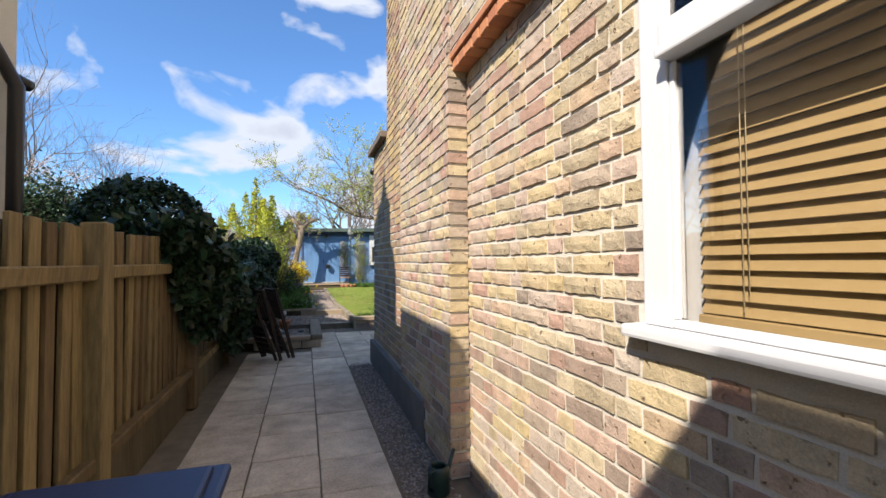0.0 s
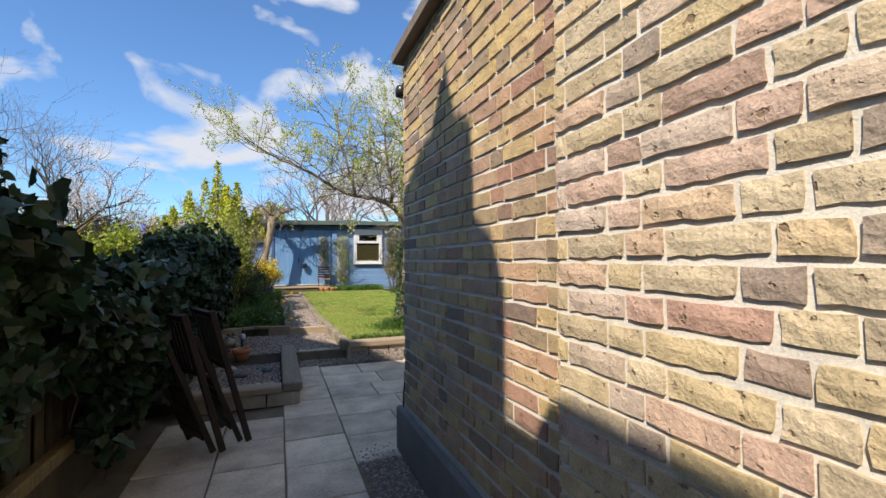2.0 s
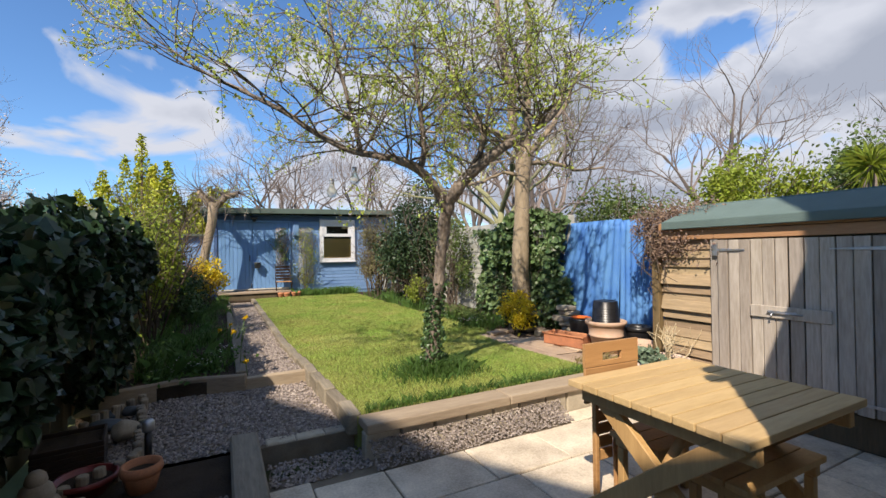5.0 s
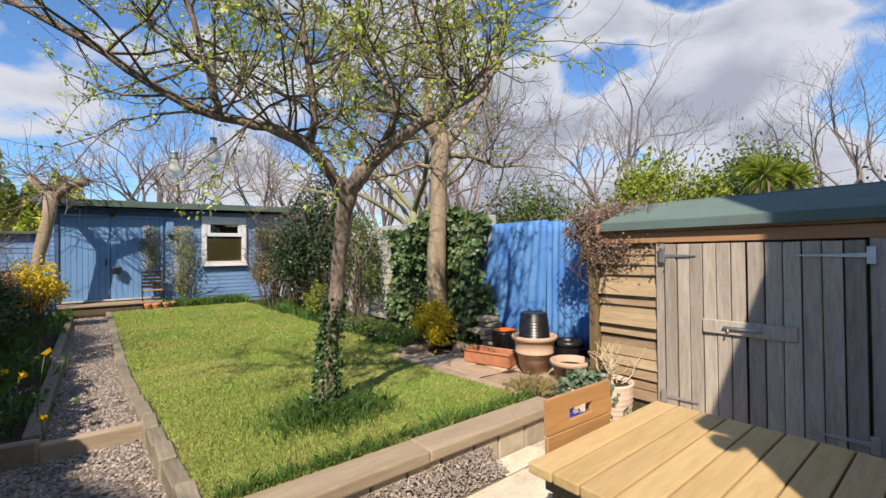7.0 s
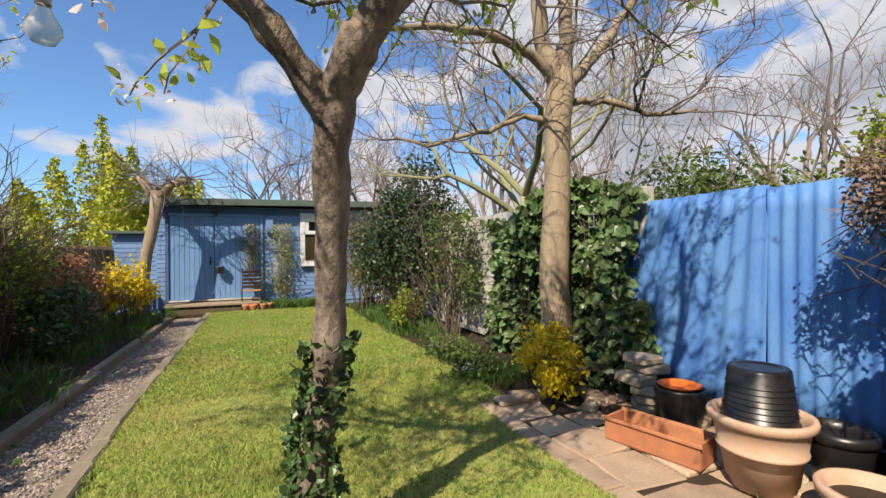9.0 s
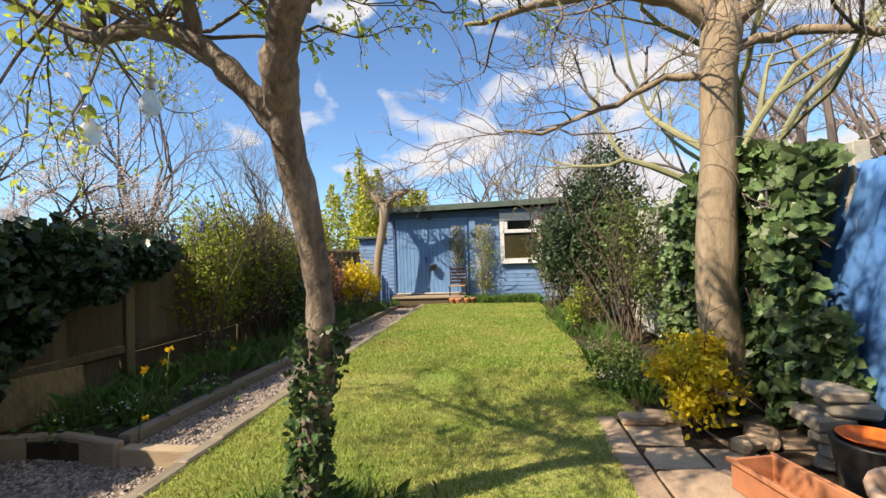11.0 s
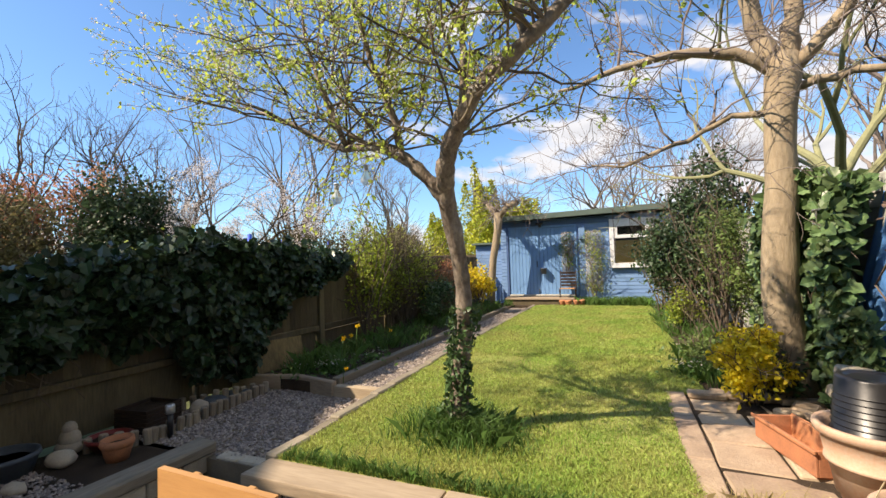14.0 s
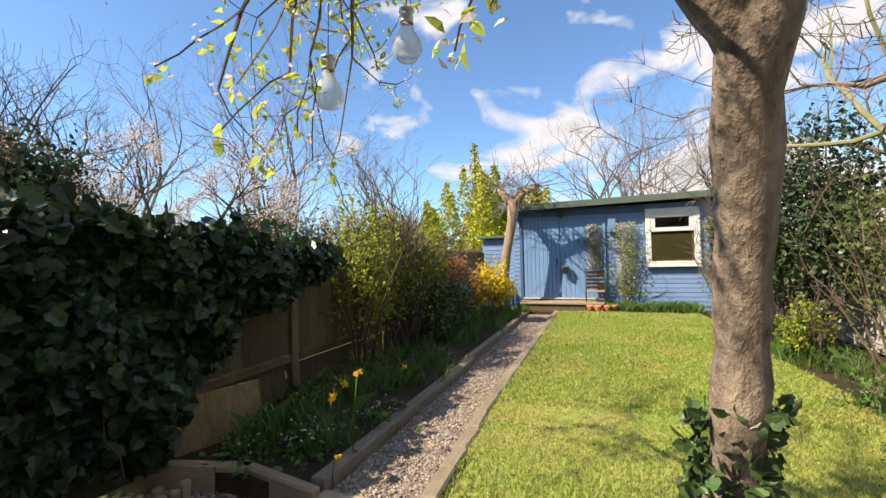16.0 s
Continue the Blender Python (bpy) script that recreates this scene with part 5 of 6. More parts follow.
def conifer(at, h, r0, seed, label):
    r = np.random.default_rng(seed)
    t = plant("conifer", at, label, "conifer", group="golden conifers")
    v, f = tube([(0, 0, 0), (0, 0, h * 0.95)], [0.1, 0.02], 8)
    arrays("trunk", v, f, M_TWIG, t)
    P, N = [], 32000
    spires = [(0, 0, 1.0)]
    for _ in range(26):
        a, q = r.uniform(0, 6.28), r.uniform(0.12, 0.85)
        spires.append((math.cos(a) * q * r0, math.sin(a) * q * r0, 1.0 - 0.55 * q + r.normal() * 0.07))
    for _ in range(N):
        sx, sy, sh2 = spires[r.integers(0, len(spires))]
        z = r.uniform(0.08, 1) * h * sh2
        rr = r0 * 0.40 * (1 - z / (h * sh2)) ** 0.9 + 0.03
        a = r.uniform(0, 6.28)
        q = rr * r.uniform(0.6, 1.1) * (1 + 0.2 * math.sin(a * 5 + z * 6))
        P.append((sx + math.cos(a) * q, sy + math.sin(a) * q, z))
    v, f = leaves(P, r.uniform(0.06, 0.15, N), r, OVAL_SHAPE, (0, 0, 0.5), 0.9)
    arrays("foliage", v, f, M_CONIFER, t)


conifer((-2.3, 23.0, 0), 5.5, 2.3, 1, "golden green conifer with pointed spires")
conifer((-0.3, 22.5, 0), 3.8, 1.8, 2, "golden green conifer behind the summerhouse")
conifer((-3.6, 19.0, 0), 2.7, 1.5, 3, "golden yellow conifer behind the fence")

# shrubs, east border
shrub("bay_shrub", (4.25, 15.2, 0.2), (1.0, 1.0, 1.55), 11000, 0.08, M_BAY, "tall dark evergreen bay shrub", "shrub", 31)
shrub("holly_shrub", (4.3, 13.6, 0.2), (0.5, 0.7, 1.0), 2400, 0.055, M_HEDGE, "sparse climbing shrub with fresh leaves", "shrub", 32, stems=22)
shrub("twiggy_shrub", (4.0, 17.4, 0.2), (0.85, 0.8, 1.1), 8000, 0.05, M_OLIVE, "olive twiggy shrub before the summerhouse", "shrub", 33, stems=40)
shrub("golden_shrub", (3.92, 10.82, 0.2), (0.33, 0.33, 0.34), 2600, 0.045, M_GOLD, "rounded golden yellow euonymus shrub", "shrub", 34, lumps=14)
shrub("yellow_shrub", (3.85, 14.3, 0.2), (0.32, 0.4, 0.38), 800, 0.05, M_YELLOWGREEN, "loose yellow flowering shrub in the border", "shrub", 35, lumps=10)
shrub("low_shrub", (3.8, 12.2, 0.2), (0.28, 0.95, 0.14), 1500, 0.045, M_HEDGE, "low green border plants with pale flowers", "plant", 36)
shrub("low_shrub", (4.1, 11.0, 0.2), (0.3, 0.35, 0.22), 900, 0.06, M_IVY, "low dark green plant beside the tree", "plant", 37)
shrub("mixed_shrub", (4.3, 16.4, 0.2), (0.6, 0.8, 0.8), 3000, 0.05, M_OLIVE, "tangled brown and green shrub", "shrub", 38, stems=40)
shrub("far_hedge", (8.3, 9.8, -0.06), (1.3, 1.2, 1.72), 12000, 0.08, M_YELLOWGREEN, "green hedge beyond the east fence", "hedge", 39)
shrub("far_hedge", (7.2, 14.5, -0.06), (1.4, 2.2, 1.4), 9000, 0.08, M_OLIVE, "mixed hedge beyond the ivy wall", "hedge", 40)
shrub("far_hedge", (7.3, 11.9, -0.06), (1.2, 1.5, 1.5), 11000, 0.075, M_HEDGE, "dense mid green hedge beyond the blue sheets", "hedge", 57)
shrub("far_hedge", (11.6, 9.2, -0.06), (1.5, 1.2, 2.0), 9000, 0.085, M_HEDGE, "green garden trees beyond the store shed", "hedge", 58)
shrub("far_hedge", (9.5, 6.0, -0.06), (1.6, 2.0, 1.5), 8000, 0.08, M_BAY, "green trees beyond the store shed", "hedge", 41)
shrub("far_hedge", (6.4, 18.5, -0.06), (1.2, 2.0, 1.5), 7000, 0.08, M_YELLOWGREEN, "pale green hedge beside the summerhouse", "hedge", 42)
# spiky cordyline heads beyond the store
rc = np.random.default_rng(77)
for x, y, h in ((9.2, 8.6, 2.75), (9.9, 8.9, 2.95), (10.4, 8.5, 2.8)):
    cp = plant("cordyline", (x, y, -0.06), "spiky green cordyline palm in the next garden", "palm tree", "cordylines")
    v, f = tube([(0, 0, 0), (0.03, 0.0, h * 0.5), (0, 0, h)], [0.09, 0.07, 0.06], 8)
    arrays("trunk", v, f, M_FARTWIG, cp)
    d = rc.normal(size=(110, 3)) + np.array((0, 0, 0.5))
    d /= np.linalg.norm(d, axis=1, keepdims=True)
    side = np.cross(d, (0.1, 0.2, 1.0))
    side *= 0.015 / (np.linalg.norm(side, axis=1, keepdims=True) + 1e-6)
    foot, mid = np.array((0, 0, h)), np.array((0, 0, h)) + d * 0.22
    tip = np.array((0, 0, h)) + d * 0.42 - np.array((0, 0, 0.07))
    V = np.stack([foot - side * 0.6, foot + side * 0.6, mid + side, tip, mid - side], 1)
    arrays("foliage", V.reshape(-1, 3).tolist(), np.arange(550).reshape(110, 5).tolist(), M_YELLOWGREEN, cp)
# west border
rd = np.random.default_rng(43)
db = plant("dark_bush", (-1.45, 4.75, 0), "round clipped dark evergreen bush behind the fence", "bush")
d = rd.normal(size=(9000, 3))
d /= np.linalg.norm(d, axis=1, keepdims=True)
d *= rd.uniform(0.8, 1.03, (9000, 1)) * (1 + 0.07 * np.sin(d[:, :1] * 7) * np.sin(d[:, 1:2] * 6 + 1))
v, f = leaves(d * np.array((0.52, 0.52, 0.42)) + np.array((0, 0, 1.70)), rd.uniform(0.03, 0.07, 9000), rd, OVAL_SHAPE, (0, 0, 0.6), 0.9)
arrays("foliage", v, f, M_DARK_SHADED_LEAF, db)
v, f = tube([(0, 0, 0), (0.02, 0, 0.8), (0, 0, 1.7)], [0.06, 0.05, 0.04], 8)
arrays("trunk", v, f, M_TWIG, db)
shrub("twiggy_hedge", (-1.0, 14.1, 0.2), (0.5, 1.6, 0.98), 13000, 0.045, M_OLIVE, "twiggy hedge in young leaf over the fence", "hedge", 44, stems=90)
shrub("leafy_hedge", (-0.95, 14.0, 0.2), (0.5, 1.6, 0.95), 5500, 0.055, M_YELLOWGREEN, "lime green young leaves along the twiggy hedge", "hedge", 55, stems=30)
shrub("rose_bush", (-0.8, 12.6, 0.2), (0.42, 0.55, 1.1), 1900, 0.06, M_YELLOWGREEN, "loose shrub with lime green new leaves", "shrub", 45, stems=12, hollow=0.6)
shrub("golden_shrub", (-0.25, 16.6, 0.2), (0.45, 0.5, 0.62), 2600, 0.07, M_GOLD, "yellow variegated shrub beside the path", "shrub", 46, lumps=12)
shrub("pink_shrub", (-0.75, 16.1, 0.2), (0.4, 0.45, 0.72), 1800, 0.055, M_PINK, "shrub with pink new leaves", "shrub", 47, lumps=10)
shrub("border_shrub", (-0.55, 15.0, 0.2), (0.45, 0.9, 0.5), 3000, 0.06, M_IVY, "dark green shrub in the shaded border", "shrub", 48)
shrub("far_bush", (-2.6, 17.0, 0), (0.9, 1.8, 1.25), 9000, 0.06, M_OLIVE, "brown and gold bushes behind the fence", "hedge", 49)
shrub("far_bush", (-5.6, 11.8, 0), (1.05, 1.05, 1.65), 16000, 0.095, M_BAY, "dark evergreen bush in the next garden", "bush", 50)
shrub("far_bush", (-2.3, 10.4, 0), (0.6, 1.0, 0.95), 8000, 0.07, M_YELLOWGREEN, "bright lime green shrub behind the ivy", "bush", 51)
shrub("far_bush", (-7.8, 11.9, 0), (1.6, 1.5, 1.9), 14000, 0.085, M_PINK, "reddish shrub in the next garden", "bush", 52)


shrub("far_bush", (-6.6, 10.2, 0), (1.2, 1.2, 1.55), 12000, 0.08, M_OLIVE, "rusty olive bushes in the next garden", "bush", 53)
shrub("far_bush", (-3.6, 14.8, 0), (1.0, 1.6, 1.3), 10000, 0.07, M_OLIVE, "tangled olive bushes in the next garden", "bush", 54, stems=40)


def ivy_sheet(at, label, count, place_fn, seed, material, facing, size=(0.045, 0.10)):
    r = np.random.default_rng(seed)
    t = plant("ivy", at, label, "ivy")
    P = place_fn(r, count) - np.array(at)
    v, f = leaves(P, r.uniform(*size, len(P)), r, IVY_SHAPE, facing, 0.55)
    arrays("foliage", v, f, material, t)
    lines = []
    for _ in range(60):
        p = P[r.integers(0, len(P))]
        q = [Vector(p) + Vector((-0.03, r.normal() * 0.05 * k, -0.12 * k)) for k in range(4)]
        lines.append(tube(q, [0.006, 0.005, 0.004, 0.003], 4))
    v, f = join(*lines)
    tagged(arrays("stem_growth", v, f, M_TWIG, t), kind="stuff")
    return t


def west_ivy(r, n):
    y = r.uniform(3.7, 12.0, n)
    top = np.interp(y, (3.7, 4.8, 5.3, 7.3, 8.7, 9.4, 11.2, 12.0), (1.50, 1.52, 1.16, 1.17, 1.46, 1.62, 1.66, 1.55)) + 0.05 * np.sin(y * 2.1) + 0.05 * np.sin(y * 5.3)
    low = np.where(y < 5.6, 0.72 + 0.2 * np.sin(y * 4) + 0.6 * np.clip(4.6 - y, 0, 1), np.interp(y, (5.6, 7.3, 8.3, 9.3, 9.7, 10.3, 10.8, 12.0), (0.25, 0.30, 0.80, 0.76, 0.28, 0.30, 0.95, 1.38)) + 0.06 * np.sin(y * 11))
    u = r.uniform(0, 1, n)
    z = low + (top - low) * u ** 0.8
    bulge = 0.16 + 0.18 * np.sin(np.clip((z - low) / (top - low), 0, 1) * 3.0) + 0.06 * np.sin(y * 3.7 + z * 4) + 0.05 * np.sin(y * 9 + z * 7)
    x = -1.0 + bulge * np.clip((y - 3.6) / 1.2, 0.2, 1) * r.uniform(0.55, 1.05, n)
    cap = r.random(n) < 0.25
    x = np.where(cap, -1.0 + r.uniform(-0.45, 0.3, n), x)
    z = np.where(cap, top + 0.06 * r.normal(size=n) - 0.02, z)
    return np.stack([x, y, z], -1)


# shade of the west fence is put into this leaf colour
ivy_sheet((-1.0, 7.5, 0.2), "thick mat of shade-darkened ivy hanging over the fence", 23000, west_ivy, 61, M_DARK_SHADED_LEAF, (0.55, -0.1, 0.5), (0.05, 0.11))


def east_ivy(r, n):
    y = r.uniform(10.5, 12.7, n)
    top = 2.0 + 0.12 * np.sin(y * 3) - 0.15 * np.abs(y - 11.4)
    z = 0.25 + (top - 0.25) * r.uniform(0, 1, n) ** 0.75
    x = 4.62 - 0.16 - 0.10 * np.sin(y * 4 + z * 3) - 0.14 * (z > 1.2) * r.uniform(0, 1, n) + 0.12 * r.uniform(0, 1, n)
    y = y - 0.15 * (z < 1.0) * (y < 11)
    return np.stack([x, y, z], -1)


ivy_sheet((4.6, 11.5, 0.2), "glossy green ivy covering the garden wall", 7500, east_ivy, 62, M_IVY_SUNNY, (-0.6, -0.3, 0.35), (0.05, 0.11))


def dry_creeper(r, n):
    y = np.clip(r.normal(8.62, 0.22, n), 7.9, 8.95)
    z = 1.68 + 0.10 * r.normal(size=n) - 0.35 * np.clip(r.normal(size=n), 0, 2) * (r.random(n) < 0.35)
    x = np.clip(4.35 + 0.17 * r.normal(size=n), 4.08, 4.8)
    x = np.where(z < 1.5, 4.62 + 0.03 * r.normal(size=n), x)
    low = (z < 1.6) & (y < 8.62)
    x = np.where(low, 3.90 + 0.02 * r.normal(size=n), x)
    z = np.where(low, 1.44 + 0.07 * r.normal(size=n), z)
    return np.stack([x, y, np.maximum(z, 0.75)], -1)


ivy_sheet((4.3, 8.75, 1.6), "dry brown creeper tumbling over shed roof and blue sheets", 8000, dry_creeper, 63, M_BROWNLEAF, (-0.3, -0.2, 0.4), (0.010, 0.024))
for k, (y, x) in enumerate(((8.6, 4.35), (8.8, 4.5), (8.4, 4.3))):
    out, tips = [], []
    rr = np.random.default_rng(70 + k)
    for _ in range(14):
        grow((0, 0, 0), rr.normal(size=3) * np.array((0.3, 1, 0.15)), 0.2, 0.003, 2, rr, out, tips, lift=-0.15, shrink=0.7, wander=0.25, sides=(4, 3, 3))
    v, f = join(*out)
    tagged(arrays("creeper", v, f, M_FARTWIG), "tangle of dry brown creeper stems on the sheets", "creeper").location = (x, y, 1.68)

# grass
rg = np.random.default_rng(17)


def lawn_ok(x, y):
    return (x > path_right(y) + 0.05) & (x < 3.61 - 0.29 * ((y > 8.76) & (y < 10.97)) + 0.015 * np.sin(y * 3)) & (y > 8.78) & (y < 18.3)


n = 230000
y = 8.75 + 9.6 * rg.uniform(0, 1, n) ** 1.7
x = rg.uniform(0.8, 3.64, n)
ok = lawn_ok(x, y)
x, y = x[ok], y[ok]
h = 0.026 * (1 + 0.4 * np.sin(x * 2.3 + 1) * np.sin(y * 1.7)) * rg.uniform(0.6, 1.5, len(x)) * (1 + 0.4 * (y > 12))


def blades(x, y, z, h, width, lean, r):
    n = len(x)
    a = r.uniform(0, 6.28, n)
    dx, dy = np.cos(a) * width, np.sin(a) * width
    b = r.uniform(0, 6.28, n)
    lx, ly = np.cos(b) * h * lean * r.uniform(0.2, 1, n), np.sin(b) * h * lean * r.uniform(0.2, 1, n)
    V = np.stack([np.stack([x - dx, y - dy, z + 0 * h], -1), np.stack([x + dx, y + dy, z + 0 * h], -1),
                  np.stack([x + lx * 0.35 + dx * 0.7, y + ly * 0.35 + dy * 0.7, z + h * 0.6], -1), np.stack([x + lx, y + ly, z + h * (1 - 0.35 * lean * 0.5)], -1), np.stack([x + lx * 0.35 - dx * 0.7, y + ly * 0.35 - dy * 0.7, z + h * 0.6], -1)], 1)
    return V.reshape(-1, 3).tolist(), np.arange(n * 5).reshape(n, 5).tolist()


v, f = blades(x, y, LAWN_Z - 0.012, h, 0.0022 + 0.0014 * (y > 12), 1.0, rg)
tagged(arrays("grass", v, f, M_GRASS), "short mown green lawn grass", "grass", kind="stuff")
n = 2600
a, d = rg.uniform(0, 6.28, n), np.abs(rg.normal(size=n)) * 0.20
x, y = 1.93 + np.cos(a) * d * 1.3, 9.50 + np.sin(a) * d
v, f = blades(x, y, LAWN_Z - 0.012, rg.uniform(0.08, 0.24, n) * np.clip(1.3 - d * 1.6, 0.4, 1), 0.004, 1.1, rg)
tagged(arrays("long_grass", v, f, M_LONGGRASS), "tufts of longer grass round the tree foot", "grass", kind="stuff")
n = 1500
x, y = rg.uniform(1.0, 3.4, n), 8.77 + np.abs(rg.normal(size=n)) * 0.05
v, f = blades(x, y, LAWN_Z - 0.012, rg.uniform(0.05, 0.11, n), 0.003, 1.0, rg)
tagged(arrays("long_grass", v, f, M_LONGGRASS), "longer grass along the timber edging", "grass", kind="stuff")
for x0, x1, y0, y1, n, lab in ((-0.9, 0.15, 10.5, 18.3, 3000, "strappy daffodil leaves in the border"), (1.9, 3.7, 18.35, 18.9, 2600, "bluebell leaves below the shed window"), (3.55, 4.2, 11.3, 18.0, 2000, "green strappy leaves along the border")):
    cx, cy = rg.uniform(x0, x1, n // 25), rg.uniform(y0, y1, n // 25)
    i = rg.integers(0, len(cx), n)
    x, y = cx[i] + rg.normal(size=n) * 0.06, cy[i] + rg.normal(size=n) * 0.06
    v, f = blades(x, y, 0.2, rg.uniform(0.12, 0.34, n), 0.006, 1.1, rg)
    tagged(arrays("border_leaves", v, f, M_LONGGRASS), lab, "plants", kind="stuff")

# ---- things on the stone pad and by the store ----


def pot(at, profile, material, label, category="plant pot", group="", soil=None, name="plant_pot", n=28, rz=0, rim_bm=None):
    t = thing(name, at, label, category, group, rz=rz)
    v, f = lathe(profile, n)
    arrays("body", v, f, material, t, smooth=True)
    if soil:
        v, f = lathe([(soil[0], soil[1] - 0.01), (soil[0], soil[1])], 20)
        arrays("soil", v, f, M_SOIL, t)
    return t


def flower_pot(r, h, lip=0.025, wall=0.014):
    return [(r * 0.68, 0), (r * 0.92, h - 0.06), (r * 0.92, h - 0.055), (r, h - 0.05), (r + 0.006, h - 0.03), (r, h), (r - wall, h), (r - wall - 0.006, h - 0.05), (r * 0.70, 0.02)]


pad = thing("stone_paving", (0, 0, 0.18), "worn buff and pink stone flags beside the lawn", "paving", kind="structure")
M_FLAG = mat("stone_flag", (0.52, 0.40, 0.28), 0.9, 0.3, 6, 70, 0.8, second=(0.33, 0.24, 0.17), obj=0.22, bump_dist=0.01)
rf = random.Random(12)
y = 8.90
while y < 10.95:
    d = min(rf.uniform(0.55, 0.85), 10.97 - y)
    box("edge_stone", (3.30, y + 0.006, -0.08), (3.455, y + d - 0.006, 0.048), M_FLAG, pad, 0.008, wobble=0.004)
    y += d
y = 8.92
while y < 10.85:
    d = rf.uniform(0.28, 0.5)
    x = 3.47
    while x < 4.45:
        w = rf.uniform(0.26, 0.5)
        box("flag", (-w / 2 + 0.008, -d / 2 + 0.008, -0.06), (w / 2 - 0.008, d / 2 - 0.008, 0.035 + rf.uniform(-0.012, 0.018)), M_FLAG, pad, 0.010, wobble=0.010, m=pose(x + w / 2, y + d / 2, 0, rf.uniform(-1.5, 1.5), rf.uniform(-1.5, 1.5), rf.uniform(-3, 3)))
        x += w
    y += d
for i in range(5):
    tagged(box("stone_slab", (-rf.uniform(.1, .16), -0.07, 0), (rf.uniform(.1, .16), 0.07, 0.045), M_FLAG, None, 0.012, wobble=0.01, m=pose(3.62 + 0.16 * i, 10.93 + rf.uniform(-.03, .03), 0.215, rf.uniform(-4, 4), 0, rf.uniform(-15, 15))), "rough flat stone edging the paving", "stone", group="edging stones")
for i in range(7):
    tagged(box("stone_slab", (-rf.uniform(.10, .15), -0.10, 0), (rf.uniform(.1, .15), 0.10, 0.07), M_STONE, None, 0.015, wobble=0.012, m=pose(4.42 + rf.uniform(-.06, .05), 10.32 + rf.uniform(-.08, .08) * (i < 5), 0.215 + 0.071 * (i % 6), 0, 0, rf.uniform(0, 90))), "buff stone in a small stack by the sheets", "stone", group="stacked stones")
for x, y, s_ in ((4.2, 10.62, 0.12), (4.05, 10.5, 0.08), (4.45, 9.95, 0.11)):
    tagged(box("stone_slab", (-s_, -s_ * 0.7, 0), (s_, s_ * 0.7, 0.08), M_FLAG, None, 0.02, wobble=0.015, m=pose(x, y, 0.21, 3, 2, rf.uniform(0, 90))), "loose pink stone on the paving", "stone")
Z0 = 0.222
big = pot((4.06, 9.30, Z0), [(0.13, 0), (0.182, 0.19), (0.194, 0.195), (0.194, 0.208), (0.187, 0.213), (0.205, 0.32), (0.228, 0.33), (0.233, 0.355), (0.228, 0.37), (0.205, 0.37), (0.195, 0.33), (0.155, 0.05)], M_TERRA_PALE, "large weathered terracotta pot with banded side", "plant pot")
v, f = lathe([(0.16, 0), (0.165, 0.0), (0.165, 0.015), (0.158, 0.02), (0.135, 0.265), (0.128, 0.275), (0.10, 0.277), (0.095, 0.27), (0.08, 0.27)], 32)
bucket = thing("bucket", (4.06, 9.30, Z0 + 0.325), "black plastic bucket upturned in the terracotta pot", "bucket")
arrays("body", v, f, M_BLACK, bucket, smooth=True)
v, f = join(*[lathe([(0.158 - 0.0025 * k, 0.05 + 0.028 * k), (0.160 - 0.0025 * k, 0.053 + 0.028 * k), (0.157 - 0.0025 * k, 0.056 + 0.028 * k)], 32, False) for k in range(6)])
arrays("ribs", v, f, M_BLACK, bucket, smooth=True)
tr = thing("trough", (3.93, 9.80, Z0), "orange terracotta plastic window trough, empty", "trough", rz=14)
bm = bmesh.new()
for lo, hi in (((-0.10, -0.27, 0), (0.10, 0.27, 0.012)), ((-0.11, -0.28, 0.012), (-0.095, 0.28, 0.15)), ((0.095, -0.28, 0.012), (0.11, 0.28, 0.15)), ((-0.095, -0.28, 0.012), (0.095, -0.265, 0.15)), ((-0.095, 0.265, 0.012), (0.095, 0.28, 0.15)), ((-0.125, -0.295, 0.135), (-0.111, 0.295, 0.155)), ((0.111, -0.295, 0.135), (0.125, 0.295, 0.155))):
    add_box(bm, lo, hi, bevel=0.003)
part("body", bm, M_TERRA, tr)
pot((4.28, 9.92, Z0), [(0.11, 0), (0.15, 0.24), (0.155, 0.29), (0.15, 0.30), (0.14, 0.30), (0.13, 0.25), (0.1, 0.02)], M_BLACK, "dark glazed pot holding an orange bowl", name="plant_pot")
M_ORANGE = mat("orange_plastic", (0.75, 0.16, 0.03), 0.45, 0.15, 10, 60, 0.05)
pot((4.28, 9.92, Z0 + 0.27), [(0.08, 0), (0.128, 0.04), (0.132, 0.045), (0.125, 0.045), (0.08, 0.012)], M_ORANGE, "orange plastic bowl in a dark pot", "bowl", name="bowl")
pot((4.05, 8.86, Z0), [(0.13, 0), (0.175, 0.15), (0.19, 0.155), (0.195, 0.19), (0.185, 0.20), (0.165, 0.20), (0.16, 0.15), (0.14, 0.12)], M_TERRA_PALE, "wide terracotta pot with dry soil", soil=(0.155, 0.14))
pot((4.38, 9.12, Z0), flower_pot(0.15, 0.30), M_BLACK, "black plastic pot behind the large terracotta one")
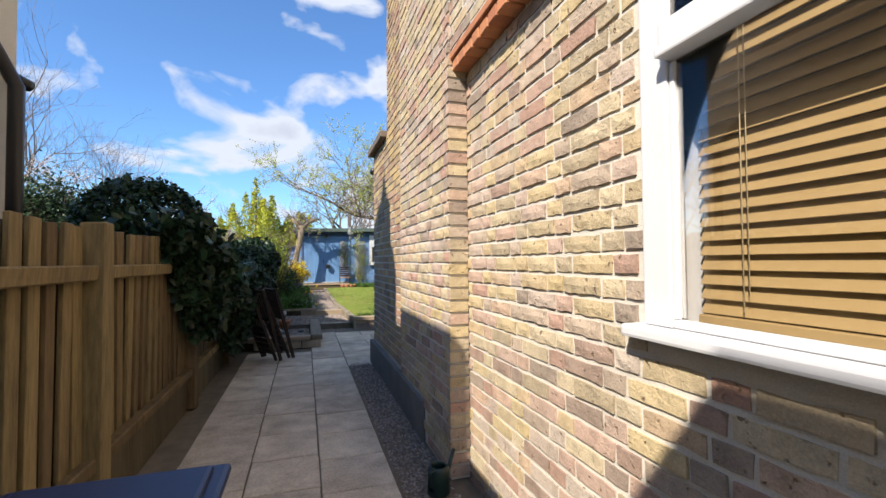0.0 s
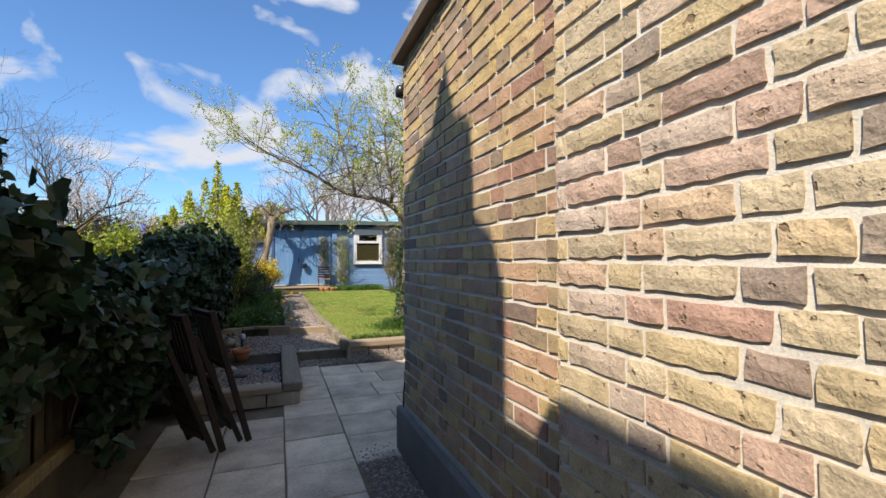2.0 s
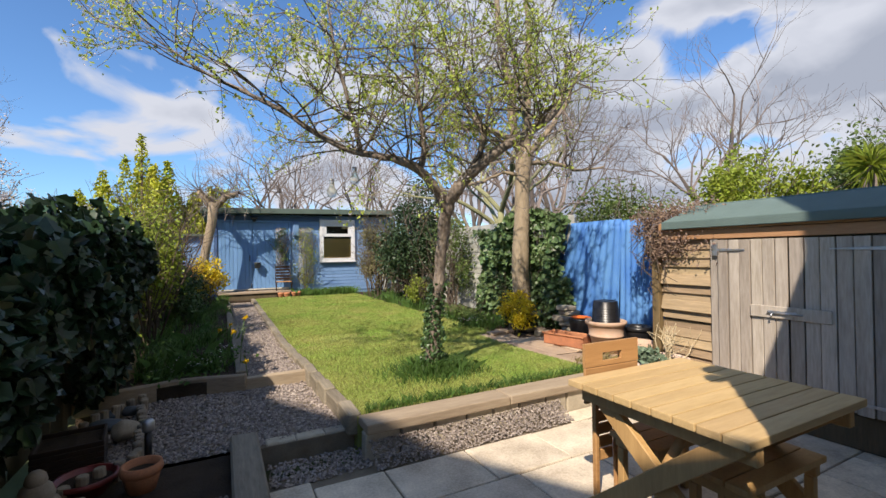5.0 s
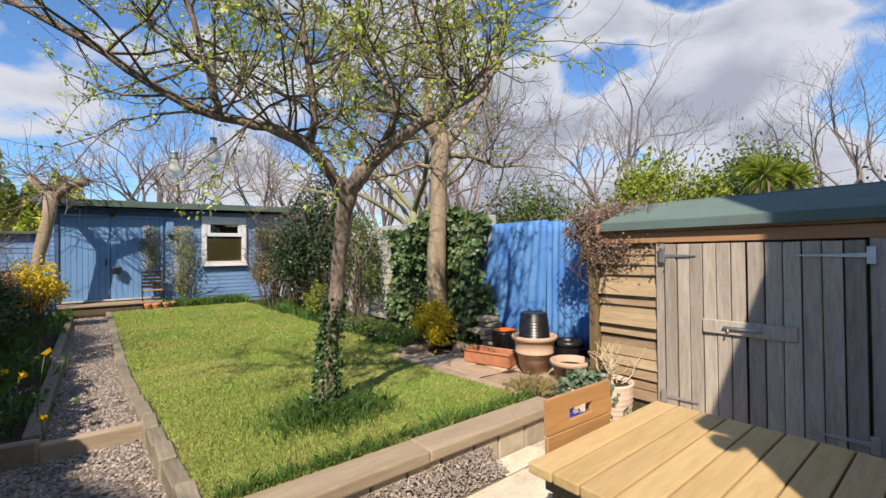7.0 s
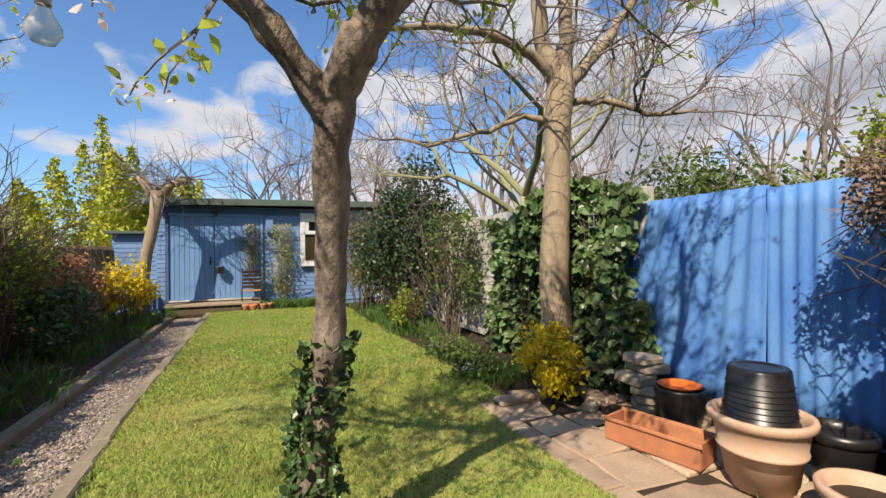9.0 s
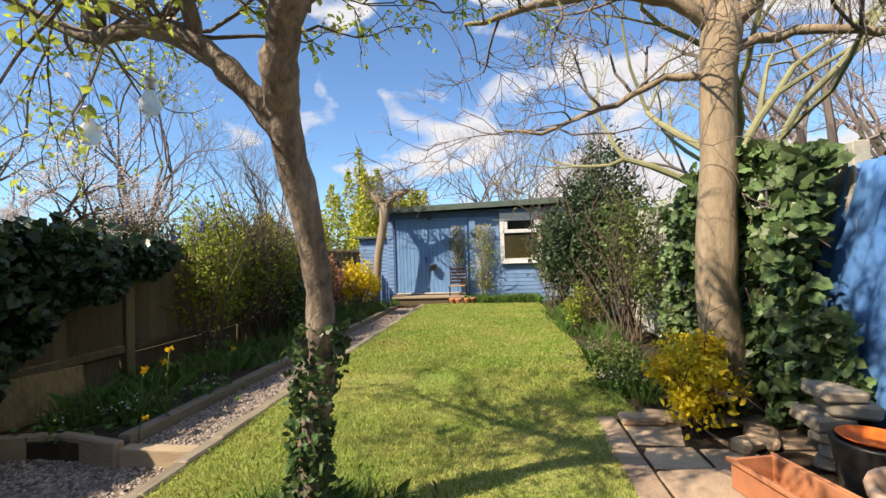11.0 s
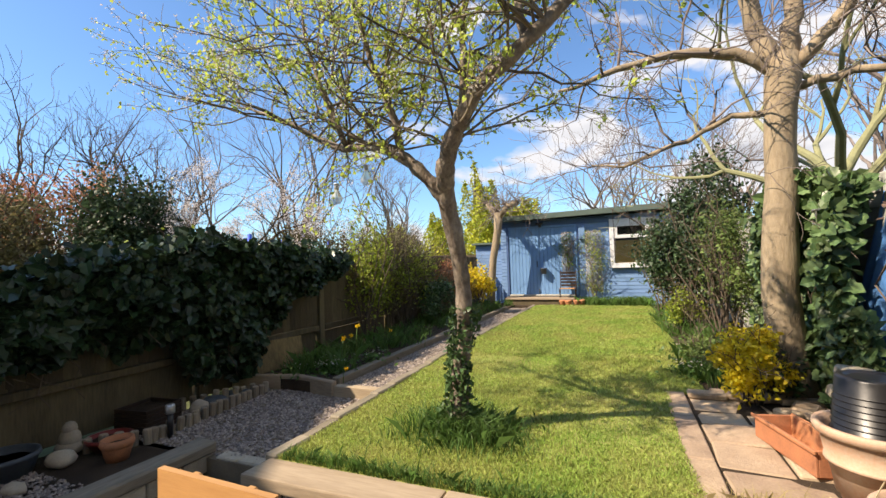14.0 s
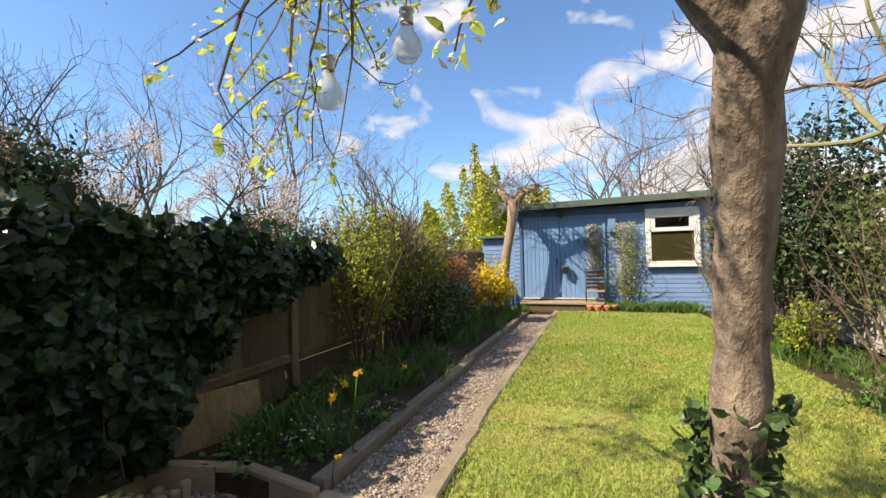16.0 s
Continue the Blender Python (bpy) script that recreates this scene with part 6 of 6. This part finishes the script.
for k, (x, y, s_) in enumerate(((3.50, 8.33, 1.0), (3.74, 8.30, 1.08))):
    prof = [(0.11 * s_, 0)]
    for i in range(9):
        z = 0.03 + 0.038 * i
        r_ = (0.12 + 0.05 * math.sin(min(1, i / 8) * 1.7)) * s_
        prof += [(r_, z), (r_ + 0.004, z + 0.012), (r_, z + 0.03)]
    prof += [(0.175 * s_, 0.385), (0.18 * s_, 0.41), (0.165 * s_, 0.41), (0.155 * s_, 0.37), (0.15 * s_, 0.36)]
    pot((x, y, 0), prof, M_TERRA_WHITE, "pale ribbed terracotta pot with straggling plants", group="ribbed pots", soil=(0.155 * s_, 0.375))
M_COBALT = mat("cobalt_glaze", (0.02, 0.03, 0.28), 0.2, 0.2, 8, 60, 0.05, spec=0.6)
pot((3.36, 8.36, 0), [(0.07, 0), (0.105, 0.12), (0.11, 0.20), (0.10, 0.24), (0.115, 0.255), (0.11, 0.265), (0.095, 0.26), (0.09, 0.22)], M_COBALT, "cobalt blue glazed pot of soil", soil=(0.09, 0.23))
rr = np.random.default_rng(90)
tw = thing("dead_plant", (3.74, 8.30, 0.375), "dry bare stems in a pale pot", "plant")
out, tips = [], []
for _ in range(16):
    grow((rr.normal() * 0.05, rr.normal() * 0.05, 0), (rr.normal() * 0.5, rr.normal() * 0.5, 1), 0.22, 0.006, 1, rr, out, tips, shrink=0.6, wander=0.15, sides=(4, 3), minr=0.002)
v, f = join(*out)
arrays("stem", v, f, M_CORD, tw)
n = 420
a, d = rr.uniform(0, 6.28, n), np.abs(rr.normal(size=n)) * 0.13
P = np.stack([np.cos(a) * d - 0.03, np.sin(a) * d, 0.42 - np.clip(d - 0.16, 0, 1) * 1.6 + rr.uniform(-0.02, 0.09, n)], -1)
M_GREYLEAF = leafmat("grey_green_leaf", (0.16, 0.22, 0.15), (0.11, 0.16, 0.10), 0.5, 0.2, 0.3)
v, f = leaves(P, rr.uniform(0.025, 0.05, n), rr, IVY_SHAPE, (-0.2, -0.4, 0.6), 0.8)
tv = thing("trailing_ivy", (3.50, 8.33, 0), "grey-green variegated ivy trailing over a pale pot", "plant")
arrays("foliage", v, f, M_GREYLEAF, tv)
# straw-like weeds at the pad's corner
n = 700
x, y = 3.62 + rr.normal(size=n) * 0.12, 8.98 + rr.normal(size=n) * 0.10
v, f = blades(x, y, 0.19, rr.uniform(0.06, 0.18, n), 0.003, 1.5, rr)
M_STRAW = leafmat("dry_straw", (0.38, 0.30, 0.14), (0.26, 0.22, 0.10), 0.7, 0.3, 0.3)
tagged(arrays("dry_grass", v, f, M_STRAW), "dry straw-coloured weeds on the paving", "grass", kind="stuff")

# ---- rockery ----
M_GLAZE = mat("red_glaze", (0.22, 0.035, 0.03), 0.35, 0.3, 10, 60, 0.1, spec=0.5)
logs = thing("log_edging", (0, 0, 0), "low edging of short upright half logs", "edging")
k = 0
for (xa, ya), (xb, yb), num in (((-0.42, 8.92), (-0.45, 9.3), 6), ((-0.45, 9.32), (-0.56, 10.2), 12), ((-0.95, 9.55), (-0.62, 10.1), 8), ((-0.7, 8.62), (-0.42, 8.88), 5)):
    for i in range(num):
        t = i / max(1, num - 1)
        v, f = lathe([(0.030, 0), (0.031, 0.13), (0.026, 0.14), (0.004, 0.142)], 9)
        lo = arrays("log", v, f, M_LOG, logs)
        lo.matrix_basis = pose(xa + (xb - xa) * t, ya + (yb - ya) * t, 0.07 + rf.uniform(-0.015, 0.02), rf.uniform(-7, 7), rf.uniform(-7, 7), rf.uniform(0, 360))


def boulder(at, size, material, label, seed, name="stone"):
    b2 = bmesh.new()
    bmesh.ops.create_icosphere(b2, subdivisions=3, radius=1)
    for v in b2.verts:
        k = 1 + 0.16 * noise.noise(v.co * 1.3 + Vector((seed, 0, 0))) + 0.06 * noise.noise(v.co * 4 + Vector((seed, 3, 0)))
        v.co = Vector((v.co.x * size[0], v.co.y * size[1], v.co.z * size[2])) * k
    ob = part(name, b2, material, None, smooth=True)
    ob.location = at
    return tagged(ob, label, "stone", group="rockery stones")


boulder((-0.56, 9.42, 0.19), (0.085, 0.075, 0.07), M_STONE, "pale rounded stone in the rockery", 1)
M_SLATE = mat("blue_slate", (0.09, 0.11, 0.13), 0.6, 0.3, 12, 70, 0.4)
boulder((-0.74, 9.72, 0.15), (0.13, 0.10, 0.04), M_SLATE, "flat blue-grey slate stone in the rockery", 2)
boulder((-0.62, 8.42, 0.15), (0.10, 0.08, 0.06), M_STONE, "rough grey stone beside the gravel", 3)
boulder((-0.30, 7.75, 0.13), (0.07, 0.04, 0.03), M_SLATE, "dark flat stone on the rockery gravel", 4)
boulder((-0.05, 7.9, 0.13), (0.05, 0.07, 0.03), M_SLATE, "dark flat stone on the rockery gravel", 5)
boulder((-0.45, 8.1, 0.13), (0.08, 0.05, 0.035), M_STONE, "small grey stone on the rockery gravel", 6)
for i in range(6):
    boulder((-0.30 + 0.06 * i, 7.24 + 0.02 * (i % 2), 0.13), (0.04, 0.035, 0.035), M_STONE, "rounded pebble edging the rockery", 10 + i)
for k, (x, y) in enumerate(((-0.62, 10.0), (-0.75, 9.95))):
    boulder((x, y, 0.15), (0.06, 0.05, 0.04), M_SLATE, "dark stone among the log edging", 20 + k)
# seated garden ornament, plain shape
b2 = bmesh.new()
for c, r_, s_ in (((0, 0, 0.06), 0.09, (1.15, 1, 0.65)), ((0, 0, 0.115), 0.078, (1, 0.85, 1.1)), ((0, 0, 0.19), 0.05, (0.95, 0.95, 1.15))):
    o = bmesh.ops.create_icosphere(b2, subdivisions=2, radius=r_)["verts"]
    for v in o:
        v.co = Vector((v.co.x * s_[0], v.co.y * s_[1], v.co.z * s_[2])) + Vector(c)
orn = part("garden_statue", b2, M_STONE, None, smooth=True)
orn.location = (-0.78, 8.55, 0.10)
tagged(orn, "small pale stone garden statue in the rockery", "statue")
pot((-0.62, 8.72, 0.10), [(0.09, 0), (0.14, 0.07), (0.15, 0.075), (0.15, 0.10), (0.135, 0.10), (0.125, 0.06)], M_GLAZE, "shallow red glazed bowl of soil", soil=(0.125, 0.07))
pot((-0.35, 8.62, 0.10), flower_pot(0.10, 0.15), M_TERRA, "terracotta pot of soil in the rockery", soil=(0.08, 0.11))
pot((-0.80, 8.18, 0.10), [(0.15, 0), (0.19, 0.12), (0.20, 0.125), (0.195, 0.15), (0.18, 0.15), (0.17, 0.10)], M_SLATE, "low dark grey planter", soil=(0.17, 0.1))
wk = thing("slatted_planter", (-0.78, 9.12, 0.10), "dark slatted wooden planter box", "planter", rz=8)
for z in range(6):
    for lo, hi in (((-0.17, -0.17, 0), (0.17, -0.155, 0.028)), ((-0.17, 0.155, 0), (0.17, 0.17, 0.028)), ((-0.17, -0.154, 0), (-0.155, 0.154, 0.028)), ((0.155, -0.154, 0), (0.17, 0.154, 0.028))):
        box("slat", (lo[0], lo[1], 0.033 * z), (hi[0], hi[1], 0.033 * z + 0.029), M_DARKFRAME, wk, 0.003)
box("soil", (-0.153, -0.153, 0.0), (0.153, 0.153, 0.16), M_SOIL, wk, 0)
sl = thing("solar_light", (-0.37, 9.02, 0.09), "black stake solar garden light", "garden light")
rods("stake", M_BLACK, sl, ([(0, 0, 0), (0, 0, 0.20)], 0.022), sides=10)
v, f = lathe([(0.032, 0.20), (0.036, 0.215), (0.036, 0.26), (0.028, 0.272)], 16)
arrays("head", v, f, M_STEEL, sl, smooth=True)

# ---- hanging bulbs in the plum tree ----
M_BULB = bpy.data.materials.new("frosted_bulb_glass")
M_BULB.use_nodes = True
mb = M_BULB.node_tree.nodes["Principled BSDF"]
mb.inputs["Base Color"].default_value = (0.85, 0.85, 0.78, 1)
mb.inputs["Roughness"].default_value, mb.inputs["Transmission Weight"].default_value, mb.inputs["IOR"].default_value = 0.25, 0.7, 1.1
for x, y, z in ((0.93, 9.49, 1.91), (1.16, 9.57, 2.05)):
    hb = thing("hanging_bulb", (x, y, z), "clear bulb-shaped lantern hanging from the plum tree", "lantern", group="hanging bulbs")
    v, f = lathe([(0.004, 0), (0.03, 0.008), (0.046, 0.035), (0.044, 0.06), (0.028, 0.09), (0.019, 0.11), (0.018, 0.12)], 24)
    arrays("globe", v, f, M_BULB, hb, smooth=True)
    v, f = lathe([(0.0195, 0.12), (0.021, 0.125), (0.0195, 0.133), (0.021, 0.14), (0.0195, 0.148), (0.021, 0.155), (0.024, 0.158), (0.022, 0.165), (0.006, 0.167)], 20)
    arrays("cap", v, f, M_STEEL, hb, smooth=True)
    rods("wire", M_BLACK, hb, ([(0, 0, 0.165), (0.005, 0.0, 0.33)], 0.0015), sides=4)
# lantern on the ivy
ln = thing("wall_lantern", (4.42, 10.82, 1.62), "small square metal lantern hanging among the ivy", "lantern")
bm = bmesh.new()
add_box(bm, (-0.035, -0.035, 0), (0.035, 0.035, 0.012), bevel=0.002)
add_box(bm, (-0.04, -0.04, 0.11), (0.04, 0.04, 0.122), bevel=0.002)
for sx in (-1, 1):
    for sy in (-1, 1):
        add_box(bm, (sx * 0.03 - 0.004, sy * 0.03 - 0.004, 0.012), (sx * 0.03 + 0.004, sy * 0.03 + 0.004, 0.11))
part("cage", bm, M_STEEL, ln)
box("glass", (-0.026, -0.026, 0.014), (0.026, 0.026, 0.108), M_GLASS, ln, 0)
rods("hook", M_STEEL, ln, ([(0, 0, 0.12), (0, 0, 0.16), (0.06, 0, 0.18)], 0.003), sides=5)

# ---- by the summerhouse ----
fc = thing("folding_chair", (1.62, 18.72, 0.24), "slatted brown folding chair before the blue doors", "chair")
for i in range(5):
    box("back_slat", (-0.19, 0.16, 0.46 + 0.085 * i), (0.19, 0.176, 0.52 + 0.085 * i), M_DARKFRAME, fc, 0.003)
for i in range(5):
    box("seat_slat", (-0.19, -0.22 + 0.075 * i, 0.41), (0.19, -0.16 + 0.075 * i, 0.425), M_TEAK, fc, 0.003)
for x in (-0.205, 0.205):
    rods("leg", M_DARKFRAME, fc, ([(x, 0.18, 0.90), (x, 0.14, 0.45), (x, -0.24, 0.0)], 0.013), sides=6)
    rods("leg", M_DARKFRAME, fc, ([(x, -0.22, 0.42), (x, 0.2, 0.0)], 0.013), sides=6)
for k, (x, y) in enumerate(((1.50, 18.40), (1.66, 18.36), (1.86, 18.42), (1.98, 18.5))):
    pot((x, y, 0.22), flower_pot(0.075 + 0.01 * (k % 2), 0.15), M_TERRA, "small terracotta pot by the folding chair", group="small pots", soil=(0.055, 0.10))
hb = thing("hanging_pot", (0.95, SY - 0.11, 1.05), "grey pot hanging on the blue door", "plant pot")
v, f = lathe([(0.07, 0), (0.085, 0.14), (0.10, 0.15), (0.095, 0.165), (0.08, 0.165), (0.06, 0.03)], 20)
arrays("body", v, f, M_SLATE, hb, smooth=True)
rods("hook", M_BLACK, hb, ([(0, 0.08, 0.14), (0, 0.085, 0.5)], 0.004), ([(0, 0.085, 0.5), (0.02, 0.04, 0.52)], 0.004), sides=5)
for x, y, z0, h, w, sd in ((1.58, SY - 0.10, 1.1, 1.1, 0.16, 1), (2.28, SY - 0.12, 0.25, 1.95, 0.28, 2)):
    r = np.random.default_rng(200 + sd)
    t = thing("climbing_rose", (x, y, z0), "climbing rose in young leaf on the trellis", "climber")
    out, tips = [], []
    for _ in range(9):
        grow((r.normal() * 0.05, 0, 0.02), (r.normal() * 0.25, r.normal() * 0.05 - 0.02, 1), h * 0.55, 0.008, 2, r, out, tips, shrink=0.5, wander=0.12, sides=(4, 3, 3), minr=0.003)
    v, f = join(*out)
    arrays("stem", v, f, M_TWIG, t)
    n = 700 if sd == 2 else 260
    P = np.stack([r.normal(size=n) * w * 0.6, -np.abs(r.normal(size=n)) * 0.06, r.uniform(0.1, 1, n) ** 0.9 * h], -1)
    P[:, 0] += 0.1 * np.sin(P[:, 2] * 7)
    v, f = leaves(P, r.uniform(0.03, 0.07, n), r)
    arrays("foliage", v, f, M_YELLOWGREEN if sd == 2 else M_LONGGRASS, t)

# ---- passage: can by the wall, blue net poles beyond the fence ----
M_GREENPL = mat("dark_green_plastic", (0.012, 0.035, 0.03), 0.4, 0.2, 8, 60, 0.05, spec=0.5)
wc = thing("watering_can", (0.74, 2.40, 0.0), "small dark green plastic watering can", "watering can", rz=40)
v, f = lathe([(0.055, 0), (0.065, 0.01), (0.062, 0.14), (0.055, 0.155), (0.045, 0.16), (0.04, 0.155), (0.05, 0.12), (0.05, 0.02)], 24)
arrays("body", v, f, M_GREENPL, wc, smooth=True)
rods("spout", M_GREENPL, wc, ([(0.05, 0, 0.05), (0.12, 0, 0.12), (0.17, 0, 0.19)], 0.012), sides=8)
rods("handle", M_GREENPL, wc, ([(-0.055, 0, 0.03), (-0.10, 0, 0.08), (-0.09, 0, 0.15), (-0.045, 0, 0.155)], 0.008), sides=8)
M_BLUEPAD = mat("blue_padding", (0.02, 0.09, 0.55), 0.5, 0.2, 6, 60, 0.1)
tp = thing("trampoline", (-4.6, 15.6, 0), "trampoline with blue padded poles and dark net in the next garden", "trampoline")
for k in range(7):
    a = 2 * math.pi * k / 7
    rods("pole", M_BLUEPAD, tp, ([(1.5 * math.cos(a), 1.5 * math.sin(a), 0), (1.5 * math.cos(a), 1.5 * math.sin(a), 2.25)], 0.05), sides=10)
v, f = join(*[tube([(1.46 * math.cos(2 * math.pi * k / 60), 1.46 * math.sin(2 * math.pi * k / 60), 0.75), (1.46 * math.cos(2 * math.pi * k / 60), 1.46 * math.sin(2 * math.pi * k / 60), 2.1)], [0.012, 0.012], 3) for k in range(60)])
arrays("net", v, f, M_BLACK, tp)
v, f = lathe([(1.5, 0.70), (1.55, 0.72), (1.55, 0.76), (1.3, 0.77)], 40)
arrays("mat", v, f, M_BLUEPAD, tp)

# ---- flowers ----
for k, (x, y, h) in enumerate(((0.22, 10.72, 0.55), (0.10, 10.6, 0.42), (-0.02, 10.9, 0.4), (0.12, 11.6, 0.35), (0.28, 10.42, 0.13))):
    df = thing("daffodil", (x, y, 0.21), "yellow daffodil in the shaded border", "flower", group="daffodils", rz=30 * k)
    rods("stem", M_LONGGRASS, df, ([(0, 0, 0), (0.02, 0.0, h * 0.6), (0.05, -0.01, h)], 0.004), sides=5)
    r = np.random.default_rng(300 + k)
    P = np.array([(0.055, -0.015, h)] * 6)
    v, f = leaves(P, [0.035] * 6, r, OVAL_SHAPE, (0.4, -1.2, 0.1), 0.12)
    arrays("petal", v, f, M_PETAL, df)
    v, f = tube([(0.055, -0.012, h), (0.06, -0.045, h)], [0.010, 0.016], 10)
    arrays("trumpet", v, f, M_PETAL, df)
for k, (x, y, n) in enumerate(((-0.15, 10.75, 260), (-0.45, 10.55, 80), (0.05, 11.3, 150), (3.62, 11.6, 300), (3.7, 12.6, 300))):
    r = np.random.default_rng(320 + k)
    pr = thing("primrose", (x, y, 0.21), "low clump of green leaves with pale yellow flowers", "flower", group="primroses")
    P = np.abs(r.normal(size=(n, 3))) * np.array((0.12, 0.12, 0.06)) * np.sign(r.normal(size=(n, 3)) * np.array((1, 1, 0)) + np.array((0, 0, 1)))
    v, f = leaves(P, r.uniform(0.04, 0.08, n), r)
    arrays("foliage", v, f, M_LONGGRASS, pr)
    P = r.normal(size=(n // 5, 3)) * np.array((0.1, 0.1, 0.01)) + np.array((0, 0, 0.13))
    v, f = leaves(P, r.uniform(0.018, 0.03, len(P)), r, OVAL_SHAPE, (0, 0, 1.5), 0.5)
    arrays("flower", v, f, M_BLOSSOM, pr)

# ---- bricks, last ----
rb_ = random.Random(4)


def worn_brick(w, h, nx, ny, r, rough):
    """Verts and faces of one worn brick, open at the back: x is the way into the wall, y along it, z up."""
    V, F = [], []
    for b in range(ny + 1):
        for a in range(nx + 1):
            edge = a in (0, nx) or b in (0, ny)
            k = rough if edge else rough * 0.5
            V.append((r.uniform(-k, k) * 0.28 + (0.0035 if edge else 0.0), w * a / nx + r.uniform(-k, k) * (0.8 if a in (0, nx) else 0.4), h * b / ny + r.uniform(-k, k) * (0.8 if b in (0, ny) else 0.3)))
    for b in range(ny):
        for a in range(nx):
            o = b * (nx + 1) + a
            F.append((o, o + nx + 1, o + nx + 2, o + 1))
    ring = [a for a in range(nx + 1)] + [b * (nx + 1) + nx for b in range(1, ny + 1)] + [ny * (nx + 1) + a for a in range(nx - 1, -1, -1)] + [b * (nx + 1) for b in range(ny - 1, 0, -1)]
    o = len(V)
    for i in ring:
        V.append((0.05, V[i][1], V[i][2]))
    n = len(ring)
    for i in range(n):
        j = (i + 1) % n
        F.append((ring[i], ring[j], o + j, o + i))
    return V, F


def brick_mesh(w, material, i):
    me = bpy.data.meshes.new("brick")
    v, f = worn_brick(w, 0.0605, 6 if w > 0.15 else 3, 2, rb_, 0.0042)
    me.from_pydata(v, [], f)
    me.materials.append(material)
    return me


BR = {w: [brick_mesh(w, M_BRICK, i) for i in range(10)] for w in (0.212, 0.102, 0.155)}
COURSE = 0.0765


def window_gap(a, b, z):
    return b > Y0 and a < Y1 + 0.003 and 1.03 < z < 2.60


def courses(x, y0, y1, z0, z1, avoid=None, seed=0, size=1.0):
    """Flemish bond on a wall facing west: yields (y, z, width)."""
    r = random.Random(seed)
    k = 0
    z = z0
    while z < z1:
        y = y0 - (0.0 if k % 2 else 0.165)
        head = bool(k % 2)
        while y < y1 - 0.03:
            w = (0.102 if head else 0.212) * size
            a, b = max(y, y0), min(y + w, y1)
            if avoid and avoid(a, b, z):
                a = Y1 + 0.004 if avoid is window_gap and b > Y1 else b
            if b - a > 0.025:
                yield a, z, b - a
            y += w + 0.0145
            head = not head
        z += COURSE * size
        k += 1


def brick_wall(x, y0, y1, z0, z1, avoid, near, seed, parent, size=1.0, rest=M_BRICK_STUFF):
    V, F = [], []
    count = 0
    for y, z, w in courses(x, y0, y1, z0, z1, avoid, seed, size):
        dx = rb_.uniform(-0.002, 0.004)
        if near(y, z) and count < 160:
            key = min(BR, key=lambda q: abs(q - w))
            ob = new("brick", rb_.choice(BR[key]))
            ob.parent = parent
            ob.matrix_basis = Matrix.Translation((x + dx, y, z + rb_.uniform(-0.002, 0.002))) @ Matrix.Diagonal((1, w / key, size * 0.96, 1))
            count += 1
            continue
        o = len(V)
        v, f = worn_brick(w, 0.0580 * size, 3 if w > 0.15 else 2, 1, rb_, 0.0045)
        V.extend((x + dx + a, y + b, z + c) for a, b, c in v)
        F.extend(tuple(o + i for i in q) for q in f)
    ob = arrays("brickwork", V, F, rest, parent)
    ob["kind"] = "stuff"
    return ob


brick_wall(PANEL_X, -2.0, STEP_Y, -0.02, HEAD_Z, window_gap, lambda y, z: 1.06 < y < 2.5 and 0.9 < z < 1.75, 1, house)
brick_wall(HOUSE_X - 0.015, STEP_Y, JOINT_Y, 0.02, PARAPET - 0.08, lambda a, b, z: z < 0.30 and a > STEP_Y + 0.5, lambda y, z: STEP_Y <= y < 4.0 and 1.0 < z < 1.75, 2, house)
brick_wall(HOUSE_X + 0.02, JOINT_Y, END_Y, 0.02, PARAPET - 0.08, lambda a, b, z: z < 0.30, lambda y, z: False, 5, house, 1.0, M_BRICK_DARKER)
brick_wall(HOUSE_X, -2.0, STEP_Y - 0.0, HEAD_Z + 0.13, 5.2, None, lambda y, z: False, 3, house)
brick_wall(HOUSE_X - 0.015, STEP_Y, JOINT_Y, PARAPET - 0.075, 5.6, None, lambda y, z: False, 4, house)
brick_wall(HOUSE_X + 0.02, JOINT_Y, TALL_Y, PARAPET - 0.075, 5.6, None, lambda y, z: False, 7, house, 1.0, M_BRICK_DARKER)
# the return of the pier, facing the street
bw = arrays("brick_return", *join(*[([(HOUSE_X - 0.010 + a, STEP_Y - 0.004 + b, 0.02 + COURSE * k + c) for a, b, c in ((0, 0, 0), (0.121, 0, 0), (0.121, 0.05, 0), (0, 0.05, 0), (0, 0, 0.0585), (0.121, 0, 0.0585), (0.121, 0.05, 0.0585), (0, 0.05, 0.0585))],
                                   [(0, 1, 5, 4), (1, 2, 6, 5), (2, 3, 7, 6), (3, 0, 4, 7), (4, 5, 6, 7), (3, 2, 1, 0)]) for k in range(33)]), M_BRICK_STUFF, house)
bw["kind"] = "stuff"
nbw = brick_wall(0, 0, 9.0, 0.1, 5.4, lambda a, b, z: z + 0.06 > (5.2 if b < 0.12 else 4.95 if b < 0.33 else 4.4 if b < 0.54 else 4.15 if b < 0.63 else 3.68 if b < 2.5 else 3.20), lambda y, z: False, 6, nb)
nbw.matrix_basis = pose(-1.5, 2.95 - 9.0 + 9.0, 0, 0, 0, 180)
